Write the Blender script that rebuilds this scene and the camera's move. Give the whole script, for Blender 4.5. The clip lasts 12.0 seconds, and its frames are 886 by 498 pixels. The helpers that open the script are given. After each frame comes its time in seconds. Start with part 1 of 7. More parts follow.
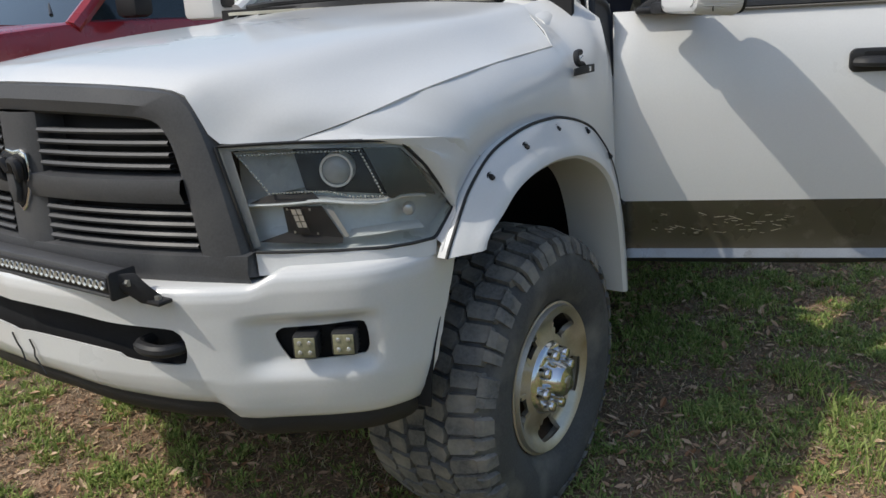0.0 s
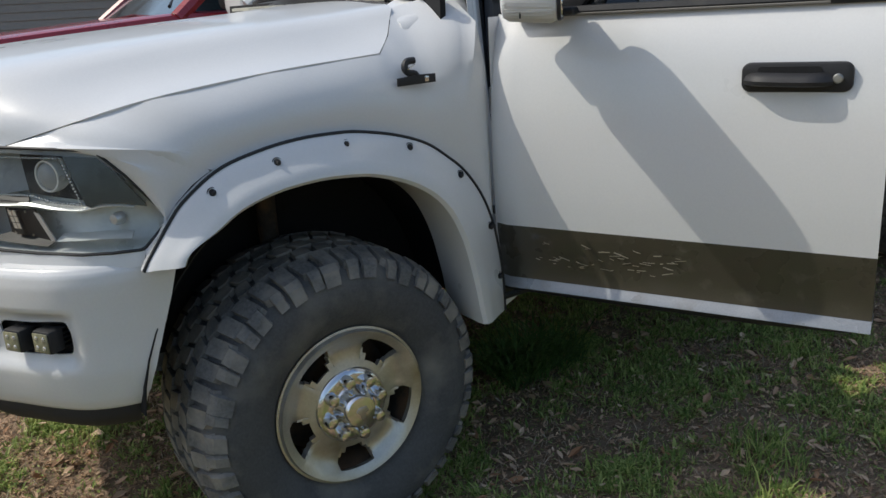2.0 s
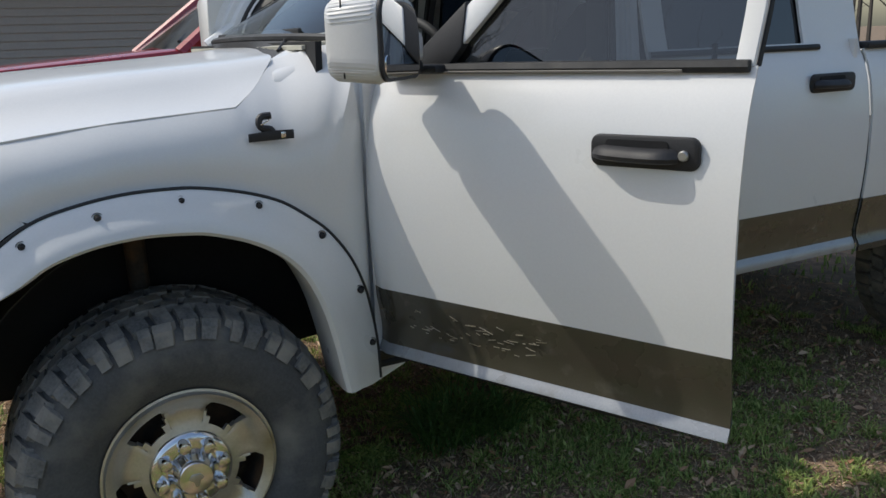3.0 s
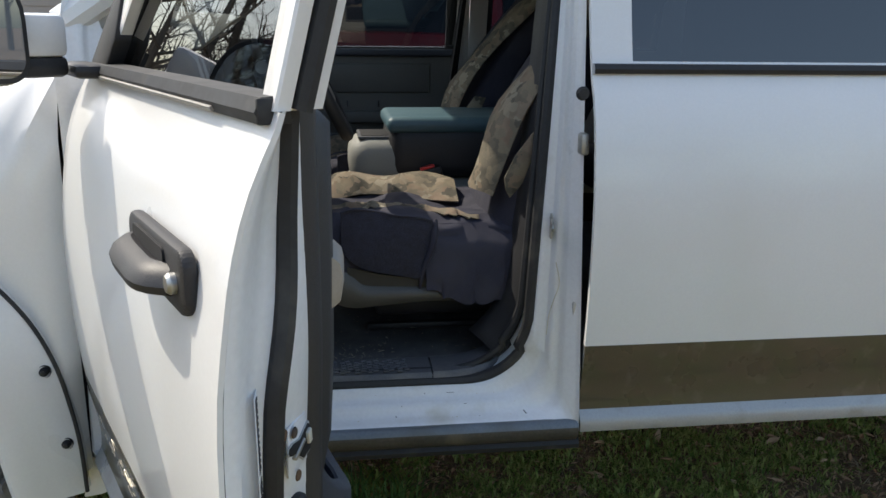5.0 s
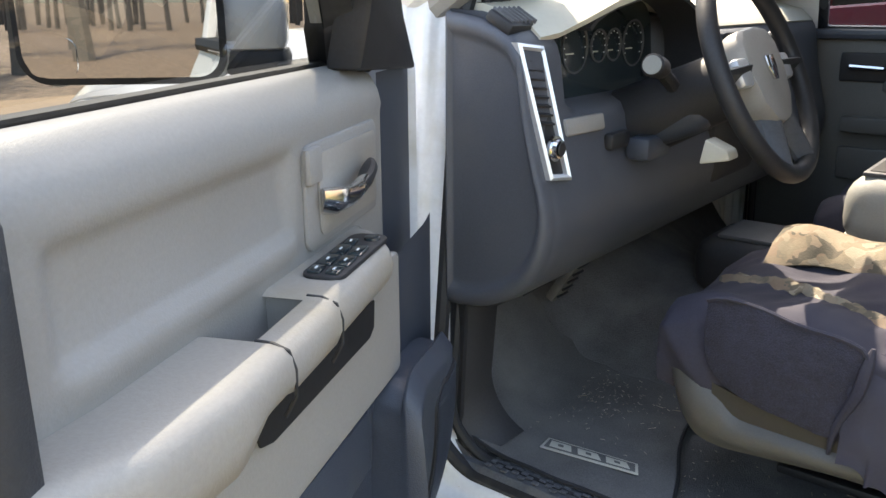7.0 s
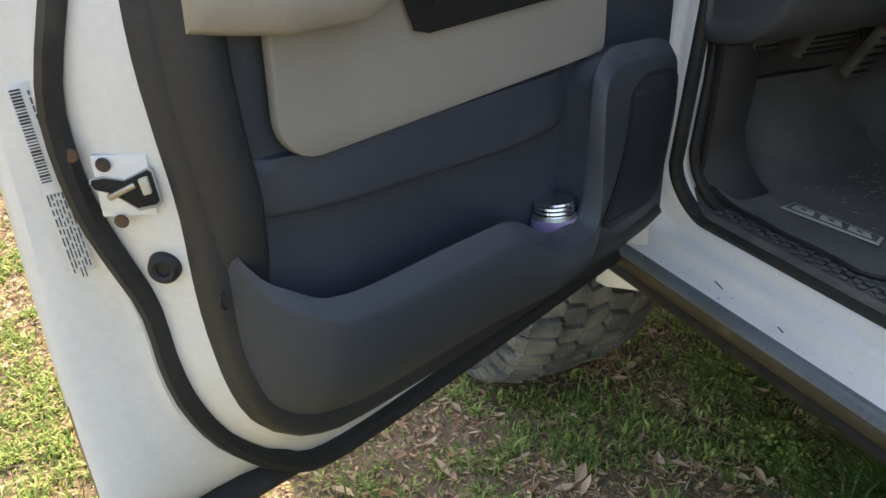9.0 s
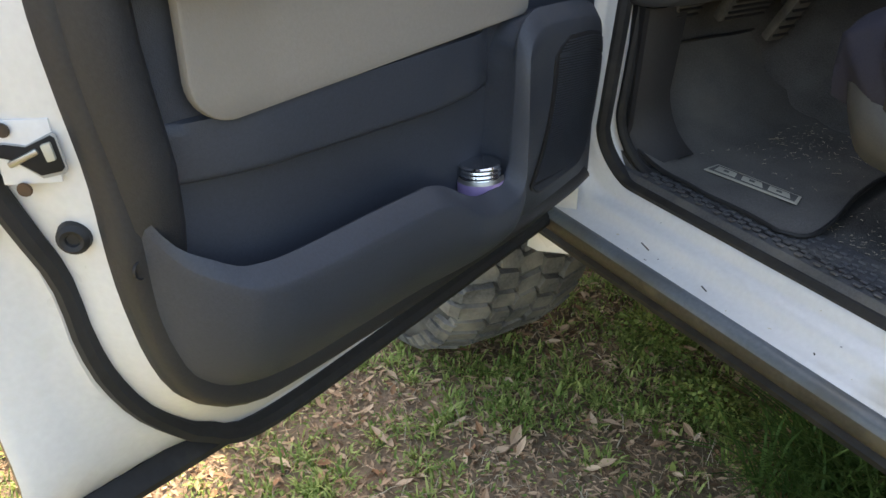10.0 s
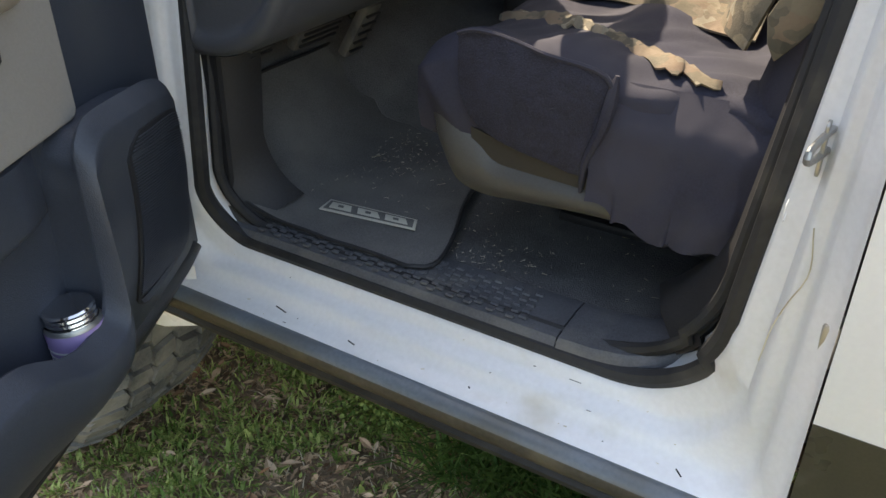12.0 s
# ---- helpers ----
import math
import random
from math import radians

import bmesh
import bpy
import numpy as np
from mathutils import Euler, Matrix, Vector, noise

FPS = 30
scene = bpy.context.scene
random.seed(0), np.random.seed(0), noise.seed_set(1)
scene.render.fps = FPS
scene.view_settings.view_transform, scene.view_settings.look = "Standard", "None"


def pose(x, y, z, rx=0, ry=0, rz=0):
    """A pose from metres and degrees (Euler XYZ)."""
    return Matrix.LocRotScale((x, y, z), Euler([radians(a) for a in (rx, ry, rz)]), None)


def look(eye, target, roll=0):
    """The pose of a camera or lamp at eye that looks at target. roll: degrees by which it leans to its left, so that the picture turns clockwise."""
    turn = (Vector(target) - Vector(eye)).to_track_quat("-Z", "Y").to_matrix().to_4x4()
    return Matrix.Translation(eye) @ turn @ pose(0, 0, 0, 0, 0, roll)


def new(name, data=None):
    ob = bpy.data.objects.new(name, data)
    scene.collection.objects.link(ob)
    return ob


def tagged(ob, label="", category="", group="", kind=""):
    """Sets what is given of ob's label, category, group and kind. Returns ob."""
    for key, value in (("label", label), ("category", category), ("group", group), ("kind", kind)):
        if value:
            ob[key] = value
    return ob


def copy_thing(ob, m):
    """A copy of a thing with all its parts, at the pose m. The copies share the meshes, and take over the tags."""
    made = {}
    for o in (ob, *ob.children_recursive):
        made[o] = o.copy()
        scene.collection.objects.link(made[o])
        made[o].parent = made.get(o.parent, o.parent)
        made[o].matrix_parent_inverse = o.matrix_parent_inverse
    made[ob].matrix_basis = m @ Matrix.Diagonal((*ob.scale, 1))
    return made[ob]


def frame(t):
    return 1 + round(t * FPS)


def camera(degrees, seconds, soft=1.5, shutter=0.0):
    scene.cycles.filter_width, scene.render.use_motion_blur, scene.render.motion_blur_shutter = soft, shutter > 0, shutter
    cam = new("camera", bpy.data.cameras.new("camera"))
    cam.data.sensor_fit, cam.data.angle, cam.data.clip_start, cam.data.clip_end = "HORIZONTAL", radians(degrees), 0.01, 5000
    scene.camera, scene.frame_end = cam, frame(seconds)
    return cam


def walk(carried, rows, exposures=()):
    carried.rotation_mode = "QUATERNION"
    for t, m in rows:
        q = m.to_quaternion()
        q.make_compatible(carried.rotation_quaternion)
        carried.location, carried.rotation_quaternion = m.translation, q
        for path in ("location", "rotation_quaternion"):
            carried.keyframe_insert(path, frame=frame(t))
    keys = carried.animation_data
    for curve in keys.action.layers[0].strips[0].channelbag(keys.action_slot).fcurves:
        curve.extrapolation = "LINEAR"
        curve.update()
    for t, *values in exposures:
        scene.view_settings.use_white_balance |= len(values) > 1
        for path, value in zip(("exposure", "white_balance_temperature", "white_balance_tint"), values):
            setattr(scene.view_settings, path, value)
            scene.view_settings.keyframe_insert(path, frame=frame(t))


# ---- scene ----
cam = camera(56.7, 12.0)
PATH = [
    (0, (-2.052, -1.065, 1.522), (-0.482, 0.038, 0.958), -3.2),
    (0.5, (-1.765, -1.303, 1.52), (-0.293, -0.075, 0.949), -3.2),
    (1, (-1.556, -1.597, 1.503), (-0.267, -0.184, 0.919), -3.6),
    (1.5, (-1.327, -1.818, 1.525), (-0.172, -0.298, 0.93), -4.1),
    (2, (-0.978, -1.936, 1.515), (0.105, -0.354, 0.944), -3.4),
    (2.5, (-0.664, -2.049, 1.521), (0.322, -0.387, 1.004), -2.5),
    (3, (-0.329, -2.152, 1.549), (0.576, -0.438, 1.057), -2.0),
    (3.5, (0.076, -2.108, 1.509), (0.917, -0.357, 1.032), -0.4),
    (3.7, (0.232, -2.083, 1.528), (1.052, -0.325, 1.039), -0.1),
    (5.3, (1.285, -1.565, 1.549), (1.328, 0.369, 1.042), 1.2),
    (5.5, (1.367, -1.473, 1.545), (1.255, 0.459, 1.042), 1.7),
    (6, (1.533, -1.245, 1.574), (1.054, 0.622, 1.044), 2.2),
    (6.5, (1.555, -1.03, 1.577), (0.806, 0.736, 1.009), 2.2),
    (7, (1.569, -0.922, 1.564), (0.376, 0.575, 0.986), -0.2),
    (7.2, (1.616, -0.906, 1.561), (0.223, 0.416, 1.005), -0.4),
    (8.8, (1.84, -0.866, 1.391), (0.182, -0.081, 0.594), -1.0),
    (9, (1.848, -0.863, 1.373), (0.219, -0.124, 0.479), -1.3),
    (9.5, (1.857, -0.856, 1.352), (0.244, -0.134, 0.415), -1.7),
    (10, (1.851, -0.846, 1.364), (0.319, 0.008, 0.402), -0.2),
    (10.5, (1.854, -0.826, 1.385), (0.536, 0.302, 0.39), -0.3),
    (11, (1.874, -0.815, 1.386), (0.731, 0.463, 0.356), -0.4),
    (11.5, (1.859, -0.79, 1.417), (0.801, 0.55, 0.374), -1.2),
    (12, (1.724, -0.713, 1.461), (0.824, 0.737, 0.419), -0.2),
]
walk(cam, [(t, look(eye, target, roll)) for t, eye, target, roll in PATH],
     exposures=((0, 0.02, 6500, 8), (3.7, 0.1, 6500, 8), (4.6, 0.8, 6700, 8), (5.3, 1.2, 7000, 10), (6.0, 1.6, 7100, 10), (6.5, 2.1, 7300, 11), (7.0, 2.66, 7700, 13), (8.0, 2.3, 7900, 13), (9.0, 1.82, 8000, 12), (9.5, 1.88, 8000, 12), (10.5, 2.32, 8300, 13), (11, 2.35, 8300, 13), (12, 2.1, 8100, 12)))

# ---- light ----
SUN_TO = Vector((-0.66, 0.50, 1.0)).normalized()
world = bpy.data.worlds.new("sky")
scene.world = world
world.use_nodes = True
wn = world.node_tree.nodes
sky = wn.new("ShaderNodeTexSky")
sky.sky_type = "NISHITA"
sky.sun_disc = False
sky.sun_elevation = math.asin(SUN_TO.z)
sky.sun_rotation = math.atan2(SUN_TO.x, SUN_TO.y)
sky.air_density, sky.dust_density, sky.ozone_density = 1.2, 2.0, 1.0
wn["Background"].inputs["Strength"].default_value = 0.15
world.node_tree.links.new(sky.outputs[0], wn["Background"].inputs[0])
sun_data = bpy.data.lights.new("sun", "SUN")
sun_data.energy, sun_data.angle, sun_data.color = 2.4, radians(0.6), (1.0, 0.95, 0.86)
sun = new("sun", sun_data)
sun.matrix_world = look((0, 0, 20), Vector((0, 0, 20)) - SUN_TO)
scene.view_settings.exposure = 0.0


# ---- materials ----
def material(name, color, rough=0.5, metal=0.0, vary=0.12, scale=6.0, fine=90.0, bump=0.0, bump_scale=None, coat=0.0,
             spec=0.5, second=None, mix_scale=3.0, mix_lo=0.45, mix_hi=0.6, rough_vary=0.08, trans=0.0, ior=1.45, alpha=1.0):
    m = bpy.data.materials.new(name)
    m.use_nodes = True
    nt = m.node_tree
    n, l = nt.nodes, nt.links
    b = n["Principled BSDF"]
    tc = n.new("ShaderNodeTexCoord")

    def noise_tex(sc, detail=4.0):
        t = n.new("ShaderNodeTexNoise")
        t.inputs["Scale"].default_value, t.inputs["Detail"].default_value = sc, detail
        l.new(tc.outputs["Object"], t.inputs["Vector"])
        return t
    big, small = noise_tex(scale), noise_tex(fine, 2.0)
    add = n.new("ShaderNodeMath")
    add.operation = "ADD"
    l.new(big.outputs["Fac"], add.inputs[0])
    l.new(small.outputs["Fac"], add.inputs[1])
    rng = n.new("ShaderNodeMapRange")
    rng.inputs["From Min"].default_value, rng.inputs["From Max"].default_value = 0.6, 1.4
    rng.inputs["To Min"].default_value, rng.inputs["To Max"].default_value = 1 - vary, 1 + vary
    l.new(add.outputs[0], rng.inputs["Value"])
    mul = n.new("ShaderNodeVectorMath")
    mul.operation = "SCALE"
    mul.inputs[0].default_value = color
    l.new(rng.outputs[0], mul.inputs["Scale"])
    out = mul.outputs[0]
    if second:
        mk = noise_tex(mix_scale, 6.0)
        r2 = n.new("ShaderNodeMapRange")
        r2.inputs["From Min"].default_value, r2.inputs["From Max"].default_value = mix_lo, mix_hi
        l.new(mk.outputs["Fac"], r2.inputs["Value"])
        mx = n.new("ShaderNodeMix")
        mx.data_type = "RGBA"
        l.new(r2.outputs[0], mx.inputs["Factor"])
        l.new(out, mx.inputs[6])
        mx.inputs[7].default_value = (*second, 1)
        out = mx.outputs[2]
    l.new(out, b.inputs["Base Color"])
    rr = n.new("ShaderNodeMapRange")
    rr.inputs["From Min"].default_value, rr.inputs["From Max"].default_value = 0.3, 0.7
    rr.inputs["To Min"].default_value, rr.inputs["To Max"].default_value = max(0.02, rough - rough_vary), min(1, rough + rough_vary)
    l.new(big.outputs["Fac"], rr.inputs["Value"])
    l.new(rr.outputs[0], b.inputs["Roughness"])
    b.inputs["Metallic"].default_value = metal
    b.inputs["Coat Weight"].default_value = coat
    b.inputs["Coat Roughness"].default_value = 0.08
    b.inputs["Specular IOR Level"].default_value = spec
    b.inputs["Transmission Weight"].default_value = trans
    b.inputs["IOR"].default_value = ior
    b.inputs["Alpha"].default_value = alpha
    if bump:
        bt = noise_tex(bump_scale or fine, 3.0)
        bp = n.new("ShaderNodeBump")
        bp.inputs["Strength"].default_value, bp.inputs["Distance"].default_value = bump, 0.004
        l.new(bt.outputs["Fac"], bp.inputs["Height"])
        l.new(bp.outputs[0], b.inputs["Normal"])
    return m


def glass(name, tint=(1, 1, 1), rough=0.0, ior=1.5):
    """A thin pane: see-through, with the mirror-like gloss of glass."""
    m = bpy.data.materials.new(name)
    m.use_nodes = True
    n, l = m.node_tree.nodes, m.node_tree.links
    n.remove(n["Principled BSDF"])
    tr, gl, mx, lw = n.new("ShaderNodeBsdfTransparent"), n.new("ShaderNodeBsdfGlossy"), n.new("ShaderNodeMixShader"), n.new("ShaderNodeLayerWeight")
    pw, ma = n.new("ShaderNodeMath"), n.new("ShaderNodeMath")
    pw.operation, ma.operation = "POWER", "MULTIPLY_ADD"
    f0 = ((ior - 1) / (ior + 1)) ** 2 * 1.8
    lw.inputs["Blend"].default_value = 0.5
    l.new(lw.outputs["Facing"], pw.inputs[0])
    pw.inputs[1].default_value = 5.0
    l.new(pw.outputs[0], ma.inputs[0])
    ma.inputs[1].default_value, ma.inputs[2].default_value = 1 - f0, f0
    tr.inputs[0].default_value = (*tint, 1)
    gl.inputs["Roughness"].default_value = rough
    l.new(ma.outputs[0], mx.inputs[0])
    l.new(tr.outputs[0], mx.inputs[1])
    l.new(gl.outputs[0], mx.inputs[2])
    l.new(mx.outputs[0], n["Material Output"].inputs[0])
    return m


M_WHITE = material("white_paint", (0.71, 0.71, 0.70), 0.32, vary=0.03, scale=2.5, fine=160, coat=0.6, rough_vary=0.06, second=(0.65, 0.64, 0.61), mix_scale=1.6, mix_lo=0.55, mix_hi=0.8)
M_JAMB = material("jamb_paint", (0.72, 0.73, 0.74), 0.35, vary=0.06, scale=5, fine=120, coat=0.4, second=(0.55, 0.52, 0.44), mix_scale=7, mix_lo=0.58, mix_hi=0.78)
M_TAN = material("tan_lower_paint", (0.066, 0.060, 0.045), 0.30, metal=0.25, vary=0.15, scale=8, fine=260, coat=0.7, second=(0.13, 0.12, 0.10), mix_scale=14, mix_lo=0.58, mix_hi=0.75)
M_RED = material("red_paint", (0.33, 0.02, 0.03), 0.3, vary=0.08, coat=0.8)
M_BLACK = material("black_plastic", (0.022, 0.022, 0.024), 0.55, vary=0.25, scale=5, fine=220, bump=0.12, bump_scale=500)
M_GRILLE = material("dark_grey_grille_plastic", (0.075, 0.076, 0.080), 0.5, vary=0.2, scale=4, fine=180, bump=0.1, bump_scale=420, second=(0.11, 0.11, 0.11), mix_scale=5, mix_lo=0.55, mix_hi=0.8)
M_TRIM = material("slate_interior_plastic", (0.043, 0.051, 0.067), 0.45, vary=0.16, scale=4, fine=300, bump=0.18, bump_scale=650, second=(0.066, 0.072, 0.081), mix_scale=6, mix_lo=0.58, mix_hi=0.85)
M_BEIGE = material("taupe_interior_plastic", (0.272, 0.257, 0.236), 0.5, vary=0.07, scale=3, fine=240, bump=0.12, bump_scale=520, second=(0.24, 0.225, 0.203), mix_scale=4, mix_lo=0.52, mix_hi=0.8)
M_ARM = material("worn_armrest_vinyl", (0.31, 0.283, 0.246), 0.45, vary=0.08, scale=4, fine=200, bump=0.1, bump_scale=460, second=(0.29, 0.235, 0.15), mix_scale=5, mix_lo=0.55, mix_hi=0.8)
M_CHROME = material("chrome", (0.75, 0.75, 0.76), 0.12, metal=1.0, vary=0.05, second=(0.45, 0.42, 0.36), mix_scale=14, mix_lo=0.6, mix_hi=0.8)
M_SILVER = material("satin_silver_plastic", (0.62, 0.63, 0.65), 0.35, metal=0.6, vary=0.04)
M_ALLOY = material("brake_dusted_alloy", (0.60, 0.56, 0.49), 0.38, metal=0.75, vary=0.1, scale=9, fine=150, second=(0.36, 0.31, 0.22), mix_scale=7, mix_lo=0.5, mix_hi=0.75)
M_RUBBER = material("tyre_rubber", (0.082, 0.082, 0.083), 0.8, vary=0.25, scale=9, fine=140, bump=0.25, bump_scale=160, second=(0.20, 0.19, 0.17), mix_scale=6, mix_lo=0.50, mix_hi=0.75)
M_TREAD = material("dusty_tread_rubber", (0.135, 0.133, 0.128), 0.85, vary=0.4, scale=14, fine=120, bump=0.8, bump_scale=70, second=(0.30, 0.275, 0.235), mix_scale=9, mix_lo=0.42, mix_hi=0.68)
M_SEAL = material("rubber_seal", (0.02, 0.021, 0.023), 0.6, vary=0.3, scale=12, second=(0.07, 0.065, 0.055), mix_scale=10, mix_lo=0.58, mix_hi=0.8)
# near-black that puts the shade of openings and hollows into the colour
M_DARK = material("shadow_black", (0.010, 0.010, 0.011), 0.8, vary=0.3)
M_STEEL = material("galvanised_steel", (0.42, 0.42, 0.40), 0.4, metal=0.9, vary=0.12, second=(0.25, 0.2, 0.14), mix_scale=20, mix_lo=0.6, mix_hi=0.75)
M_RUST = material("rusty_frame_steel", (0.05, 0.042, 0.035), 0.85, vary=0.3, second=(0.13, 0.075, 0.04), mix_scale=8, bump=0.3, bump_scale=80)
M_GLASS = glass("clear_window_glass", (0.80, 0.84, 0.83), 0.0, 1.5)
# tint added to weaken the sunlight that falls on the door lining
M_DOORGLASS = glass("smoked_door_glass", (0.25, 0.27, 0.28), 0.0, 1.55)
M_TINT = glass("tinted_window_glass", (0.10, 0.11, 0.12), 0.0, 1.7)
M_LENS = glass("lamp_lens_plastic", (0.93, 0.94, 0.93), 0.03, 1.3)
M_MIRROR = material("mirror_glass", (0.86, 0.87, 0.88), 0.015, metal=1.0, vary=0.01, rough_vary=0.0)
M_SEAT = material("navy_seat_cover_cloth", (0.028, 0.028, 0.044), 0.9, vary=0.3, scale=7, fine=320, bump=0.10, bump_scale=900, second=(0.044, 0.042, 0.056), mix_scale=5)
M_MESH = material("mesh_pocket_cloth", (0.028, 0.028, 0.043), 0.85, vary=0.5, scale=60, fine=420, bump=0.6, bump_scale=380)
M_GREY_CLOTH = material("stone_grey_vinyl", (0.24, 0.24, 0.22), 0.7, vary=0.08, fine=260, bump=0.1)
M_LID = material("blue_grey_console_vinyl", (0.055, 0.105, 0.125), 0.42, vary=0.1, scale=4, fine=260, bump=0.12, bump_scale=380)
M_CARPET = material("black_carpet", (0.115, 0.113, 0.112), 0.95, vary=0.45, scale=12, fine=420, bump=0.6, bump_scale=420, second=(0.18, 0.170, 0.155), mix_scale=6, mix_lo=0.58, mix_hi=0.85)
M_MAT = material("dusty_floor_mat", (0.125, 0.122, 0.118), 0.92, vary=0.35, scale=8, fine=380, bump=0.4, bump_scale=420, second=(0.19, 0.18, 0.165), mix_scale=6, mix_lo=0.5, mix_hi=0.85)
M_ROCKER = material("mud_stained_rocker", (0.055, 0.050, 0.042), 0.55, vary=0.35, scale=9, fine=140, second=(0.10, 0.088, 0.065), mix_scale=14, mix_lo=0.56, mix_hi=0.7)
M_BAND = material("dusty_black_plastic", (0.031, 0.032, 0.035), 0.5, vary=0.2, scale=6, fine=240, bump=0.15, bump_scale=500, second=(0.048, 0.047, 0.046), mix_scale=5, mix_lo=0.5, mix_hi=0.8)
# same plastic as M_TRIM, lightened to put cabin haze and fill light into the colour
M_DASH = material("slate_dash_plastic", (0.070, 0.075, 0.088), 0.5, vary=0.14, scale=4, fine=300, bump=0.18, bump_scale=650, second=(0.095, 0.097, 0.102), mix_scale=6, mix_lo=0.55, mix_hi=0.85)
M_DUSK = material("brown_grey_plastic", (0.036, 0.034, 0.031), 0.6, vary=0.12, fine=260)
M_GRIME = material("dried_mud_film", (0.60, 0.56, 0.42), 0.7, vary=0.2, scale=20, fine=200, second=(0.42, 0.37, 0.25), mix_scale=18)
M_MOULD = material("weathered_grey_moulding", (0.13, 0.155, 0.18), 0.35, vary=0.2, scale=6, fine=160, second=(0.10, 0.10, 0.09), mix_scale=5, mix_lo=0.5, mix_hi=0.75)
M_SEATSIDE = material("taupe_seat_side_plastic", (0.072, 0.070, 0.064), 0.45, vary=0.12, scale=5, fine=300, bump=0.1, bump_scale=500)
M_SILLPLATE = material("dusty_sill_plate_plastic", (0.085, 0.089, 0.098), 0.5, vary=0.3, scale=14, fine=260, bump=0.2, bump_scale=500, second=(0.16, 0.155, 0.145), mix_scale=11, mix_lo=0.5, mix_hi=0.78)
M_VALANCE = material("stone_grey_seat_plastic", (0.105, 0.104, 0.098), 0.5, vary=0.1, scale=5, fine=300, bump=0.1, bump_scale=500)
M_CREAM = material("cream_panel", (0.52, 0.50, 0.42), 0.6, vary=0.06)
M_SCREEN = material("instrument_cluster_lens", (0.02, 0.03, 0.035), 0.12, vary=0.3, coat=0.5)
M_LED = material("led_reflector", (0.70, 0.71, 0.69), 0.22, metal=0.7, vary=0.15, fine=200)
M_SMOKE = material("smoked_lamp_plastic", (0.32, 0.33, 0.33), 0.3, vary=0.1, scale=10)
M_GLOSS = material("gloss_black_plastic", (0.012, 0.013, 0.015), 0.12, vary=0.2, coat=0.6)
# lower body paint, greyed to paint in the sky's reflection on the flared edge
M_SILLEDGE = material("dusty_silver_sill_paint", (0.30, 0.31, 0.32), 0.34, metal=0.3, vary=0.12, scale=7, fine=200, coat=0.5, second=(0.20, 0.19, 0.17), mix_scale=9, mix_lo=0.55, mix_hi=0.75)
M_YLED = material("amber_tinted_led_lens", (0.26, 0.25, 0.16), 0.2, vary=0.3, scale=60)
M_LAMPWHITE = material("lamp_reflector_white", (0.66, 0.68, 0.67), 0.3, metal=0.2, vary=0.08, scale=10)
M_PAPER = material("white_label_paper", (0.72, 0.73, 0.74), 0.5, vary=0.03)
M_INK = material("label_ink", (0.05, 0.05, 0.06), 0.6)
M_PURPLE = material("lilac_can_label", (0.36, 0.27, 0.52), 0.4, vary=0.1, scale=30)
M_REDPLASTIC = material("red_plastic", (0.45, 0.03, 0.03), 0.4)
M_SIDING = material("grey_vinyl_siding", (0.34, 0.32, 0.29), 0.7, vary=0.06, fine=30)
M_ROOF = material("asphalt_shingle", (0.10, 0.095, 0.09), 0.9, vary=0.3, scale=4, fine=25, bump=0.4)
M_BARK = material("grey_bark", (0.13, 0.115, 0.095), 0.9, vary=0.3, scale=5, fine=40, bump=0.6, bump_scale=25)
M_TWIG = material("bare_twigs", (0.075, 0.068, 0.06), 0.9, vary=0.25)
M_DIRT = material("dirt_drive", (0.36, 0.25, 0.15), 0.95, vary=0.2, scale=0.8, fine=12, bump=0.4, bump_scale=20)


def camo_material():
    m = material("woodland_camouflage_cloth", (0.17, 0.14, 0.095), 0.85, vary=0.25, scale=9, fine=200, bump=0.2, bump_scale=300,
                 second=(0.06, 0.055, 0.04), mix_scale=16, mix_lo=0.46, mix_hi=0.54)
    n, l = m.node_tree.nodes, m.node_tree.links
    b = n["Principled BSDF"]
    old = b.inputs["Base Color"].links[0].from_socket
    tc = n["Texture Coordinate"]
    warp = n.new("ShaderNodeTexNoise")
    warp.inputs["Scale"].default_value = 30
    l.new(tc.outputs["Object"], warp.inputs["Vector"])
    mixv = n.new("ShaderNodeVectorMath")
    mixv.operation = "MULTIPLY_ADD"
    l.new(warp.outputs["Color"], mixv.inputs[0])
    mixv.inputs[1].default_value = (0.07, 0.07, 0.07)
    l.new(tc.outputs["Object"], mixv.inputs[2])
    v = n.new("ShaderNodeTexVoronoi")
    v.inputs["Scale"].default_value = 34
    l.new(mixv.outputs[0], v.inputs["Vector"])
    ramp = n.new("ShaderNodeValToRGB")
    e = ramp.color_ramp.elements
    e[0].color, e[1].color = (0.045, 0.040, 0.032, 1), (0.42, 0.36, 0.27, 1)
    for pos, col in ((0.3, (0.10, 0.088, 0.066, 1)), (0.5, (0.19, 0.155, 0.105, 1)), (0.68, (0.21, 0.140, 0.095, 1)), (0.82, (0.28, 0.245, 0.18, 1))):
        e.new(pos).color = col
    l.new(v.outputs["Color"], ramp.inputs[0])
    mx = n.new("ShaderNodeMix")
    mx.data_type = "RGBA"
    mx.inputs["Factor"].default_value = 0.65
    l.new(old, mx.inputs[6])
    l.new(ramp.outputs[0], mx.inputs[7])
    l.new(mx.outputs[2], b.inputs["Base Color"])
    return m


M_CAMO = camo_material()


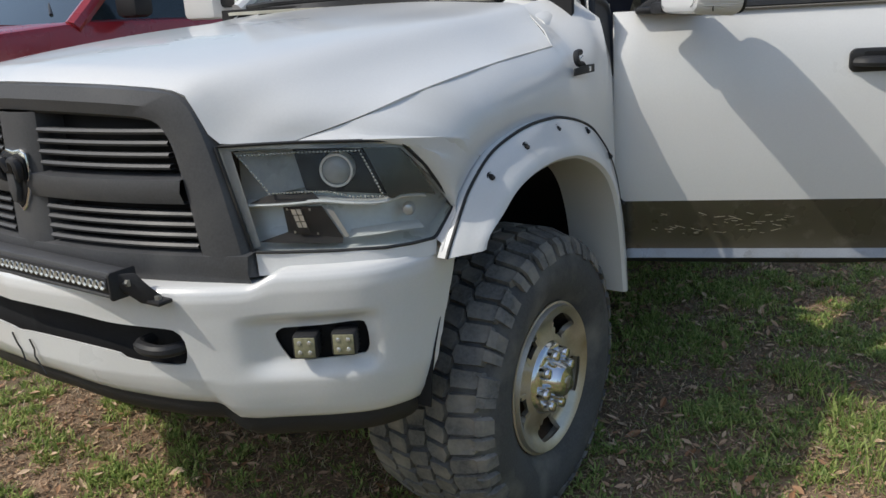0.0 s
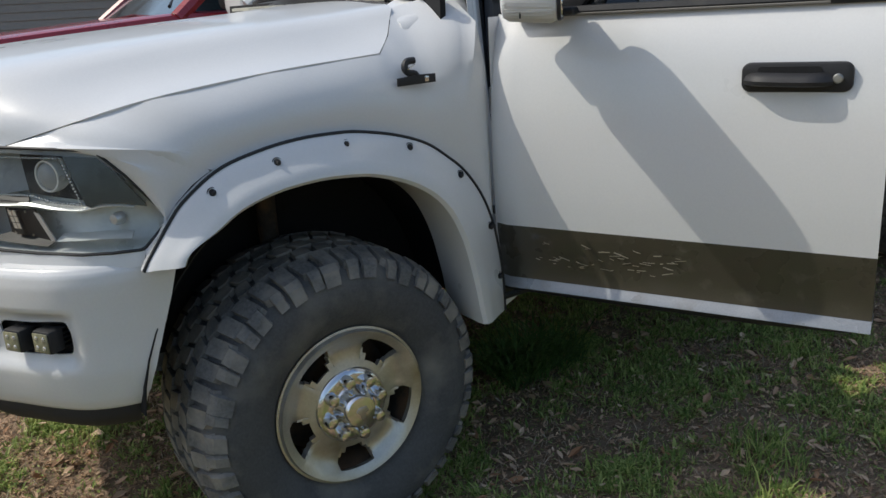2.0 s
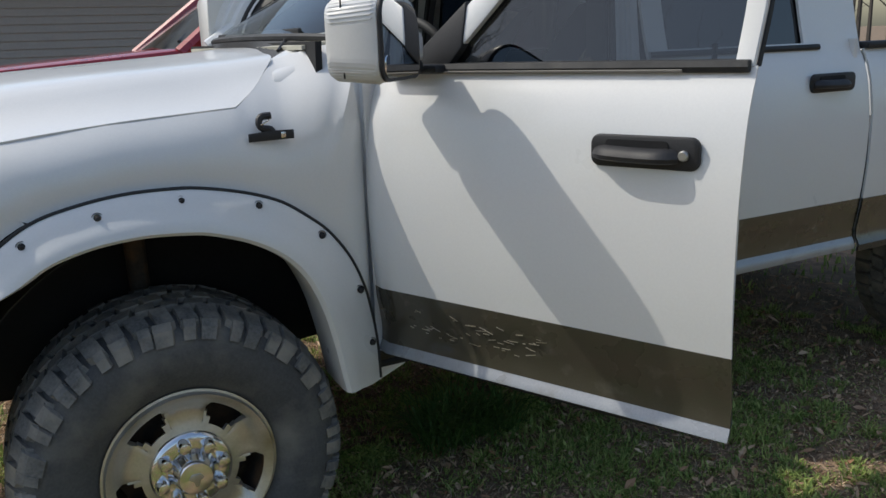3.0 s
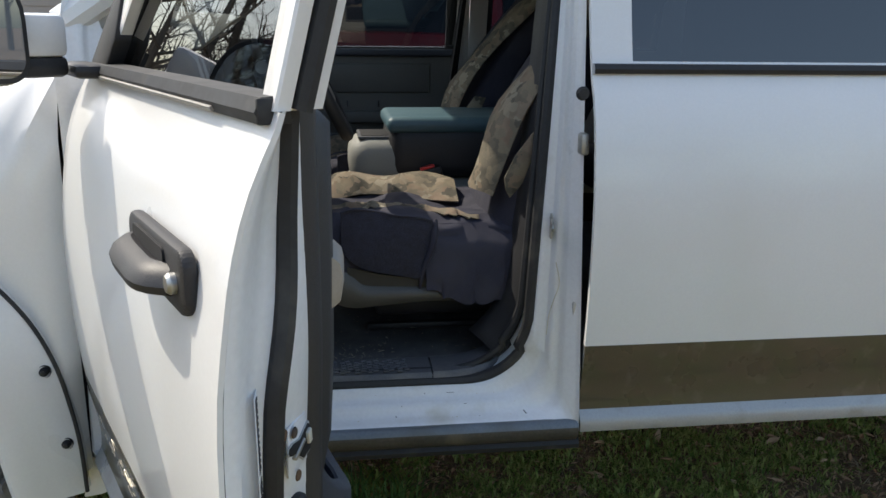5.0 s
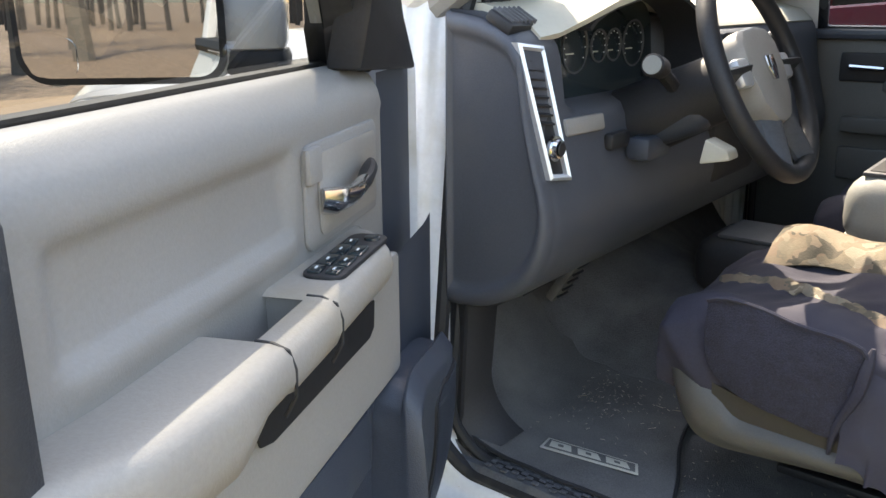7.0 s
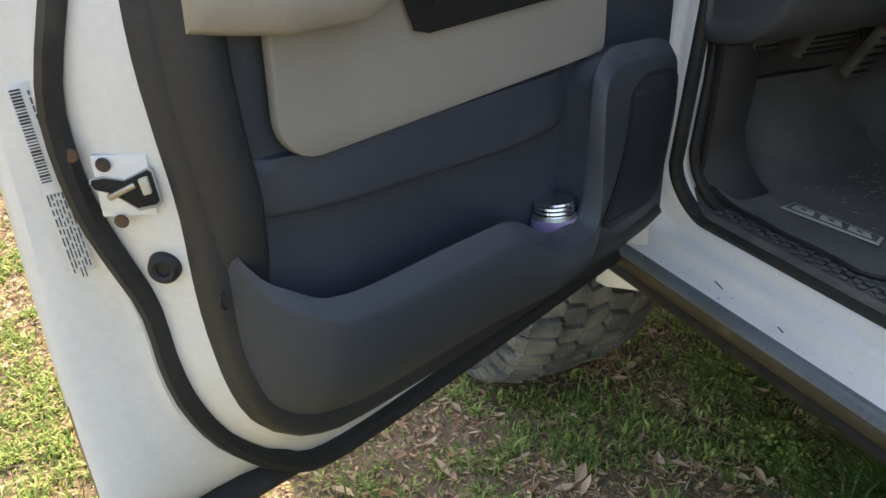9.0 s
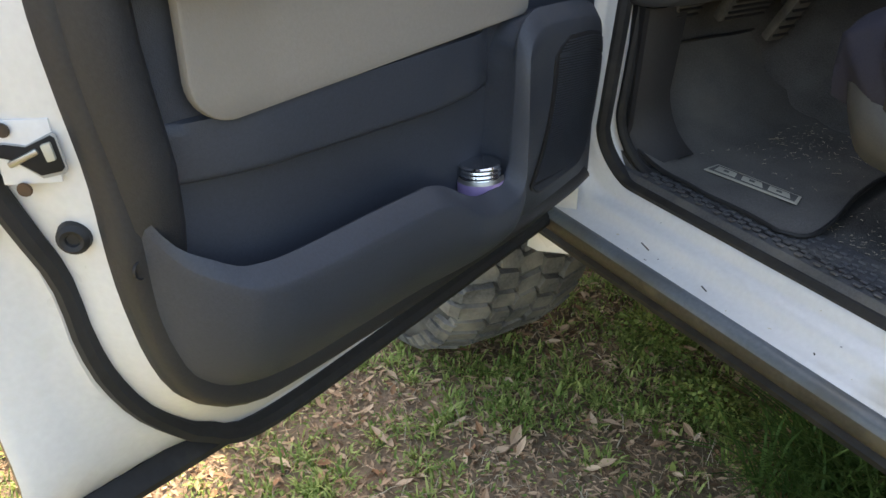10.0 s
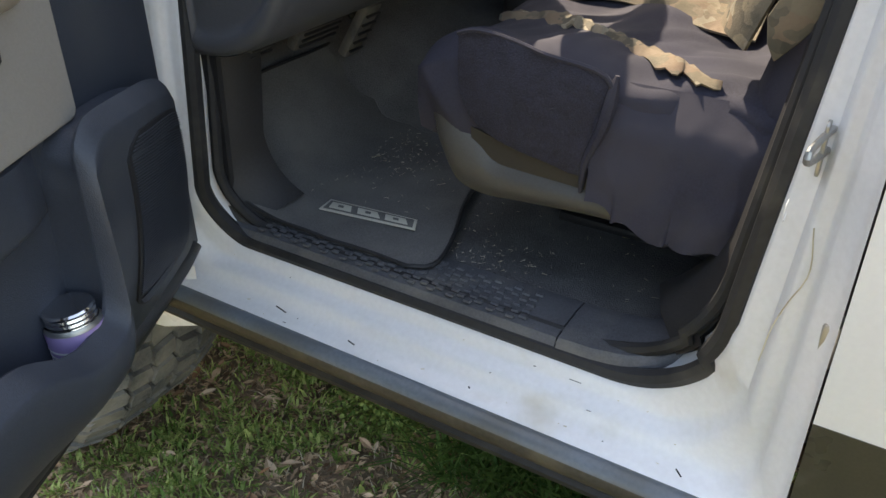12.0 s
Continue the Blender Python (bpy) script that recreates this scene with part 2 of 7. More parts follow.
def ground_material():
    m = material("leaf_strewn_lawn_soil", (0.27, 0.185, 0.122), 0.95, vary=0.85, scale=18, fine=130, bump=1.0, bump_scale=70,
                 second=(0.17, 0.125, 0.078), mix_scale=6, mix_lo=0.40, mix_hi=0.62)
    return m


M_GROUND = ground_material()


def island_material(name, a, b, rough=0.6, trans=0.0):
    """Colour that differs from blade to blade."""
    m = bpy.data.materials.new(name)
    m.use_nodes = True
    n, l = m.node_tree.nodes, m.node_tree.links
    g = n.new("ShaderNodeNewGeometry")
    r = n.new("ShaderNodeValToRGB")
    r.color_ramp.elements[0].color = (*a, 1)
    r.color_ramp.elements[1].color = (*b, 1)
    l.new(g.outputs["Random Per Island"], r.inputs[0])
    p = n["Principled BSDF"]
    l.new(r.outputs[0], p.inputs["Base Color"])
    p.inputs["Roughness"].default_value = rough
    p.inputs["Specular IOR Level"].default_value = 0.25
    if trans:
        tb, mx = n.new("ShaderNodeBsdfTranslucent"), n.new("ShaderNodeMixShader")
        l.new(r.outputs[0], tb.inputs[0])
        mx.inputs[0].default_value = trans
        l.new(p.outputs[0], mx.inputs[1])
        l.new(tb.outputs[0], mx.inputs[2])
        l.new(mx.outputs[0], n["Material Output"].inputs[0])
    return m


M_GRASS = island_material("grass_blades", (0.12, 0.22, 0.045), (0.52, 0.58, 0.20), 0.5, 0.35)
M_STRAW = island_material("dry_grass", (0.22, 0.17, 0.11), (0.58, 0.50, 0.37), 0.8, 0.2)
M_LEAF = island_material("fallen_oak_leaves", (0.36, 0.18, 0.09), (0.78, 0.58, 0.40), 0.75, 0.15)
M_MULCH = island_material("brown_straw_bits", (0.15, 0.08, 0.045), (0.70, 0.49, 0.31), 0.85)
M_TALL = island_material("tall_grass_blades", (0.05, 0.12, 0.03), (0.15, 0.26, 0.07), 0.5, 0.3)
M_CHIP = island_material("straw_crumbs", (0.30, 0.24, 0.15), (0.55, 0.48, 0.36), 0.8)
M_WEED = island_material("small_green_weeds", (0.09, 0.17, 0.035), (0.40, 0.48, 0.14), 0.5, 0.3)


# ---- mesh helpers ----
def lerp_list(table, x):
    """Piecewise-linear look-up in rows (x, value, ...)."""
    if x <= table[0][0]:
        return table[0][1:]
    for a, b in zip(table, table[1:]):
        if x <= b[0]:
            k = (x - a[0]) / max(1e-9, b[0] - a[0])
            return tuple(p + (q - p) * k for p, q in zip(a[1:], b[1:]))
    return table[-1][1:]


def soft_list(table, x):
    """Smooth look-up in rows (x, value, ...), without overshoot."""
    if x <= table[0][0]:
        return table[0][1:]
    for i, (a, b) in enumerate(zip(table, table[1:])):
        if x <= b[0]:
            h = max(1e-9, b[0] - a[0])
            t = (x - a[0]) / h
            p, q = table[max(0, i - 1)], table[min(len(table) - 1, i + 2)]
            out = []
            for k in range(1, len(a)):
                m = (b[k] - a[k]) / h
                g0 = (a[k] - p[k]) / max(1e-9, a[0] - p[0]) if i else m
                g1 = (q[k] - b[k]) / max(1e-9, q[0] - b[0]) if i + 2 < len(table) else m
                d0, d1 = (0 if m * g < 0 else math.copysign(min(abs(m + g) / 2, 2 * abs(m), 2 * abs(g)), m) for g in (g0, g1))
                out.append((2 * t ** 3 - 3 * t * t + 1) * a[k] + (t ** 3 - 2 * t * t + t) * h * d0 + (3 * t * t - 2 * t ** 3) * b[k] + (t ** 3 - t * t) * h * d1)
            return tuple(out)
    return table[-1][1:]


def smooth_curve(pts, n):
    """n + 1 points along a Catmull-Rom curve through pts, at even lengths."""
    P = [Vector(p) for p in pts]
    P = [2 * P[0] - P[1]] + P + [2 * P[-1] - P[-2]]
    fine = []
    for i in range(1, len(P) - 2):
        for k in range(12):
            t = k / 12
            a, b, c, d = P[i - 1], P[i], P[i + 1], P[i + 2]
            fine.append(0.5 * (2 * b + (c - a) * t + (2 * a - 5 * b + 4 * c - d) * t * t + (3 * b - a - 3 * c + d) * t ** 3))
    fine.append(P[-2])
    return resample(fine, n)


def resample(pts, n):
    P = [Vector(p) for p in pts]
    acc = [0.0]
    for a, b in zip(P, P[1:]):
        acc.append(acc[-1] + (b - a).length)
    out, j = [], 0
    for i in range(n + 1):
        d = acc[-1] * i / n
        while j < len(P) - 2 and acc[j + 1] < d:
            j += 1
        k = (d - acc[j]) / max(1e-9, acc[j + 1] - acc[j])
        out.append(P[j].lerp(P[j + 1], min(1, max(0, k))))
    return out


def loft(rows, close_u=False, close_v=False, skip=None, bm=None):
    """Quads between rows of points. close_u joins each row's ends, close_v the last row to the first."""
    bm = bm or bmesh.new()
    vs = [[bm.verts.new(p) for p in r] for r in rows]
    nv, nu = len(vs), len(vs[0])
    for j in range(nv if close_v else nv - 1):
        for i in range(nu if close_u else nu - 1):
            if skip and skip(i, j):
                continue
            q = (vs[j][i], vs[j][(i + 1) % nu], vs[(j + 1) % nv][(i + 1) % nu], vs[(j + 1) % nv][i])
            if len({tuple(round(c, 6) for c in v.co) for v in q}) >= 3:
                bm.faces.new(q)
    return bm


def clean(bm, d=0.0004):
    bmesh.ops.remove_doubles(bm, verts=bm.verts, dist=d)
    bmesh.ops.recalc_face_normals(bm, faces=bm.faces)
    return bm


def thick(bm, d, out=None):
    """Gives an open sheet a second face at a distance d and closes its borders."""
    bmesh.ops.remove_doubles(bm, verts=bm.verts, dist=1e-5)
    bmesh.ops.recalc_face_normals(bm, faces=bm.faces)
    bm.normal_update()
    if out and sum(f.normal.dot(Vector(out)) * f.calc_area() for f in bm.faces) < 0:
        bmesh.ops.reverse_faces(bm, faces=bm.faces)
        bm.normal_update()
    old_faces, old_verts = bm.faces[:], bm.verts[:]
    rim = [e for e in bm.edges if len(e.link_faces) == 1]
    twin = {v: bm.verts.new(v.co - v.normal * d) for v in old_verts}
    for f in old_faces:
        bm.faces.new([twin[v] for v in reversed(f.verts)])
    for e in rim:
        a, b = e.verts
        bm.faces.new((a, b, twin[b], twin[a]))
    return bm


def cap(bm, ring):
    try:
        bm.faces.new(ring)
    except ValueError:
        pass


def box(c, s, bevel=0.006, seg=2, m=None, bm=None):
    """A rounded block about c, of full sizes s."""
    bm2 = bmesh.new()
    bmesh.ops.create_cube(bm2, size=1)
    bmesh.ops.scale(bm2, vec=s, verts=bm2.verts)
    if bevel:
        bmesh.ops.bevel(bm2, geom=bm2.edges[:] , offset=min(bevel, min(s) * 0.45), segments=seg, profile=0.5, affect="EDGES")
    bmesh.ops.transform(bm2, matrix=Matrix.Translation(c) @ (m or Matrix()), verts=bm2.verts)
    return join(bm, bm2)


def join(bm, other):
    if bm is None:
        return other
    me = bpy.data.meshes.new("tmp")
    other.to_mesh(me)
    other.free()
    bm.from_mesh(me)
    bpy.data.meshes.remove(me)
    return bm


def tube(pts, r, seg=8, closed=False, bm=None, flat=1.0):
    """A round bar along pts; r is one radius, or one for each point."""
    P = [Vector(p) for p in pts]
    rows, n = [], len(P)
    up = None
    for i, p in enumerate(P):
        if closed:
            t = (P[(i + 1) % n] - P[i - 1]).normalized()
        else:
            t = (P[min(n - 1, i + 1)] - P[max(0, i - 1)]).normalized()
        if up is None:
            up = t.orthogonal().normalized()
        up = (up - t * up.dot(t)).normalized()
        side = t.cross(up)
        rad = r[i] if isinstance(r, (list, tuple)) else r
        rows.append([p + (up * math.cos(a) + side * math.sin(a) * flat) * rad for a in [2 * math.pi * k / seg for k in range(seg)]])
    bm = bm or bmesh.new()
    n0 = len(bm.verts)
    loft(rows, close_u=True, close_v=closed, bm=bm)
    if not closed:
        bm.verts.ensure_lookup_table()
        vs = bm.verts[n0:]
        cap(bm, vs[:seg][::-1])
        cap(bm, vs[-seg:])
    return bm


def revolve(profile, seg=48, axis="y", center=(0, 0, 0), closed=True):
    """Turns rows (along, radius) round an axis."""
    rows = []
    for k in range(seg):
        a = 2 * math.pi * k / seg
        c, s = math.cos(a), math.sin(a)
        if axis == "y":
            rows.append([Vector(center) + Vector((r * c, h, r * s)) for h, r in profile])
        elif axis == "z":
            rows.append([Vector(center) + Vector((r * c, r * s, h)) for h, r in profile])
        else:
            rows.append([Vector(center) + Vector((h, r * c, r * s)) for h, r in profile])
    return clean(loft(rows, close_v=True))


def prism(outline, place, depth, bevel=0.0):
    """A plate with the outline's shape; place(a, b, d) puts a point of it, d going from 0 to depth."""
    bm = bmesh.new()
    a = [bm.verts.new(place(x, y, 0)) for x, y in outline]
    b = [bm.verts.new(place(x, y, depth)) for x, y in outline]
    n = len(a)
    bm.faces.new(a)
    bm.faces.new(b[::-1])
    for i in range(n):
        bm.faces.new((a[i], b[i], b[(i + 1) % n], a[(i + 1) % n]))
    bmesh.ops.recalc_face_normals(bm, faces=bm.faces)
    if bevel:
        bmesh.ops.bevel(bm, geom=bm.edges[:], offset=bevel, segments=2, profile=0.5, affect="EDGES")
    return bm


def round_rect(x0, x1, y0, y1, r, n=6):
    """The outline of a rectangle with rounded corners; r: one radius, or four from (x1, y0) round by (x1, y1)."""
    r = r if isinstance(r, (tuple, list)) else (r,) * 4
    out = []
    for (cx, cy, a0, rr) in ((x1 - r[0], y0 + r[0], -90, r[0]), (x1 - r[1], y1 - r[1], 0, r[1]), (x0 + r[2], y1 - r[2], 90, r[2]), (x0 + r[3], y0 + r[3], 180, r[3])):
        for k in range(n + 1):
            a = radians(a0 + 90 * k / n)
            out.append((cx + rr * math.cos(a), cy + rr * math.sin(a)))
    return out


def cut(ob, cutter):
    """Cuts a closed bmesh out of a mesh part."""
    me = bpy.data.meshes.new("cutter")
    bmesh.ops.recalc_face_normals(cutter, faces=cutter.faces)
    cutter.to_mesh(me)
    cutter.free()
    tool = new("cutter", me)
    mod = ob.modifiers.new("cut", "BOOLEAN")
    mod.operation, mod.object, mod.solver = "DIFFERENCE", tool, "EXACT"
    dg = bpy.context.evaluated_depsgraph_get()
    made = bpy.data.meshes.new_from_object(ob.evaluated_get(dg))
    ob.modifiers.remove(mod)
    old = ob.data
    ob.data = made
    bpy.data.meshes.remove(old)
    bpy.data.objects.remove(tool)
    bpy.data.meshes.remove(me)
    return ob


def part(name, bm, mat, parent=None, label="", smooth=35, m=None):
    """Links a bmesh as one mesh object under its thing or part."""
    me = bpy.data.meshes.new(name)
    bmesh.ops.delete(bm, geom=[v for v in bm.verts if not v.link_faces], context="VERTS")
    bmesh.ops.recalc_face_normals(bm, faces=bm.faces)
    if smooth:
        for f in bm.faces:
            f.smooth = True
        for e in bm.edges:
            if len(e.link_faces) == 2 and e.calc_face_angle(0) > radians(smooth):
                e.smooth = False
    bm.to_mesh(me)
    bm.free()
    me.materials.append(mat)
    ob = new(name, me)
    if parent:
        ob.parent = parent
    if m:
        ob.matrix_basis = m
    if label:
        tagged(ob, label)
    return ob


def thing(name, label, category, group="", m=None):
    ob = new(name)
    ob.empty_display_size = 0.1
    if m:
        ob.matrix_basis = m
    return tagged(ob, label, category, group)


# ---- the pickup truck: body ----
# x runs from its nose to its tail, y from the driver's side to the other, z up; the front hub stands at x = 0.
TRUCK = thing("pickup_truck", "white crew-cab pickup with tan lower panels and an open driver door", "pickup truck")
CY = 1.0  # the truck's middle


def refine(rows, nu, nv):
    """A denser smooth grid through a coarse one."""
    A = [smooth_curve(r, nu) for r in rows]
    B = [smooth_curve([a[i] for a in A], nv) for i in range(nu + 1)]
    return [[B[i][j] for i in range(nu + 1)] for j in range(nv + 1)]


HOOD = [
    [(-.72, .267, 1.250), (-.79, .345, 1.252), (-.832, .4, 1.262), (-.85, .435, 1.335), (-.86, .47, 1.374), (-.89, .62, 1.390), (-.925, .8, 1.399), (-.945, 1.0, 1.404)],
    [(-.6, .175, 1.290), (-.665, .25, 1.320), (-.705, .325, 1.357), (-.74, .395, 1.400), (-.775, .47, 1.416), (-.82, .62, 1.425), (-.87, .8, 1.434), (-.89, 1.0, 1.438)],
    [(-.4, .119, 1.337), (-.42, .19, 1.354), (-.44, .265, 1.389), (-.46, .34, 1.438), (-.48, .44, 1.455), (-.5, .62, 1.466), (-.52, .8, 1.474), (-.53, 1.0, 1.478)],
    [(-.1, .1, 1.372), (-.105, .17, 1.392), (-.11, .24, 1.427), (-.115, .31, 1.472), (-.12, .42, 1.488), (-.12, .62, 1.498), (-.12, .8, 1.504), (-.12, 1.0, 1.507)],
    [(.15, .1, 1.388), (.16, .165, 1.410), (.18, .235, 1.449), (.2, .305, 1.494), (.22, .42, 1.510), (.23, .62, 1.521), (.24, .8, 1.527), (.24, 1.0, 1.530)],
    [(.24, .102, 1.393), (.31, .17, 1.433), (.365, .24, 1.476), (.41, .3, 1.519), (.43, .45, 1.530), (.46, .62, 1.541), (.48, .8, 1.547), (.49, 1.0, 1.549)],
]
half = refine(HOOD, 26, 30)
hood_bm = loft([r + [Vector((p.x, 2 * CY - p.y, p.z)) for p in r[-2::-1]] for r in half])
thick(hood_bm, 0.012, (0, 0, 1))
part("hood", hood_bm, M_WHITE, TRUCK, "white power-dome hood")

FENDER = [
    ((-.503, .953), (-.490, .053, .985)), ((-.447, 1.035), (-.428, .043, 1.053)), ((-.405, 1.09), (-.48, .060, 1.135)), ((-.36, 1.128), (-.556, .090, 1.232)),
    ((-.325, 1.148), (-.715, .262, 1.250)), ((-.285, 1.165), (-.600, .172, 1.287)), ((-.19, 1.189), (-.40, .115, 1.333)), ((-.079, 1.203), (-.10, .097, 1.368)),
    ((.10, 1.199), (.15, .097, 1.384)), ((.19, 1.180), (.24, .099, 1.389)), ((.255, 1.160), (.315, .168, 1.438)), ((.314, 1.138), (.415, .300, 1.514)),
    ((.36, 1.11), (.57, .225, 1.552)), ((.40, 1.08), (.583, .100, 1.46)), ((.443, 1.029), (.583, .062, 1.33)), ((.49, .95), (.583, .056, 1.10)),
    ((.521, .862), (.583, .056, .90)), ((.553, .674), (.583, .058, .67)), ((.555, .565), (.583, .062, .565)),
]


def fender_rows(side):
    rows = []
    for a, b in zip(FENDER, FENDER[1:]):
        for k in range(4):
            t = k / 4
            ix, iz = (a[0][i] + (b[0][i] - a[0][i]) * t for i in (0, 1))
            o = Vector(a[1]).lerp(Vector(b[1]), t)
            row = []
            for j in range(13):
                v = j / 12
                lift = v ** (1 - .78 * max(0, 1 - abs(o.x + .715) / .16) * (o.z < 1.26))
                x, z = ix + (o.x - ix) * v, iz + (o.z - iz) * lift
                y = 0.030 + (o.y - 0.030) * (v ** 2.6) - 0.010 * math.sin(math.pi * v)
                row.append((x, y if side < 0 else 2 * CY - y, z))
            rows.append(row)
    return rows


for side in (-1, 1):
    part("fender", thick(clean(loft(fender_rows(side))), .004, (0, side, 0)), M_WHITE, TRUCK)

# wide riveted wheel flare
FLARE = [  # outer edge x, z and inner edge x, z
    (-.512, .945, -.425, .955), (-.500, .965, -.405, .985), (-.440, 1.045, -.335, 1.020), (-.395, 1.095, -.270, 1.058), (-.300, 1.158, -.180, 1.084), (-.190, 1.189, -.100, 1.094), (-.079, 1.204, -.030, 1.096),
    (.030, 1.205, .050, 1.090), (.103, 1.199, .110, 1.080), (.215, 1.175, .205, 1.047), (.314, 1.139, .285, 1.000), (.390, 1.087, .338, .945),
    (.449, 1.035, .372, .885), (.506, .955, .397, .820), (.545, .862, .415, .750), (.566, .765, .430, .680), (.578, .674, .440, .620), (.582, .560, .452, .560),
]


def flare_rows(side, rows=FLARE, x0=0.0):
    out = []
    oo = smooth_curve([(a, 0, b) for a, b, c, d in rows], 70)
    ii = smooth_curve([(c, 0, d) for a, b, c, d in rows], 70)
    for o, i in zip(oo, ii):
        sec = ((0.0, .035), (0.0, .012), (.06, .002), (.35, -.018), (.62, -.040), (.78, -.052), (.92, -.055), (1.0, -.046), (1.02, -.02), (1.0, .06), (.96, .14))
        r = []
        for k, y in sec:
            p = o.lerp(i, k)
            r.append((p.x + x0, y if side < 0 else 2 * CY - y, p.z))
        out.append(r)
    return out


FLARE_L = None
for side in (-1, 1):
    fl = part("wheel_flare", thick(loft(flare_rows(side)), .004, (0, side, 0)), M_WHITE, TRUCK, "white bolt-on wheel flare with riveted pockets")
    if side < 0:
        FLARE_L = fl
trimline = tube([(p[0][0], .008, p[0][2]) for p in flare_rows(-1)], 0.0045, 6)
part("flare_gasket", trimline, M_SEAL, FLARE_L, "black rubber edge strip")
for (x, z) in ((-.326, 1.116), (-.153, 1.164), (.051, 1.181), (.250, 1.144), (.421, 1.038), (.526, .860), (.554, .692)):
    d = Vector((x, 0, z - .55)).normalized()
    # the flare isn't dented; a near-black button paints the dimple's shade
    bm = revolve([(-.004, 0.0), (-.004, .006), (.0, .009), (.010, .010), (.012, .013), (.006, .014), (.004, .013)], 20, center=(x, -.010 - (.004 if x < -.3 else .010 if x < 0 else 0), z - .008))
    part("pocket", bm, M_DARK, FLARE_L, "bolt pocket with its shade put in as near-black")
    part("flare_bolt", revolve([(-.009, 0), (-.009, .005), (-.005, .0065), (.004, .0065)], 6, center=(x, -.008 - (.004 if x < -.3 else .010 if x < 0 else 0), z - .008)), M_BLACK, FLARE_L)


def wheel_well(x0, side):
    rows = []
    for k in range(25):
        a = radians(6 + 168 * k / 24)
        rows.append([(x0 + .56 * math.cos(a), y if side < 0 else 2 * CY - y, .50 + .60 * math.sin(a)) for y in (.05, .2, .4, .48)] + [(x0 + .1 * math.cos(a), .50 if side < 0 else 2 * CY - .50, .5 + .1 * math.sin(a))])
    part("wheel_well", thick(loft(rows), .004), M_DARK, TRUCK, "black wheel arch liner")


for x0 in (0.0, 3.80):
    for side in (-1, 1):
        wheel_well(x0, side)


# ---- wheels ----
def build_wheel():
    w = part("wheel", revolve([(.030, .214), (.02, .232), (.0, .238), (-.002, .230), (.004, .219), (.03, .214)], 64), M_ALLOY, TRUCK, "five-spoke alloy wheel with a chrome hub cap")
    part("barrel", revolve([(.03, .213), (.10, .202), (.22, .202), (.26, .232), (.28, .235)], 48), M_RUST, w, "brake-dusted rim barrel")
    # tyre carcass
    prof = [(.015, .222), (-.008, .245), (-.026, .290), (-.032, .335), (-.026, .375), (-.010, .402), (.010, .418), (.03, .428), (.10, .434), (.16, .435), (.22, .434),
            (.29, .428), (.31, .418), (.33, .395), (.345, .335), (.335, .28), (.30, .235)]
    wide = lambda y: -.030 + (y + .030) * 1.20
    prof = [(wide(y), r * 1.016) for y, r in prof]
    part("tyre", revolve(prof, 96), M_RUBBER, w, "dusty mud-terrain tyre")
    # tread blocks
    tread = bmesh.new()
    rng = random.Random(4)
    pitches = 44
    for k in range(pitches):
        for row, (y0, y1, shift, skew) in enumerate(((-.006, .062, 0, .35), (.068, .118, .45, -.5), (.122, .172, .05, .5), (.178, .228, .55, -.5), (.234, .316, .2, .35))):
            a0 = 2 * math.pi * (k + shift) / pitches
            w_ = 2 * math.pi / pitches * (0.80 + 0.08 * rng.random())
            pts = []
            for (uu, vv) in ((0, 0), (.45, -.08), (1, .05), (1, .95), (.5, 1.08), (0, 1.0)):
                y = y0 + (y1 - y0) * vv
                a = a0 + w_ * uu + skew * (vv - .5) * .055
                pts.append((a + rng.uniform(-.006, .006), y + rng.uniform(-.0035, .0035)))

            def at(a, y, r):
                drop = .0 if .04 < y < .27 else (.004 + 7.0 * max(0, .04 - y) ** 2 + 7.0 * max(0, y - .27) ** 2) * 1.4
                return (math.cos(a) * (r - drop) * 1.016, wide(y), math.sin(a) * (r - drop) * 1.016)
            lift_ = rng.uniform(-.0035, .0015)
            lo = [tread.verts.new(at(a, y, .425)) for a, y in pts]
            ca, cy = sum(a for a, y in pts) / 6, sum(y for a, y in pts) / 6
            hi = [tread.verts.new(at(ca + (a - ca) * .88, cy + (y - cy) * .90, .4505 + lift_)) for a, y in pts]
            tread.faces.new(hi)
            for i in range(6):
                tread.faces.new((lo[i], lo[(i + 1) % 6], hi[(i + 1) % 6], hi[i]))
        # shoulder lug down the sidewall
        a0 = 2 * math.pi * (k + .1 + rng.uniform(-.12, .12)) / pitches
        w_ = 2 * math.pi / pitches * (.72 if k % 2 else .5) * rng.uniform(.85, 1.15)
        rr = ((.437, .006), (.420, -.013), (.398, -.022), ((.384 if k % 2 else .392) + rng.uniform(-.006, .006), -.027))
        L = [tread.verts.new((math.cos(a0 + (.437 - r) * .25) * r, y - .004, math.sin(a0 + (.437 - r) * .25) * r)) for r, y in rr]
        R = [tread.verts.new((math.cos(a0 + w_ + (.437 - r) * .25) * r, y - .004, math.sin(a0 + w_ + (.437 - r) * .25) * r)) for r, y in rr]
        L2 = [tread.verts.new((math.cos(a0 - .008) * r, y + .010, math.sin(a0 - .008) * r)) for r, y in rr]
        R2 = [tread.verts.new((math.cos(a0 + w_ + .008) * r, y + .010, math.sin(a0 + w_ + .008) * r)) for r, y in rr]
        for i in range(3):
            tread.faces.new((L[i], L[i + 1], R[i + 1], R[i]))
            tread.faces.new((L2[i], L2[i + 1], L[i + 1], L[i]))
            tread.faces.new((R[i], R[i + 1], R2[i + 1], R2[i]))
        tread.faces.new((L[3], L2[3], R2[3], R[3]))
    part("tread", tread, M_TREAD, w, "worn dusty tread blocks", smooth=0)
    # spoked face
    radii = [.085, .10, .115, .13, .15, .168, .185, .198, .210, .222, .232]
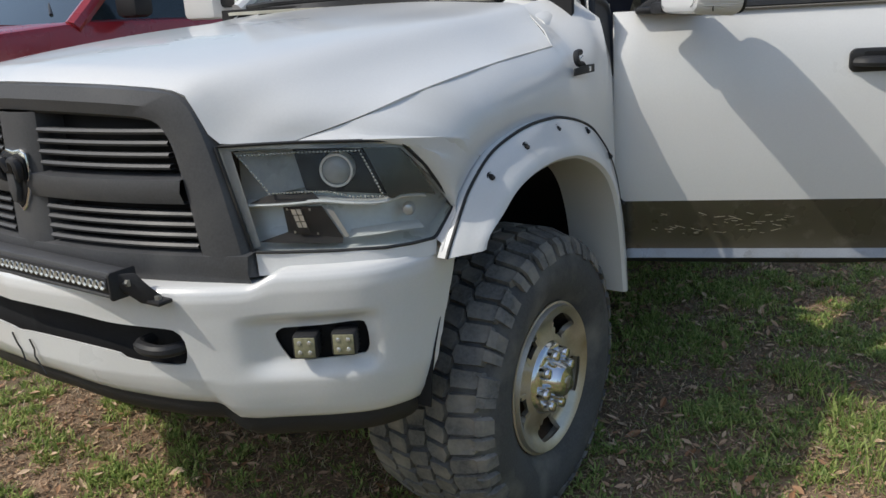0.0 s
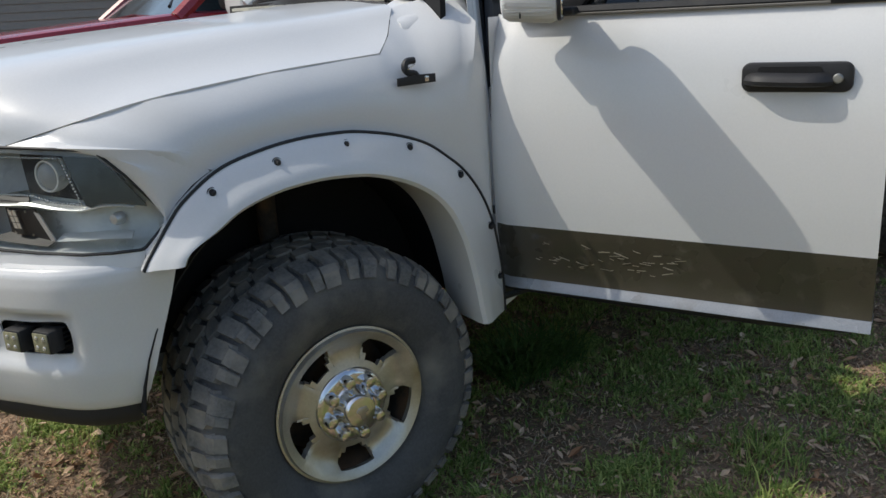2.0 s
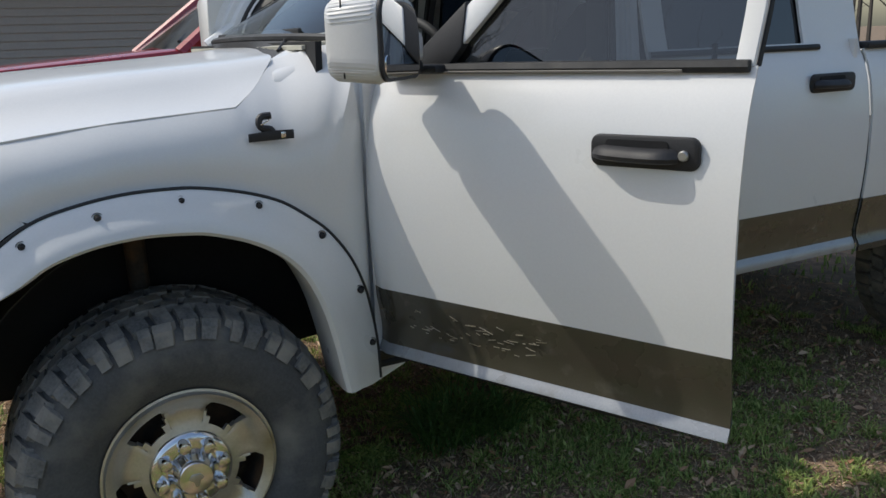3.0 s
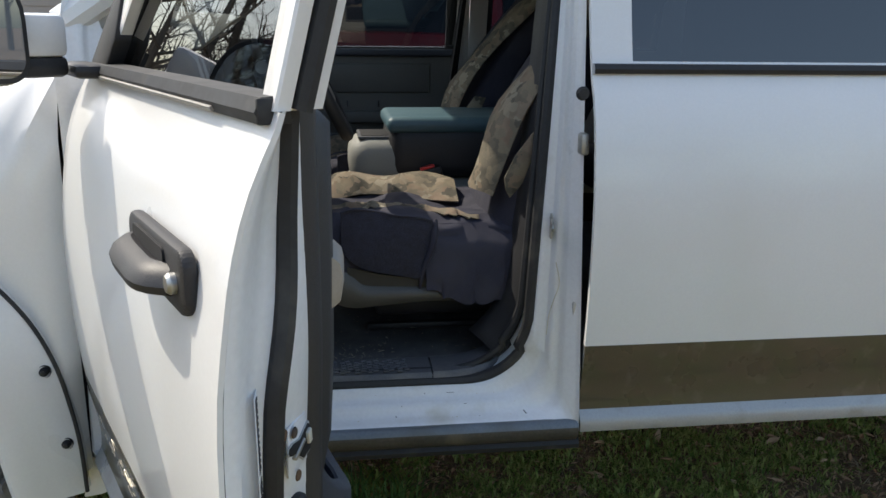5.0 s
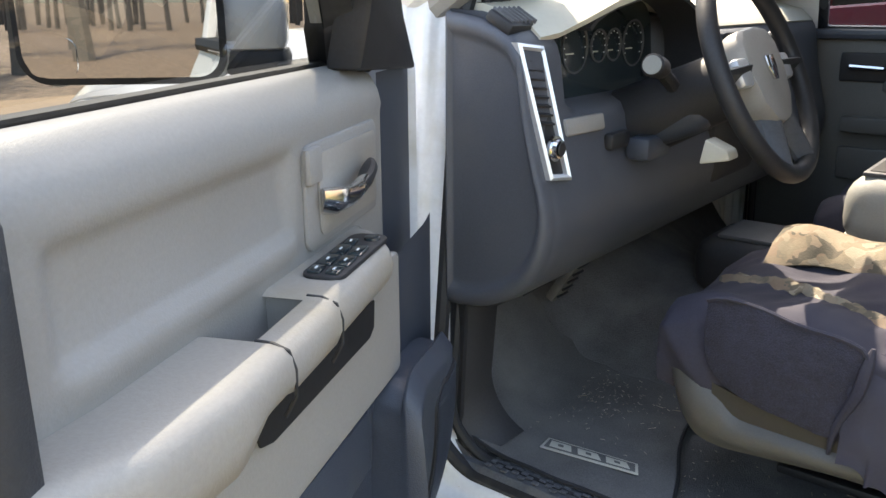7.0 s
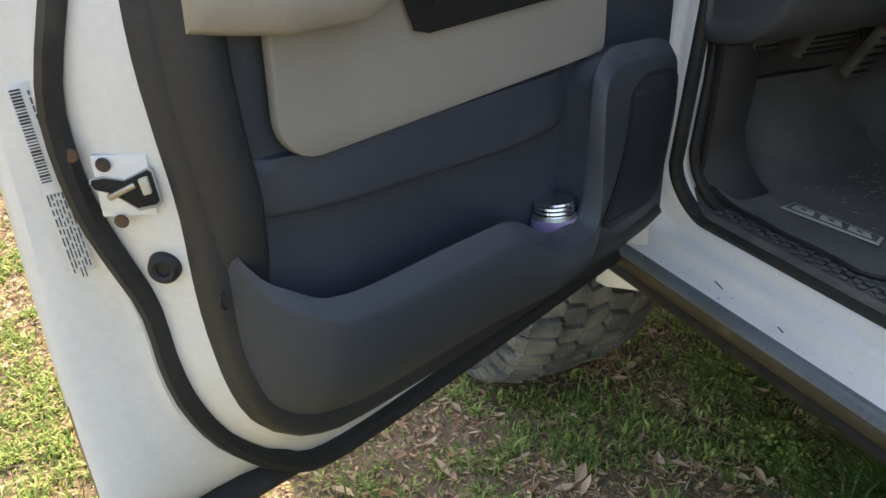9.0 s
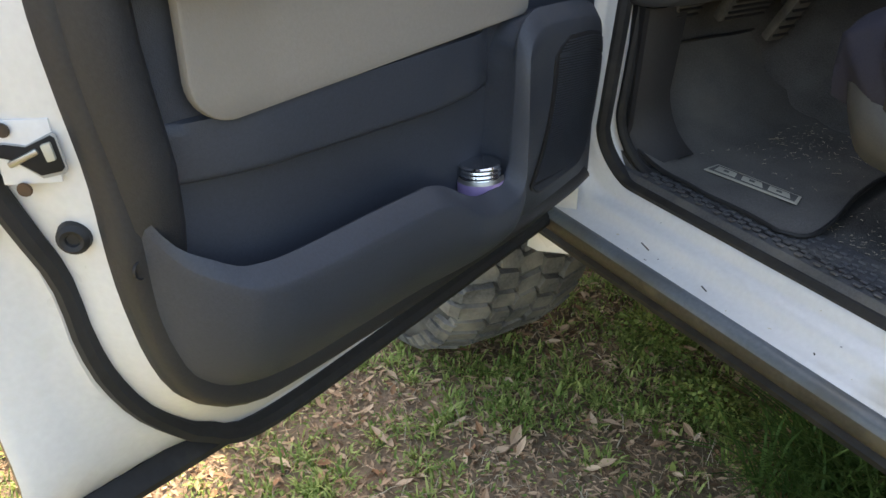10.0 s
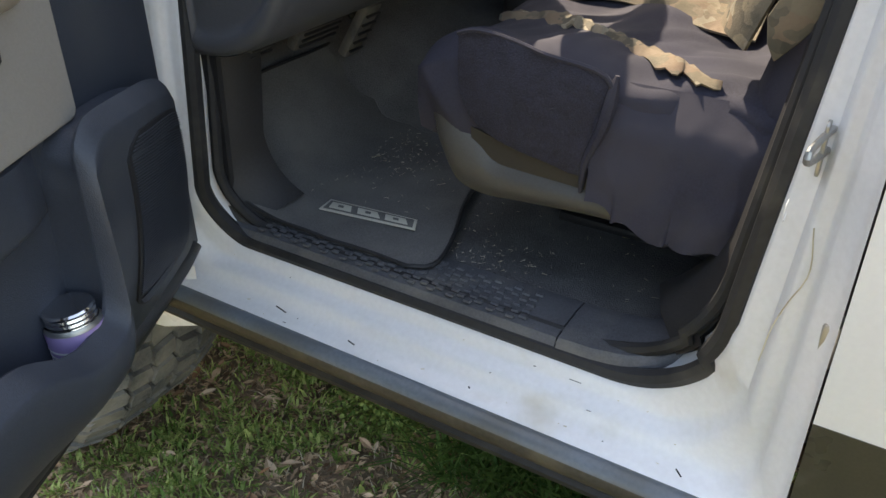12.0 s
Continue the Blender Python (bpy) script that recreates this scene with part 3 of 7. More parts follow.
    depth = [.018, .022, .026, .030, .034, .034, .030, .022, .012, .004, .000]
    seg = 200
    rows = []
    for j, (r, d) in enumerate(zip(radii, depth)):
        row = []
        for k in range(seg):
            a = 2 * math.pi * k / seg + .3
            ph = ((k / seg * 5) % 1) - .5  # 0 in the middle of a window
            edge = max(0, 1 - abs(abs(ph) - .25) / .04) * .4 if .135 < r < .205 else 0
            row.append((r * math.cos(a), d + .012 * edge, r * math.sin(a)))
        rows.append(row)

    def window(i, j):
        ph = (((i + .5) / seg * 5) % 1) - .5
        r = (radii[j] + radii[j + 1]) / 2
        return .13 < r < .21 and abs(ph) < .165 + 1.0 * (r - .125) - (.03 if r < .145 or r > .20 else 0)
    part("spokes", thick(loft(rows, close_u=True, skip=window), .016), M_ALLOY, w)
    part("brake_disc", revolve([(.13, .04), (.13, .19), (.15, .19), (.15, .04)], 40), M_RUST, w, "rusty brake disc")
    # hub cap with eight lug nuts
    part("hub_cap", revolve([(.03, .118), (.012, .116), (.000, .108), (-.006, .098), (-.004, .066), (-.016, .058), (-.040, .052), (-.052, .044), (-.056, .024), (-.057, 0)], 48), M_CHROME, w, "chrome hub cap")
    part("emblem", prism([(-.012, .016), (.012, .016), (.02, .004), (.008, -.004), (.005, -.02), (-.005, -.02), (-.008, -.004), (-.02, .004)], lambda x, y, d: (x, -.056 - d, y), .004, .001), M_ALLOY, w)
    for k in range(8):
        a = 2 * math.pi * k / 8 + .2
        part("lug_nut", revolve([(.002, .020), (-.014, .0195), (-.026, .0185), (-.034, .015), (-.037, .006), (-.037, 0)], 16, center=(.084 * math.cos(a), 0, .084 * math.sin(a))), M_CHROME, w)
    return w


WHEEL = build_wheel()
WHEEL.matrix_basis = pose(0, 0, .420, 0, 0, 0)


def wheel_copy(m):
    made = {}
    for o in (WHEEL, *WHEEL.children):
        made[o] = o.copy()
        scene.collection.objects.link(made[o])
        made[o].parent = made.get(o.parent, TRUCK)
    made[WHEEL].matrix_basis = m


wheel_copy(pose(0, 2 * CY, .420, 0, 30, 180))
wheel_copy(pose(3.80, .02, .420, 0, 25, 0))
wheel_copy(pose(3.80, 2 * CY - .02, .420, 0, 70, 180))
part("front_axle", tube([(0, .25, .420), (0, 1.75, .420)], .045, 12), M_RUST, TRUCK)
part("rear_axle", tube([(3.8, .25, .420), (3.8, 1.75, .420)], .05, 12), M_RUST, TRUCK)
for y in (.60, 1.40):
    part("frame_rail", box((1.8, y, .62), (5.2, .07, .15), .01), M_RUST, TRUCK, "rusty chassis rail")
part("shock_absorber", tube([(-.02, .42, .62), (-.03, .40, 1.08)], [.028, .033], 12), M_RUST, TRUCK)
part("coil_tower", box((-.10, .36, 1.07), (.20, .12, .10), .02), M_RUST, TRUCK)

# ---- bumper ----
PLAN = [(-.418, .040), (-.50, .045), (-.60, .062), (-.685, .105), (-.755, .180), (-.825, .280), (-.885, .365), (-.938, .455), (-.985, .58), (-1.03, .76), (-1.055, 1.0)]
plan_half = smooth_curve([(x, y, 0) for x, y in PLAN], 60)


def plan_y(x):
    """The bumper's y at a given x, on the driver's side."""
    return min(plan_half, key=lambda p: abs(p.x - x)).y


def bumper_row(inset, z0, z1, trim=0.0):
    """One line round the bumper; its ends slant forwards towards the bottom."""
    out = []
    xs = -.418 - .36 * max(0, .94 - z0) - trim
    h = [p for p in plan_half if p.x < xs]
    h = resample([Vector((xs, plan_y(xs), 0))] + h, 60)
    line = h + [Vector((p.x, 2 * CY - p.y, 0)) for p in h[-2::-1]]
    n = len(line)
    for i, p in enumerate(line):
        t = (line[min(n - 1, i + 1)] - line[max(0, i - 1)]).normalized()
        nrm = Vector((-t.y, t.x, 0))
        if nrm.dot(Vector((.3, CY, 0)) - p) < 0:
            nrm = -nrm
        k = min(1, abs(min(i, n - 1 - i)) / 60)
        q = p + nrm * inset
        out.append((q.x, q.y, z0 + (z1 - z0) * k))
    return out


# inset from the plan and height
BUMP = [(.10, .948), (.040, .948), (.016, .944), (.005, .932), (.000, .908), (.001, .885), (.003, .860), (.004, .825), (.005, .800), (.006, .775), (.006, .750),
        (.006, .720), (.006, .690), (.012, .650), (.020, .615), (.032, .588), (.06, .578)]


def bumper_foot(y):
    """The white edge's height: it steps up towards the middle."""
    return lerp_list([(.0, .576), (.36, .578), (.398, .584), (.433, .628), (.53, .632), (.70, .643), (.887, .662), (1.0, .666)], min(y, 2 * CY - y))[0]


def bumper_shape(p):
    """Steps the top down before the grille and the bottom up in the middle."""
    x, y, z = p
    yy = min(y, 2 * CY - y)
    if z > .86:
        z += (.020 * (1 - ease_in((yy - .275) / .06)) - .012 * ease_in((yy - .275) / .06)) * (z - .86) / .09
    if z < .74:
        z = .74 - (.74 - z) * (.74 - bumper_foot(y)) / .162
    # sunk field round the square lamps
    f = ease_in((.375 - yy) / .085) * ease_in((yy - .095) / .03) * ease_in((z - .695) / .05) * ease_in((.862 - z) / .03)
    x += .020 * f
    yo = .014 * f
    return (x, y + (yo if y < CY else -yo), z)


def ease_in(v):
    v = max(0, min(1, v))
    return v * v * (3 - 2 * v)


fine_rows = []
for a, b in zip(BUMP, BUMP[1:]):
    for k in range(3):
        i_, z_ = (p + (q - p) * k / 3 for p, q in zip(a, b))
        fine_rows.append([bumper_shape(p) for p in bumper_row(i_, z_, z_)])
fine_rows.append([bumper_shape(p) for p in bumper_row(BUMP[-1][0], BUMP[-1][1], BUMP[-1][1])])


bumper_bm = thick(loft(fine_rows), .006, (-1, 0, 0))
BUMPER = part("front_bumper", bumper_bm, M_WHITE, TRUCK, "white steel front bumper with lamp pockets", smooth=50)
for sgn in (-1, 1):
    slot = lambda a, b, d: (-1.3 + d, CY + sgn * a, b)
    slot_line = smooth_curve([(-.02, .862, 0), (.219, .857, 0), (.354, .842, 0), (.480, .836, 0), (.512, .830, 0), (.530, .806, 0), (.530, .764, 0), (.520, .745, 0), (.459, .744, 0), (.375, .750, 0), (.346, .764, 0), (.218, .777, 0), (.07, .780, 0), (-.02, .778, 0)], 60)
    cut(BUMPER, prism([(p.x, p.y) for p in slot_line], slot, .6))
    fogm = Matrix.Translation((-.765, CY + sgn * (CY - .197), .783)) @ pose(0, 0, 0, 0, 0, -sgn * 42)
    fog_line = smooth_curve([(-.088, .038, 0), (.0, .040, 0), (.085, .044, 0), (.104, .034, 0), (.110, -.012, 0), (.104, -.036, 0), (.086, -.042, 0), (-.060, -.046, 0), (-.084, -.036, 0), (-.108, .012, 0), (-.104, .030, 0), (-.088, .038, 0)], 44)
    cut(BUMPER, prism([(p.x, p.y) for p in fog_line[:-1]], lambda a, b, d: fogm @ Vector((-.10 + d, sgn * a, b)), .2))
for line in (((1.035, .765), (1.022, .738), (1.005, .722), (.995, .690)), ((.955, .760), (.940, .735), (.945, .715), (.905, .672))):
    part("scrape", tube([(-1.0505 + .10 * (1 - y) * (1 - y), y, z) for y, z in line], .0022, 6), M_SEAL, BUMPER, "black scrape in the paint")
# near-black sheet that stands in for the shade behind the bumper's openings
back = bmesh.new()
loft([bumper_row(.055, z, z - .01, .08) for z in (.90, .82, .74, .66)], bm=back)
part("bumper_backing", thick(back, .01), M_DARK, BUMPER, "near-black sheet standing in for the shade behind the bumper")
part("air_dam", thick(loft([[(x, y, bumper_foot(y) + dz) for x, y, z in bumper_row(ins, .60, .60, .02)] for ins, dz in ((.036, .030), (.034, -.006), (.040, -.030), (.060, -.050), (.14, -.060))]), .008), M_BLACK, BUMPER, "black lower valance")


def cube_lamp(c, turn, size=.068, lens=M_YLED):
    """A small square work lamp with four LEDs in a finned case."""
    m = pose(*c, 0, 0, turn)
    lamp = part("cube_lamp", box((0, 0, 0), (.045, size, size), .008), M_BLACK, BUMPER, "small square LED work lamp", m=m)
    part("lens", box((-.0235, 0, 0), (.004, size * .82, size * .82), .003), lens, lamp)
    for y in (-1, 1):
        for z in (-1, 1):
            part("led", revolve([(-.002, 0), (-.002, .003), (-.001, .0055), (.0, .006)], 12, axis="x", center=(-.026, y * size * .2, z * size * .2)), M_LED, lamp)
    for k in range(5):
        part("fin", box((.03, 0, (k - 2) * size * .2), (.02, size * .9, .004), .001), M_BLACK, lamp)
    return lamp


for sgn in (-1, 1):
    cube_lamp((-.776, CY + sgn * (CY - .236), .782), -sgn * 30, .060)
    cube_lamp((-.722, CY + sgn * (CY - .164), .784), -sgn * 30, .060)
    # tow hook
    y = CY + sgn * .455
    hook = [(-.88, y - .055, .782), (-.955, y - .055, .786), (-.985, y - .03, .788), (-.985, y + .03, .788), (-.955, y + .055, .786), (-.88, y + .055, .782)]
    part("tow_hook", tube(smooth_curve(hook, 20), .016, 10), M_BLACK, BUMPER, "black tow hook")
# filler panel between lamp and bumper
for sgn in (-1, 1):
    top = [(-.807, .338, 1.000), (-.70, .185, .995), (-.60, .090, .990), (-.488, .050, .985)]
    bot = [(-.812, .330, .948), (-.70, .172, .948), (-.60, .080, .948), (-.500, .046, .950)]
    f = lambda P: [(x, y if sgn < 0 else 2 * CY - y, z) for x, y, z in P]
    part("lamp_filler", thick(loft([smooth_curve(f(top), 16), smooth_curve(f(bot), 16)]), .01), M_WHITE, TRUCK)

# LED light bar on the bumper
BAR = part("light_bar", box((-1.012, CY, .958), (.050, .86, .060), .008), M_GRILLE, TRUCK, "black LED light bar bolted on the bumper")
part("lens_frame", box((-1.039, CY, .957), (.006, .84, .036), .002), M_BLACK, BAR)
part("lower_lip", box((-1.035, CY, .932), (.014, .86, .008), .002), M_GRILLE, BAR)
for k in range(37):
    part("led", revolve([(.0, .0), (-.001, .005), (-.004, .0085), (-.0045, .0105), (-.001, .0112)], 12, axis="x", center=(-1.041, CY - .405 + .81 * k / 36, .957)), M_LED, BAR)
for sgn in (-1, 1):
    y = CY + sgn * .436
    part("end_plate", prism(round_rect(-.040, .032, .925, .992, .008), lambda a, b, d: (-1.010 + a, y + sgn * d, b), .008, .002), M_BLACK, BAR)
    arm_m = Matrix.Translation((-1.005, y + sgn * .012, .962)) @ pose(0, 0, 0, 0, 0, 0)
    part("bracket", prism([(-.016, .022), (.016, .022), (.030, -.004), (.054, -.040), (.040, -.058), (.020, -.052), (-.012, -.012)], lambda a, b, d: arm_m @ Vector((a * .9 - .010, sgn * (d + a * 1.1), b)), .010, .002), M_BLACK, BAR, "black bolted bracket")
    part("bracket_foot", box((-.972, y + sgn * .068, .912), (.040, .050, .010), .003), M_BLACK, BAR)
    part("clamp_bolt", revolve([(-.012, 0), (-.012, .009), (.01, .010)], 6, center=(-1.012, y + sgn * .010 - .006, .962)), M_STEEL, BAR)
    part("foot_bolt", revolve([(.0, .009), (.010, .009), (.012, .004), (.012, 0)], 6, axis="z", center=(-.974, y + sgn * .070, .916)), M_STEEL, BAR)

# ---- grille ----
GR_OUT = [(.335, .945), (.348, 1.005), (.372, 1.12), (.402, 1.245), (.430, 1.325), (.455, 1.360), (.490, 1.376), (.62, 1.388), (.80, 1.397), (1.0, 1.401)]
GR_IN = [(.455, 1.005), (.462, 1.04), (.478, 1.14), (.500, 1.24), (.520, 1.285), (.545, 1.306), (.580, 1.312), (.66, 1.318), (.82, 1.324), (1.0, 1.326)]


def grille_x(y, z):
    k = abs(y - CY) / .66
    return -.955 + .135 * k ** 2.2 + .055 * (z - 1.15) * .8


def mirrored(c):
    return c + [Vector((2 * CY - p.x, p.y, 0)) for p in c[-2::-1]]


go = mirrored(smooth_curve([(a, b, 0) for a, b in GR_OUT], 40))
gi = mirrored(smooth_curve([(a, b, 0) for a, b in GR_IN], 40))
sec = ((0.0, .030), (0, .010), (.06, -.004), (.5, -.014), (.88, -.004), (1.0, .012), (1.0, .06))
fr = loft([[(grille_x(o.x + (i.x - o.x) * k, o.y) + d, o.x + (i.x - o.x) * k, o.y + (i.y - o.y) * k) for k, d in sec] for o, i in zip(go, gi)])
GRILLE = part("grille_surround", fr, M_GRILLE, TRUCK, "dark grey plastic grille surround")
low = [[(grille_x(y, .97) + d, y, z) for d, z in ((.04, .925), (-.006, .930), (-.016, .960), (-.010, 1.000), (.03, 1.008))] for y in [.335 + 1.33 * k / 40 for k in range(41)]]
part("lower_bar", loft(low), M_GRILLE, GRILLE)
cross = [[(grille_x(y, 1.16) + d, y, z + .0) for d, z in ((.04, 1.118), (-.012, 1.122), (-.022, 1.15), (-.016, 1.178), (.04, 1.186))] for y in [.47 + 1.06 * k / 40 for k in range(41)]]
part("cross_bar", loft(cross), M_GRILLE, GRILLE)
part("centre_bar", loft([[(-.928 + d + .04 * (z - 1.15), CY + s, z) for s, d in ((-.085, .05), (-.08, -.02), (-.06, -.034), (0, -.042), (.06, -.034), (.08, -.02), (.085, .05))] for z in [.97 + .36 * k / 10 for k in range(11)]]), M_GRILLE, GRILLE)
# near-black sheet painting the shade behind the slats
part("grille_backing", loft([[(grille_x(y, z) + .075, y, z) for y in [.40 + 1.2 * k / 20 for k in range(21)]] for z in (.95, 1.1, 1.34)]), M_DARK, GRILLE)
for sgn in (-1, 1):
    for z in (1.205, 1.232, 1.259, 1.286, 1.020, 1.045, 1.070, 1.095):
        y0, y1 = CY + sgn * .085, CY + sgn * (.545 - (.05 if z > 1.2 else 0))
        rows = []
        for k in range(17):
            y = y0 + (y1 - y0) * k / 16
            x = grille_x(y, z)
            rows.append([(x + .030, y, z - .004), (x + .002, y, z - .006), (x - .003, y, z), (x + .002, y, z + .006), (x + .030, y, z + .004)])
        part("slat", loft(rows), M_GRILLE, GRILLE)
# shield emblem
shield = [(-.055, .065), (-.03, .075), (0, .070), (.03, .075), (.055, .065), (.058, .02), (.045, -.035), (.02, -.075), (0, -.09), (-.02, -.075), (-.045, -.035), (-.058, .02)]
emb = part("emblem", prism(shield, lambda a, b, d: (-.962 - d, CY + a, 1.165 + b), .012, .004), M_CHROME, GRILLE, "chrome-edged shield emblem")
part("shield_field", prism([(a * .84, b * .86) for a, b in shield], lambda a, b, d: (-.9745 - d, CY + a, 1.165 + b), .002, .0005), M_BLACK, emb)
for sgn in (-1, 1):
    part("horn", tube(smooth_curve([(-.985, CY + sgn * .008, 1.185), (-.992, CY + sgn * .022, 1.212), (-.992, CY + sgn * .040, 1.205), (-.990, CY + sgn * .042, 1.175), (-.984, CY + sgn * .030, 1.158)], 14), [.013] * 5 + [.012] * 5 + [.010] * 3 + [.007, .004], 8), M_BLACK, emb)
part("snout", prism([(-.016, .03), (.016, .03), (.019, -.02), (.008, -.056), (-.008, -.056), (-.019, -.02)], lambda a, b, d: (-.976 - d, CY + a, 1.16 + b), .016, .004), M_GRILLE, emb)

# ---- headlamps ----
LTOP = [(-.834, .397, 1.250), (-.790, .338, 1.250), (-.720, .262, 1.248), (-.630, .152, 1.242), (-.556, .091, 1.233), (-.500, .064, 1.168), (-.424, .042, 1.060)]
LBOT = [(-.809, .343, 1.004), (-.770, .285, 1.000), (-.700, .190, .996), (-.620, .105, .992), (-.560, .073, .990), (-.490, .054, .988), (-.428, .042, 1.048)]


def lamp_point(u, v, d=0.0):
    i = min(39.999, max(0, u * 40))
    k = i - int(i)
    p = LB[int(i)].lerp(LB[int(i) + 1], k).lerp(LT[int(i)].lerp(LT[int(i) + 1], k), v)
    inward = Vector((.62, .62, -.05))
    bulge = .012 * math.sin(math.pi * v) * math.sin(math.pi * min(1, u * 1.02))
    return p + inward * (d - bulge)


LT, LB = resample(LTOP, 40), resample(LBOT, 40)


def headlamp(sgn):
    fl = (lambda p: p) if sgn < 0 else (lambda p: Vector((p.x, 2 * CY - p.y, p.z)))
    bucket = loft([[fl(lamp_point(k / 40, v, d)) for v, d in ((0, 0), (0.02, .05), (.12, .085), (.5, .09), (.88, .085), (.98, .05), (1, 0))] for k in range(41)])
    lamp = part("headlamp", bucket, M_LAMPWHITE, TRUCK, "smoked projector headlamp with LED strip", smooth=60)
    lens = loft([[fl(lamp_point(k / 40, j / 10, -.002)) for j in range(11)] for k in range(41)])
    ob = part("lens", lens, M_LENS, lamp, "clear lamp lens")
    ob.visible_shadow = False
    rim = [fl(lamp_point(k / 40, 0, -.003)) for k in range(41)] + [fl(lamp_point(k / 40, 1, -.003)) for k in range(40, -1, -1)]
    part("gasket", tube(rim, .0042, 6, closed=True), M_SEAL, lamp)

    def plate(name, outline, mat, label="", d=.03, deep=.005, n=8):
        """A moulded plate inside the lamp; its outline runs in (u, v), or (u, v, depth)."""
        pts = []
        for a, b in zip(outline, outline[1:] + outline[:1]):
            a, b = (a + (d,))[:3] if len(a) == 2 else a, (b + (d,))[:3] if len(b) == 2 else b
            pts += [tuple(p + (q - p) * k / n for p, q in zip(a, b)) for k in range(n)]
        bm = bmesh.new()
        f = [bm.verts.new(fl(lamp_point(*p))) for p in pts]
        g = [bm.verts.new(fl(lamp_point(u, v, e + deep))) for u, v, e in pts]
        bm.faces.new(f)
        bm.faces.new(g[::-1])
        for i in range(len(pts)):
            bm.faces.new((f[i], f[i - 1], g[i - 1], g[i]))
        return part(name, bm, mat, lamp, label)

    plate("side_frame", [(.004, .02), (.004, .98), (.045, .95), (.040, .05)], M_SMOKE, "grey lamp edge", .006)
    plate("top_frame", [(.045, .95), (.004, .98), (.60, .98), (.84, .97), (.80, .93), (.60, .935)], M_SMOKE, "", .008)
    # upper chamber: pale wall, dark back, gloss black outer field
    plate("chamber_wall", [(.05, .93, .03), (.27, .93, .075), (.28, .56, .075), (.13, .52, .035)], M_SMOKE, "pale chamber wall")
    plate("chamber_back", [(.26, .93), (.53, .93), (.62, .47), (.28, .53)], M_BLACK, "smoked black housing", .072)
    plate("outer_field", [(.515, .93), (.70, .935), (.86, .76), (.865, .70), (.62, .455), (.60, .47)], M_GLOSS, "gloss black outer field", .014)
    # shelf between the chambers
    ctrl = [(.04, .43), (.20, .435), (.33, .45), (.45, .425), (.60, .435), (.80, .60)]
    line = smooth_curve([(u, v, 0) for u, v in ctrl], 30)
    part("shelf", thick(loft([[fl(lamp_point(p.x, p.y + dv, d)) for d, dv in ((.016, .0), (.022, .022), (.085, .03))] for p in line]), .006), M_LAMPWHITE, lamp)
    plate("shelf_slope", [(.05, .45, .018), (.13, .52, .03), (.30, .53, .05), (.33, .46, .02)], M_BLACK, "", .03)
    c = fl(lamp_point(.41, .72, .050))
    dirn = Vector((-.86, .50 * sgn, 0)).normalized()
    rot = dirn.to_track_quat("Z", "Y").to_matrix().to_4x4()

    def turned(bm):
        bmesh.ops.transform(bm, matrix=Matrix.Translation(c) @ rot, verts=bm.verts)
        return bm
    pr = part("projector_ring", turned(revolve([(-.060, .040), (.0, .0405), (.006, .039), (.006, .0345), (.002, .0335)], 36, axis="z")), M_LAMPWHITE, lamp)
    part("projector_lens", turned(revolve([(.001, .0335), (.008, .027), (.014, .016), (.016, 0)], 24, axis="z")), M_SMOKE, pr)
    # lower left: black box with a small work lamp, a silver slash beside it
    plate("lower_box", [(.175, .40), (.33, .395), (.40, .09), (.17, .13)], M_BLACK, "black lower housing", .038)
    plate("lower_floor", [(.04, .085, .012), (.17, .16, .040), (.40, .09, .038), (.39, .055, .012)], M_BLACK, "", .03)
    low = plate("lower_lamp", [(.197, .385), (.245, .375), (.262, .155), (.212, .165)], M_BLACK, "small LED lamp", .026, .012)
    for r in range(3):
        for q in range(2):
            u, v = .207 + .021 * q + .005 * (2 - r), .205 + .062 * r + .006
            cell = plate("led", [(u, v), (u + .017, v - .002), (u + .014, v + .050), (u - .003, v + .052)], M_LED, "", .022, .004, 2)
            cell.parent = low
    for u, v in ((.185, .37), (.275, .36), (.195, .15), (.29, .13)):
        cell = plate("screw", [(u, v), (u + .008, v), (u + .008, v + .02), (u, v + .02)], M_STEEL, "", .034, .004, 1)
        cell.parent = low
    plate("silver_slash", [(.345, .385, .020), (.372, .365, .020), (.425, .115, .020), (.405, .105, .020)], M_SILVER, "silver slash", .02)
    plate("turn_bowl_floor", [(.42, .10, .02), (.78, .16, .012), (.76, .22, .05), (.44, .16, .05)], M_LAMPWHITE, "", .03)
    bulb = fl(lamp_point(.70, .35, .045))
    bm = revolve([(-.012, .016), (.004, .016), (.014, .012), (.018, 0)], 16, axis="z")
    bmesh.ops.transform(bm, matrix=Matrix.Translation(bulb) @ rot, verts=bm.verts)
    part("bulb", bm, M_SILVER, lamp)
    # strip of tiny LEDs round the upper chamber
    strip = []
    ring = [(.06, .90), (.50, .905), (.58, .48), (.46, .485), (.36, .545), (.14, .54)]
    for (a, b), (a2, b2) in zip(ring, ring[1:] + ring[:1]):
        m = max(2, int(math.hypot((a2 - a) * .56, (b2 - b) * .24) / .0075))
        strip += [(a + (a2 - a) * k / m, b + (b2 - b) * k / m) for k in range(m)]
    beads = bmesh.new()
    for u, v in strip:
        bmesh.ops.create_icosphere(beads, subdivisions=1, radius=.0030, matrix=Matrix.Translation(fl(lamp_point(u, v, .018))))
    part("led_strip", beads, M_LED, lamp, "strip of tiny white LEDs")


headlamp(-1)
headlamp(1)

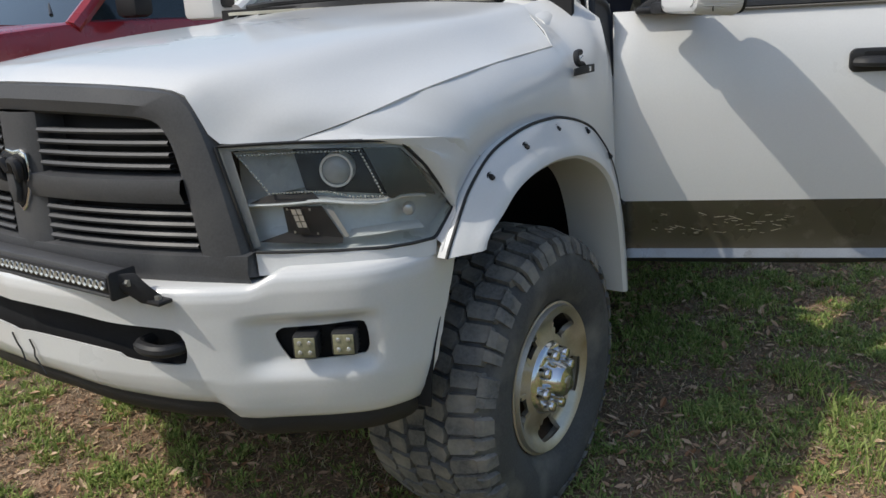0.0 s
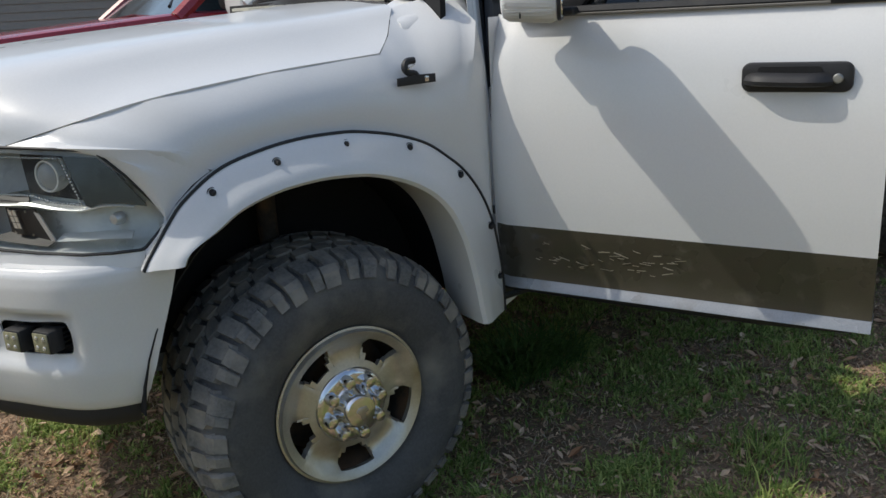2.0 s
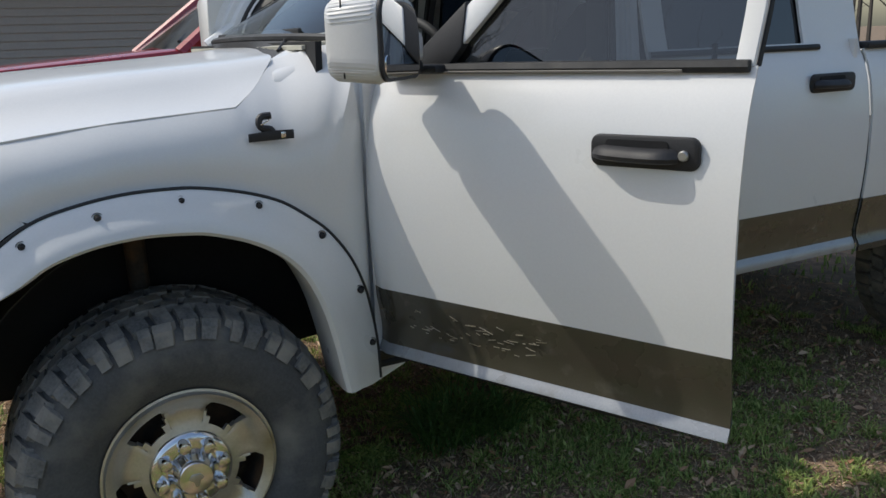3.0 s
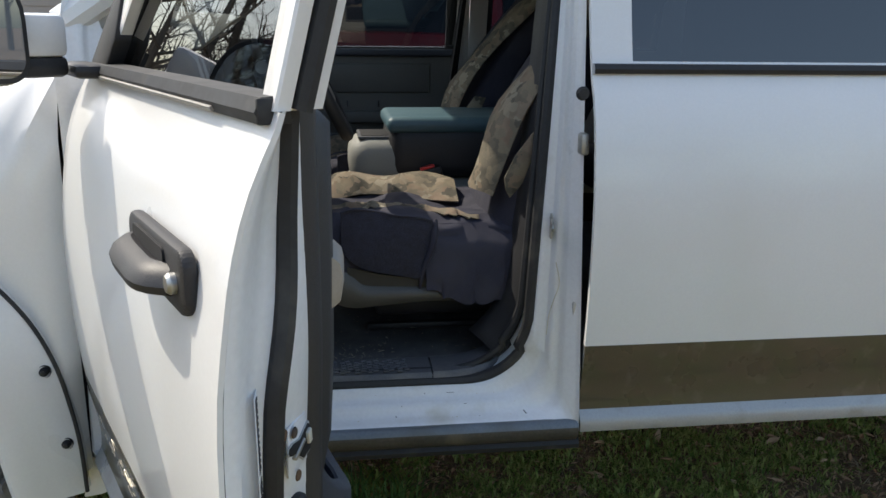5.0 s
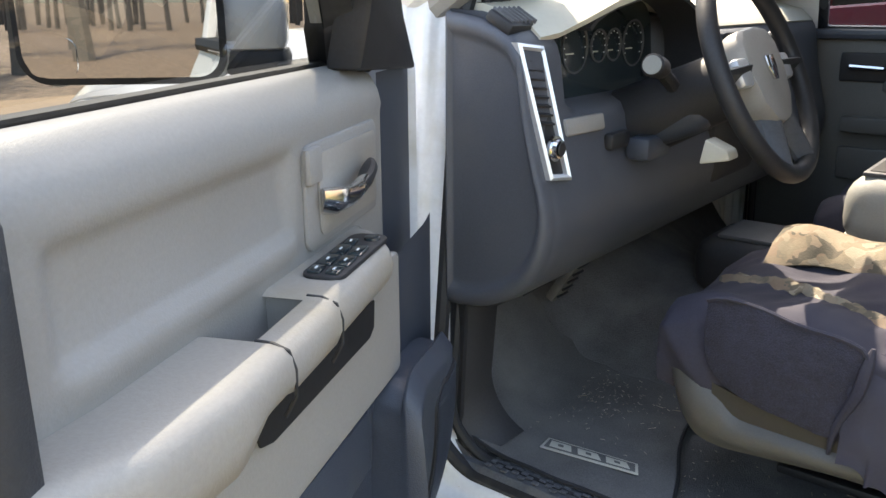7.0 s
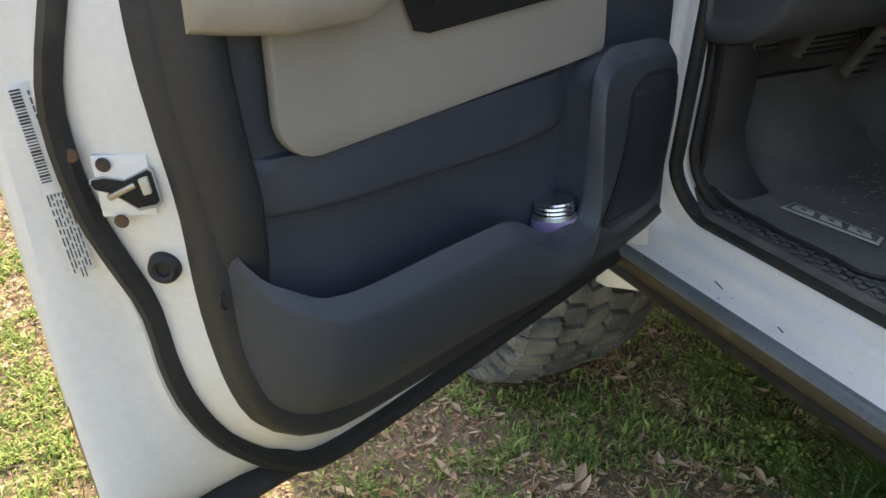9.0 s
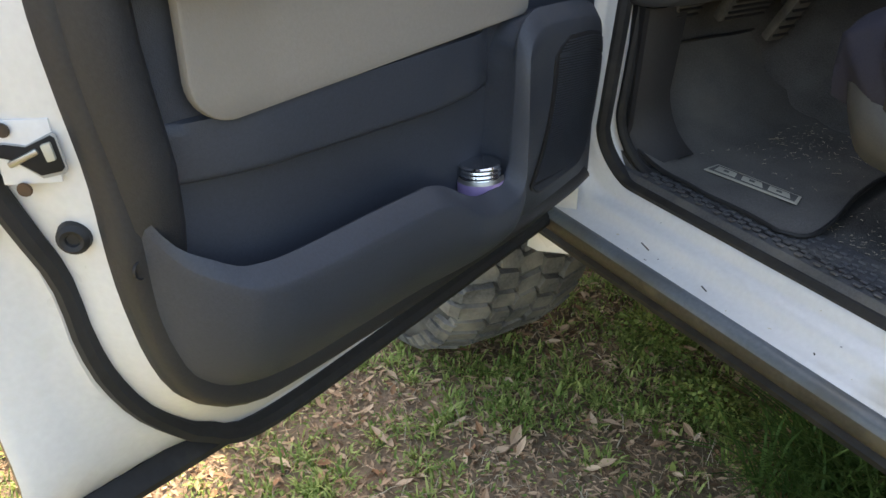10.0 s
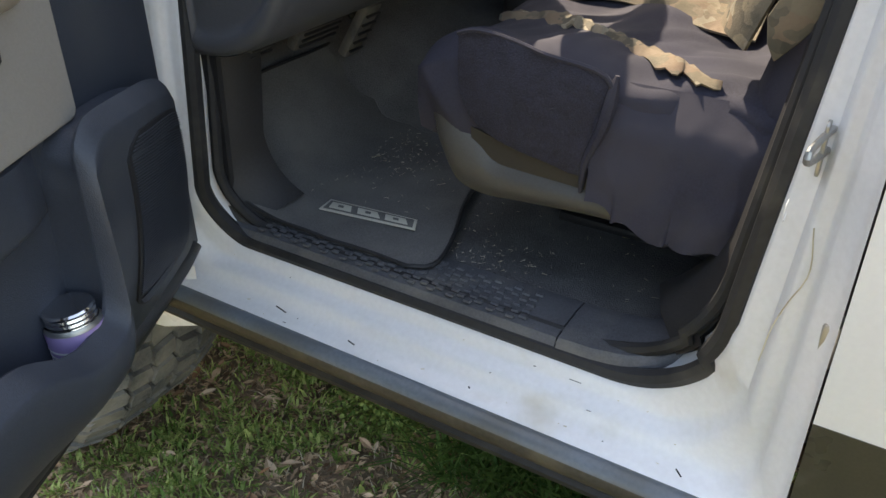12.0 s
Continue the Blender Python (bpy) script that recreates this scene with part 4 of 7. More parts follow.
# diesel badge on the fender: a black bar with a bent hook over it
BADGE = part("fender_badge", prism([(0, 0), (.123, 0), (.123, .024), (.066, .026), (.066, .034), (0, .026)][:4] + [(0, .022)], lambda a, b, d: (.250 + a, .036 - a * .06 - d, 1.302 + b + a * .02), .006, .001), M_BLACK, TRUCK, "black and chrome fender badge")
hook = smooth_curve([(.318, .046, 1.368), (.292, .046, 1.366), (.283, .042, 1.350), (.292, .040, 1.336), (.312, .037, 1.332), (.318, .034, 1.322)], 18)
part("hook", tube(hook, .010, 8), M_BLACK, BADGE)
part("chrome_mark", box((.350, .026, 1.316), (.026, .004, .016), .001), M_CHROME, BADGE)
part("slant_bar", box((.298, .032, 1.352), (.028, .003, .004), .001, m=pose(0, 0, 0, 0, -25, 0)), M_CHROME, BADGE)


# ---- cab ----
def cab_y(z):
    """The body side's y at a height: tucked under, upright, then leaning in above the belt."""
    return .058 + soft_list([(.56, .02), (.63, .0), (.665, .018), (.70, .020), (.80, .004), (.838, .0), (.95, -.010), (1.1, -.014), (1.2, -.010), (1.28, .001), (1.33, .010), (1.38, .024), (1.42, .040), (1.45, .056), (1.47, .064), (1.95, .172)], z)[0]


def flip(p, side):
    return p if side < 0 else (p[0], 2 * CY - p[1], p[2])


def aperture_ring(grow, depth, side, n=18):
    """The front door's opening, grown outwards by grow, at a depth behind the body side."""
    out = []
    for x, z in round_rect(.70 - grow, 1.60 + grow * .98, .72 - grow * .98, 1.90 + grow * .4, (max(.012, .17 - grow * 1.42), .10, .40, max(.02, .10 - grow * .6)), n):
        lean = (z - .95) * .095 * max(0, (x - .9) / .7) if z > .8 else -.0
        out.append(flip((x + lean * max(0, 1 - grow * 9), cab_y(z) + depth, z), side))
    return out


for side in (-1, 1):
    jamb = loft([aperture_ring(g, d, side) for g, d in ((.115, .0), (.111, .008), (.104, .012), (.086, .016), (.080, .019), (.076, .026), (.072, .036), (.066, .041), (.054, .043), (.048, .046), (.043, .055), (.038, .066), (.032, .071), (.020, .074), (.012, .080), (.006, .092), (.0, .13))], close_u=True)
    fr_ob = part("door_frame", jamb, M_JAMB, TRUCK, "white painted door jamb with grime streaks")
    part("door_seal", tube(aperture_ring(.006, .092, side), .014, 8, closed=True), M_SEAL, fr_ob, "black rubber door seal")
    part("inner_seal", tube(aperture_ring(-.012, .12, side), .010, 8, closed=True), M_SEAL, fr_ob)
    rings = [aperture_ring(-.004, .118, side), aperture_ring(-.03, .16, side), aperture_ring(-.035, .22, side)]
    inner = loft(rings, close_u=True, skip=lambda i, j: rings[2][i][2] < .80 and .80 < rings[2][i][0] < 1.50)
    part("pillar_trim", inner, M_BLACK, fr_ob, "dark pillar trim", smooth=60)
    # rocker and its pinch seam
    strip = loft([[flip((x, y, z), side) for y, z in ((.105, .582), (.076, .585), (.063, .597), (.058, .610), (.0575, .622), (.061, .632), (.072, .638), (.084, .636))] for x in (.60, .9, 1.3, 1.712)])
    part("sill_moulding", loft([[flip((x, y, z), side) for y, z in ((.0572, .6255), (.0603, .6345), (.072, .6400), (.080, .6405), (.086, .634))] for x in (.62, .9, 1.3, 1.712)]), M_MOULD, fr_ob, "weathered grey sill moulding", smooth=60)
    part("rocker_strip", strip, M_ROCKER, fr_ob, "mud-stained rocker edge", smooth=60)
    roc = loft([[flip((x, y, z), side) for y, z in ((.085, .590), (.072, .574), (.078, .560), (.10, .556), (.16, .560), (.18, .59), (.18, .63))] for x in (.60, .9, 1.3, 1.72)])
    part("rocker_seam", roc, M_SEAL, fr_ob, "dark mud-stained rocker seam")
JAMB_L = bpy.data.objects["door_frame"]
rng = random.Random(77)
for k in range(26):
    x, g = rng.uniform(.74, 1.62), rng.choice((.030, .034, .049, .073, .078, .082))
    ring = aperture_ring(g, .0, -1)
    z = min(p[2] for p in ring)
    depth = lerp_list([(.0, .13), (.006, .092), (.012, .080), (.020, .074), (.032, .071), (.038, .066), (.043, .055), (.048, .046), (.054, .043), (.066, .041), (.072, .036), (.076, .026), (.080, .019), (.086, .016), (.104, .012)], g)[0]
    ln = rng.uniform(.001, .006) * (4 if k % 9 == 0 else 1)
    part("grime_speck", box((x, cab_y(z) + depth, z + .0006), (ln, rng.uniform(.0008, .0018), .0010), .0003, seg=1, m=pose(0, 0, 0, 0, 0, rng.uniform(-60, 60) if ln < .006 else 0)), M_GRIME if k % 3 else M_SEAL, JAMB_L)

# striker, stops and small bolts on the rear jamb
st = part("striker", tube(smooth_curve([(1.652, .178, 1.122), (1.646, .145, 1.121), (1.641, .118, 1.117), (1.640, .112, 1.110), (1.641, .118, 1.103), (1.646, .145, 1.099), (1.652, .178, 1.099)], 24), .0042, 8), M_STEEL, JAMB_L, "steel latch striker loop")
part("striker_plate", prism(round_rect(-.008, .008, -.034, .028, .006), lambda a, b, d: (1.650 - d, .158 + a, 1.108 + b), .004, .001), M_STEEL, st)
part("bolt_cover", tube([(1.628, .150 + .012 * math.cos(a), 1.030 + .013 * math.sin(a)) for a in [2 * math.pi * k / 20 for k in range(20)]], .0006, 5, closed=True), M_JAMB, JAMB_L)
for z, s in ((1.305, .05), (.90, .06)):
    part("hinge", box((1.706, .125, z), (.02, .035, s), .006), M_STEEL, JAMB_L, "rear door hinge")
part("rubber_bumper", revolve([(-.012, 0), (-.012, .012), (0, .016)], 14, center=(1.692, .105, 1.42)), M_SEAL, JAMB_L)
wire = smooth_curve([(1.66, .145, 1.02), (1.668, .135, .97), (1.655, .13, .93), (1.645, .132, .89), (1.640, .13, .84)], 16)
part("drain_lip", tube(wire, .0008, 6), M_GRIME, JAMB_L)
for x, z, dx, dz in ((1.263, .640, .004, -.026), (1.27, .664, .002, -.003), (1.05, .66, .012, -.004), (.90, .67, .02, -.006), (1.58, .665, .008, -.01)):
    part("scratch", tube([(x, cab_y(z) + .012, z), (x + dx, cab_y(z) + .012, z + dz)], .0012, 5), M_SEAL, JAMB_L)

# windscreen, pillars, roof
ws_b = [(.60, .215, 1.565), (.53, .50, 1.575), (.49, 1.0, 1.58), (.53, 1.5, 1.575), (.60, 1.785, 1.565)]
ws_t = [(1.18, .30, 1.935), (1.12, .56, 1.96), (1.10, 1.0, 1.965), (1.12, 1.44, 1.96), (1.18, 1.70, 1.935)]
wsb, wst = smooth_curve(ws_b, 20), smooth_curve(ws_t, 20)
g = part("windscreen", loft([wsb, wst]), M_GLASS, TRUCK, "clear windscreen")
g.visible_shadow = False
part("windscreen_edge", tube([p + Vector((0, 0, .002)) for p in wsb], .012, 6), M_SEAL, g, "black lower screen edge")
for side in (-1, 1):
    pil = [flip((.575, .185, 1.555), side), flip((.86, .23, 1.75), side), flip((1.17, .27, 1.94), side)]
    part("a_pillar", tube(smooth_curve(pil, 12), .035, 10), M_WHITE, TRUCK)
    part("a_pillar_trim", tube([Vector(p) + Vector((.04, .03 * -side, -.02)) for p in smooth_curve(pil, 12)], .03, 10), M_BEIGE, TRUCK)
part("cowl", thick(loft([smooth_curve([(.44, .36, 1.490), (.46, .60, 1.512), (.49, 1.0, 1.522), (.46, 1.4, 1.512), (.44, 1.64, 1.490)], 20), [p + Vector((-.01, 0, -.01)) for p in wsb]]), .01), M_BLACK, TRUCK, "black cowl panel")
for side in (-1, 1):
    corner = refine([[flip(p, side) for p in r] for r in ([(.38, .17, 1.38), (.50, .16, 1.39), (.60, .15, 1.40)], [(.38, .19, 1.445), (.50, .185, 1.470), (.61, .185, 1.525)], [(.39, .24, 1.478), (.49, .24, 1.512), (.60, .235, 1.560)], [(.40, .40, 1.490), (.47, .40, 1.528), (.56, .40, 1.568)])], 16, 12)
    part("cowl_corner", thick(loft(corner), .004, (0, 0, 1)), M_WHITE, TRUCK, "white painted cowl corner")
for y0, y1 in ((.42, .98), (1.02, 1.55)):
    wp = part("wiper", tube(smooth_curve([(.47, y0, 1.535), (.53, y0 + .1, 1.572), (.56, (y0 + y1) / 2, 1.592), (.54, y1, 1.584)], 14), .006, 6), M_BLACK, TRUCK)
    part("wiper_blade", box((.56, (y0 + y1) / 2, 1.594), (.014, .48, .02), .004), M_SEAL, wp)
roof = refine([[(1.15, .25, 1.925), (1.11, .45, 1.958), (1.09, 1.0, 1.972), (1.11, 1.55, 1.958), (1.15, 1.75, 1.925)],
               [(1.7, .20, 1.93), (1.7, .42, 1.985), (1.7, 1.0, 2.0), (1.7, 1.58, 1.985), (1.7, 1.80, 1.93)],
               [(2.4, .20, 1.93), (2.4, .42, 1.98), (2.4, 1.0, 1.995), (2.4, 1.58, 1.98), (2.4, 1.80, 1.93)],
               [(2.72, .24, 1.90), (2.75, .45, 1.94), (2.76, 1.0, 1.95), (2.75, 1.55, 1.94), (2.72, 1.76, 1.90)]], 24, 16)
part("roof", thick(loft(roof), .02, (0, 0, 1)), M_WHITE, TRUCK)
part("headliner", thick(loft([[p - Vector((0, 0, .04)) for p in r[2:-2]] for r in roof]), .01), M_CREAM, TRUCK)
part("cab_back", thick(loft([[(2.80, .10, .7), (2.80, 1.9, .7)], [(2.80, .10, 1.50), (2.80, 1.9, 1.50)]]), .02), M_WHITE, TRUCK)
part("rear_window", loft([[(2.80, .20, 1.50), (2.80, 1.8, 1.50)], [(2.73, .36, 1.91), (2.73, 1.64, 1.91)]]), M_TINT, TRUCK)


# rear doors and passenger door skins
def side_skin(name, x0, x1, side, label, win, z0=.612, z1=1.92):
    """A shut door: paint above, tan below, with a window opening win = (x0, x1, lean)."""
    zs = sorted({z0, .63, .648, .665, .68, .70, .75, .80, .835, .90, .95, 1.0, 1.05, 1.1, 1.15, 1.2, 1.24, 1.28, 1.31, 1.34, 1.37, 1.40, 1.43, 1.45, 1.47, 1.49, 1.56, 1.66, 1.76, 1.86, 1.885, z1})
    xs = [x0 + (x1 - x0) * k / 24 for k in range(25)]

    def rows(zz, lift=0.0):
        return [[flip((x, cab_y(z) - lift, z), side) for x in xs] for z in zz]
    zu = [z for z in zs if z >= .835]

    def hole(i, j):
        z, x = (zu[j] + zu[j + 1]) / 2, (xs[i] + xs[i + 1]) / 2
        return 1.49 < z < 1.885 and win[0] < x < win[1]
    d = part(name, thick(loft(rows(zu), skip=hole), .012, (0, side, 0)), M_WHITE, TRUCK, label)
    part("lower_panel", thick(loft(rows([z for z in zs if .665 <= z <= .835], .001)), .012, (0, side, 0)), M_TAN, d, "tan painted lower panel")
    # the flared edge's sky reflection is put into its lighter colour
    part("lower_edge", thick(loft(rows([z for z in zs if z <= .665])), .012, (0, side, 0)), M_SILLEDGE, d, "dusty lower edge with the sky's reflection painted silver-grey")
    gl = part("window_pane", loft([[flip((x, cab_y(z) + .02, z), side) for x in (win[0] - .02, win[1] + .02)] for z in (1.48, 1.69, 1.90)]), M_TINT, d, "dark tinted window")
    belt = loft([[flip((x, cab_y(1.47) + o, z), side) for o, z in ((.01, 1.462), (-.010, 1.463), (-.013, 1.473), (-.008, 1.484), (.02, 1.486))] for x in (x0 + .003, min(x1 - .06, win[1] + .075))])
    part("belt_moulding", belt, M_SEAL, d, "black belt moulding")
    return d


RD = side_skin("rear_door", 1.716, 2.860, -1, "white rear door with black handle", (1.81, 2.53))
side_skin("rear_door", 1.716, 2.860, 1, "white rear door with black handle", (1.81, 2.53))


def pull_handle(parent, x0, x1, z, y, key, m=None):
    """A black pull handle in its bezel; it spans x0 to x1 and stands out towards -y."""
    w = x1 - x0
    h = part("door_handle", prism(round_rect(x0, x1, z - .038, z + .036, .022), lambda a, b, d: (a, y - d, b), .018, .006), M_BLACK, parent, "black plastic pull handle", m=m)
    part("grip", tube(smooth_curve([(x0 + .02, y - .012, z - .004), (x0 + .05, y - .034, z - .004), (x0 + w * .5, y - .037, z - .006), (x1 - .08, y - .034, z - .006), (x1 - .055, y - .014, z - .006)], 18), .021, 10, flat=.65), M_BLACK, h)
    # flat near-black plate: shade of the finger hollow as colour
    part("cup", prism(round_rect(x0 + .04, x1 - .07, z + .004, z + .026, .01), lambda a, b, d: (a, y - .017 - d, b), .004), M_DARK, h)
    if key:
        part("lock_cylinder", revolve([(-.010, 0), (-.010, .009), (-.006, .012), (.0, .012)], 18, center=(x1 - .034, y - .018, z - .004)), M_STEEL, h)
    return h


pull_handle(RD, 2.50, 2.76, 1.335, cab_y(1.335), False)

part("fender_tail", prism([(.545, .494), (.585, .500), (.708, .550), (.690, .572), (.650, .588), (.560, .600)], lambda a, b, d: (a, .094 + d, b), .020, .003), M_WHITE, TRUCK, "white lower fender tail")

# pickup bed
for side in (-1, 1):
    zs = (.60, .63, .665, .70, .80, .835, 1.0, 1.2, 1.33, 1.40, 1.44, 1.46)
    rows = [[flip((x, cab_y(z) - .01, z), side) for x in [2.87 + 2.0 * k / 30 for k in range(31)]] for z in zs]

    def arch(i, j):
        x, z = 2.87 + 2.0 * (i + .5) / 30, (zs[j] + zs[j + 1]) / 2
        return (x - 3.80) ** 2 + (z - .50) ** 2 < .52 ** 2
    bed = part("bed_side", thick(loft(rows, skip=arch), .01, (0, side, 0)), M_WHITE, TRUCK, "white pickup bed side")
    for c0, c1 in ((0, 15), (15, 31)):
        cut_rows = [[(x, y + (.0 if side > 0 else -.002), z) for x, y, z in r[c0:c1]] for r in rows[:6]]
        part("lower_panel", thick(loft(cut_rows, skip=lambda i, j: arch(i + c0, j)), .01, (0, side, 0)), M_TAN, bed, "tan painted lower panel")
    part("bed_rail", box(flip((3.87, .13, 1.472), side), (2.0, .09, .03), .01), M_BLACK, bed, "black bed rail cap")
    part("flare", thick(loft(flare_rows(side, x0=3.80)), .004), M_WHITE, bed, "white bolt-on wheel flare")
part("bed_floor", box((3.87, 1.0, .95), (2.0, 1.7, .03), .005), M_BLACK, TRUCK)
part("tailgate", box((4.86, 1.0, 1.15), (.05, 1.75, .58), .01), M_WHITE, TRUCK)
part("bed_front", box((2.90, 1.0, 1.2), (.04, 1.75, .5), .01), M_WHITE, TRUCK)

# passenger door: shut, its lining seen across the cab
PD = side_skin("passenger_door", .585, 1.712, 1, "white passenger door, shut, with dark lining", (.86, 1.64))
YP = 1.865
part("door_lining", box((1.17, YP, 1.10), (1.0, .06, .76), .03), M_VALANCE, PD, "slate grey door lining")
part("sill_trim", box((1.17, YP - .02, 1.465), (1.0, .07, .03), .012), M_TRIM, PD)
for c, s in (((1.30, YP - .032, 1.36), (.50, .016, .12)), ((1.30, YP - .04, 1.20), (.70, .05, .05)), ((1.25, YP - .034, 1.08), (.60, .02, .10))):
    part("lining_panel", box(c, s, .008), M_VALANCE, PD)
part("inner_handle_cup", box((1.00, YP - .034, 1.37), (.15, .012, .085), .006), M_BLACK, PD)
part("inner_handle", tube([(.955, YP - .05, 1.372), (1.05, YP - .052, 1.368)], .008, 8), M_CHROME, PD)
for x in (1.20, 1.33):
    part("lock_pin", revolve([(-.012, .004), (.012, .004), (.016, 0)], 8, axis="z", center=(x, YP - .07, 1.255)), M_CHROME, PD)
pm = part("passenger_mirror", box((.70, 2.16, 1.66), (.13, .22, .27), .03), M_WHITE, PD, "white towing mirror")
part("mirror_arm", box((.72, 2.0, 1.62), (.07, .2, .09), .02), M_BLACK, pm)
part("mirror_pane", box((.772, 2.16, 1.66), (.006, .18, .23), .003), M_MIRROR, pm)

# ---- driver's door, swung open on its hinges ----
# local axes: x from hinge edge to latch edge, y from skin to lining, z up
DOOR_M = pose(.585, .05, 0, 0, 0, -65.8)
DL = 1.083


def door_off(z):
    return cab_y(z) - .058


zs = (.632, .640, .651, .662, .675, .69, .71, .75, .80, .838, .90, .95, 1.0, 1.05, 1.1, 1.15, 1.2, 1.25, 1.28, 1.31, 1.34, 1.37, 1.40, 1.43, 1.455, 1.475)


def skin_rows(zz, lift=0.0):
    rows = []
    for z in zz:
        r = []
        for k in range(25):
            s = DL * k / 24
            edge = .018 * max(0, 1 - s / .05) ** 2
            r.append((s, door_off(z) + edge - lift, z))
        rows.append(r)
    return rows


DOOR = part("driver_door", thick(loft(skin_rows([z for z in zs if z >= .838])), .006, (0, -1, 0)), M_WHITE, TRUCK, "open white driver door with tan lower band", m=DOOR_M)
part("lower_panel", thick(loft(skin_rows([z for z in zs if .662 <= z <= .838], .001)), .006, (0, -1, 0)), M_TAN, DOOR, "scuffed tan lower panel")
# lighter colour here paints the sky reflected by the flare
part("lower_edge", thick(loft(skin_rows([z for z in zs if z <= .662])), .006, (0, -1, 0)), M_SILLEDGE, DOOR, "dusty lower door edge with the sky's reflection painted silver-grey")
rng = random.Random(11)
for k in range(46):
    s, z = .14 + .46 * rng.random() ** .8, .715 + .075 * rng.random()
    a, ln = rng.uniform(-.9, .9), .008 + .03 * rng.random() ** 2
    part("scuff", box((s, door_off(z) - .0022, z), (ln, .0010, .0009 + .0013 * rng.random()), 0, m=pose(0, 0, 0, 0, math.degrees(a) * .4, 0)), M_ALLOY, DOOR)


SEAL_PATH = [(.02, .622), (.45, .617), (.78, .620), (.874, .664), (.922, .714), (.955, .760), (.982, .820), (.994, .875), (.997, .925), (1.003, .960), (1.019, 1.005), (1.036, 1.058), (1.045, 1.11), (1.049, 1.16), (1.047, 1.20), (1.038, 1.25), (1.023, 1.32), (1.021, 1.38), (1.030, 1.476)]
SEAL_OFF = [(.6, .068), (.8, .072), (.9, .068), (1.0, .060), (1.10, .055), (1.16, .057), (1.20, .064), (1.24, .074), (1.30, .085), (1.38, .090), (1.476, .092)]
TRIM_PATH = [(.05, .746), (.45, .742), (.76, .738), (.872, .746), (.928, .782), (.955, .840), (.970, .915), (.976, .98), (.980, 1.064), (.991, 1.148), (.998, 1.22), (.998, 1.32), (.995, 1.476)]
EDGE_PATH = [(.0, .634), (.45, .634), (.95, .634), (1.05, .634), (DL, .640), (DL, .72), (DL, .85), (DL, .95), (DL, 1.08), (DL, 1.176), (DL, 1.30), (DL, 1.476)]


def door_row(k, off, n=60):
    """A line on the shut face: k from the skin's edge (0) over the weatherstrip (1) to the lining's edge (2)."""
    A, B, C = (smooth_curve([(s, 0, z) for s, z in P], n) for P in (EDGE_PATH, SEAL_PATH, TRIM_PATH))
    out = []
    for a, b, c in zip(A, B, C):
        p = a.lerp(b, k) if k <= 1 else b.lerp(c, k - 1)
        wave = (soft_list(SEAL_OFF, p.z)[0] - .072 - .352 * door_off(p.z)) * max(0, 1 - abs(k - 1) * 1.3)
        out.append((p.x, off + door_off(p.z) * max(0, 1 - off * 9) + wave, p.z))
    return out


inner = loft([door_row(0, .006), door_row(.03, .014), door_row(.12, .022), (door_row(.55, .036)), door_row(.80, .048), door_row(.88, .060), door_row(1.0, .064), door_row(1.15, .066), door_row(1.35, .090), door_row(1.7, .108), door_row(2.0, .122)])
part("inner_shell", inner, M_JAMB, DOOR, "white painted door shut face")
part("hinge_face", loft([[(.002, d, z) for d in (.008, .06, .125)] for z in (.635, 1.0, 1.47)]), M_JAMB, DOOR)
part("weatherstrip", tube(door_row(1.0, .072), .0118, 8, flat=1.3), M_SEAL, DOOR, "black rubber weatherstrip")
part("lower_strip", tube([(.0, .045, .622), (.5, .045, .617), (.80, .040, .618), (1.03, .034, .631)], .014, 8, flat=1.5), M_SEAL, DOOR, "black rubber bottom strip")

# latch, bolts, rubber stop and the certification label on the shut face
LM = pose(1.0165, .0960, 1.0945, 0, 0, 44)   # face looks along local +x
lt = part("latch_plate", box((-.001, 0, 0), (.003, .050, .060), .001, m=None), M_JAMB, DOOR, m=LM)
for P in (((.985, .655), (.975, .640)), ((.94, .655), (.925, .672))):
    part("pressed_line", tube([(P[0][0], .026, P[0][1]), (P[1][0], .027, P[1][1])], .0025, 6), M_JAMB, DOOR)
mouth = [(a * .80, b * .82) for a, b in ((-.036, .004), (-.034, .009), (-.020, .011), (.002, .007), (.030, .019), (.034, .016), (.038, -.018), (.034, -.022), (.012, -.026), (.000, -.017), (-.014, -.007), (-.032, -.002))]
part("latch_rim", prism([(a * 1.07, b * 1.16) for a, b in mouth], lambda a, b, d: (.0005 + d, a, b), .002, .0006), M_SMOKE, lt)
# near-black plate that paints the dark inside of the latch opening
part("latch_mouth", prism(mouth, lambda a, b, d: (.0018 + d, a, b), .002, .0005), M_DARK, lt, "near-black plate for the shade in the latch mouth")
part("latch_claw", prism([(.015, .008), (.024, .011), (.026, -.006), (.018, -.008)], lambda a, b, d: (.003 + d, a, b), .005, .0015), M_CREAM, lt, "cream latch claw")
part("latch_bar", box((-.004, -.002, -.004), (.020, .030, .006), .002, m=pose(0, 0, 0, 25, 0, 0)), M_STEEL, lt)
for y, z in ((-.040, .032), (-.014, .022), (-.008, -.034)):
    part("bolt", revolve([(.003, .007), (.005, .006), (.005, .0)], 12, axis="x", center=(0, y, z)), M_RUST, lt)
part("rubber_stop", revolve([(.0, .017), (.010, .0155), (.014, .011), (.012, .007), (.009, .006), (.009, 0)], 20, axis="x"), M_SEAL, DOOR, "rubber door stop", m=pose(.992, .098, 1.003, 0, 0, 44))
label_m = pose(1.0555, .038, 1.095, 5, 0, 66)
lab = part("certification_label", box((0, 0, 0), (.0010, .022, .19), .0005), M_PAPER, DOOR, "white printed sticker with plain bars", m=label_m)
rng = random.Random(5)
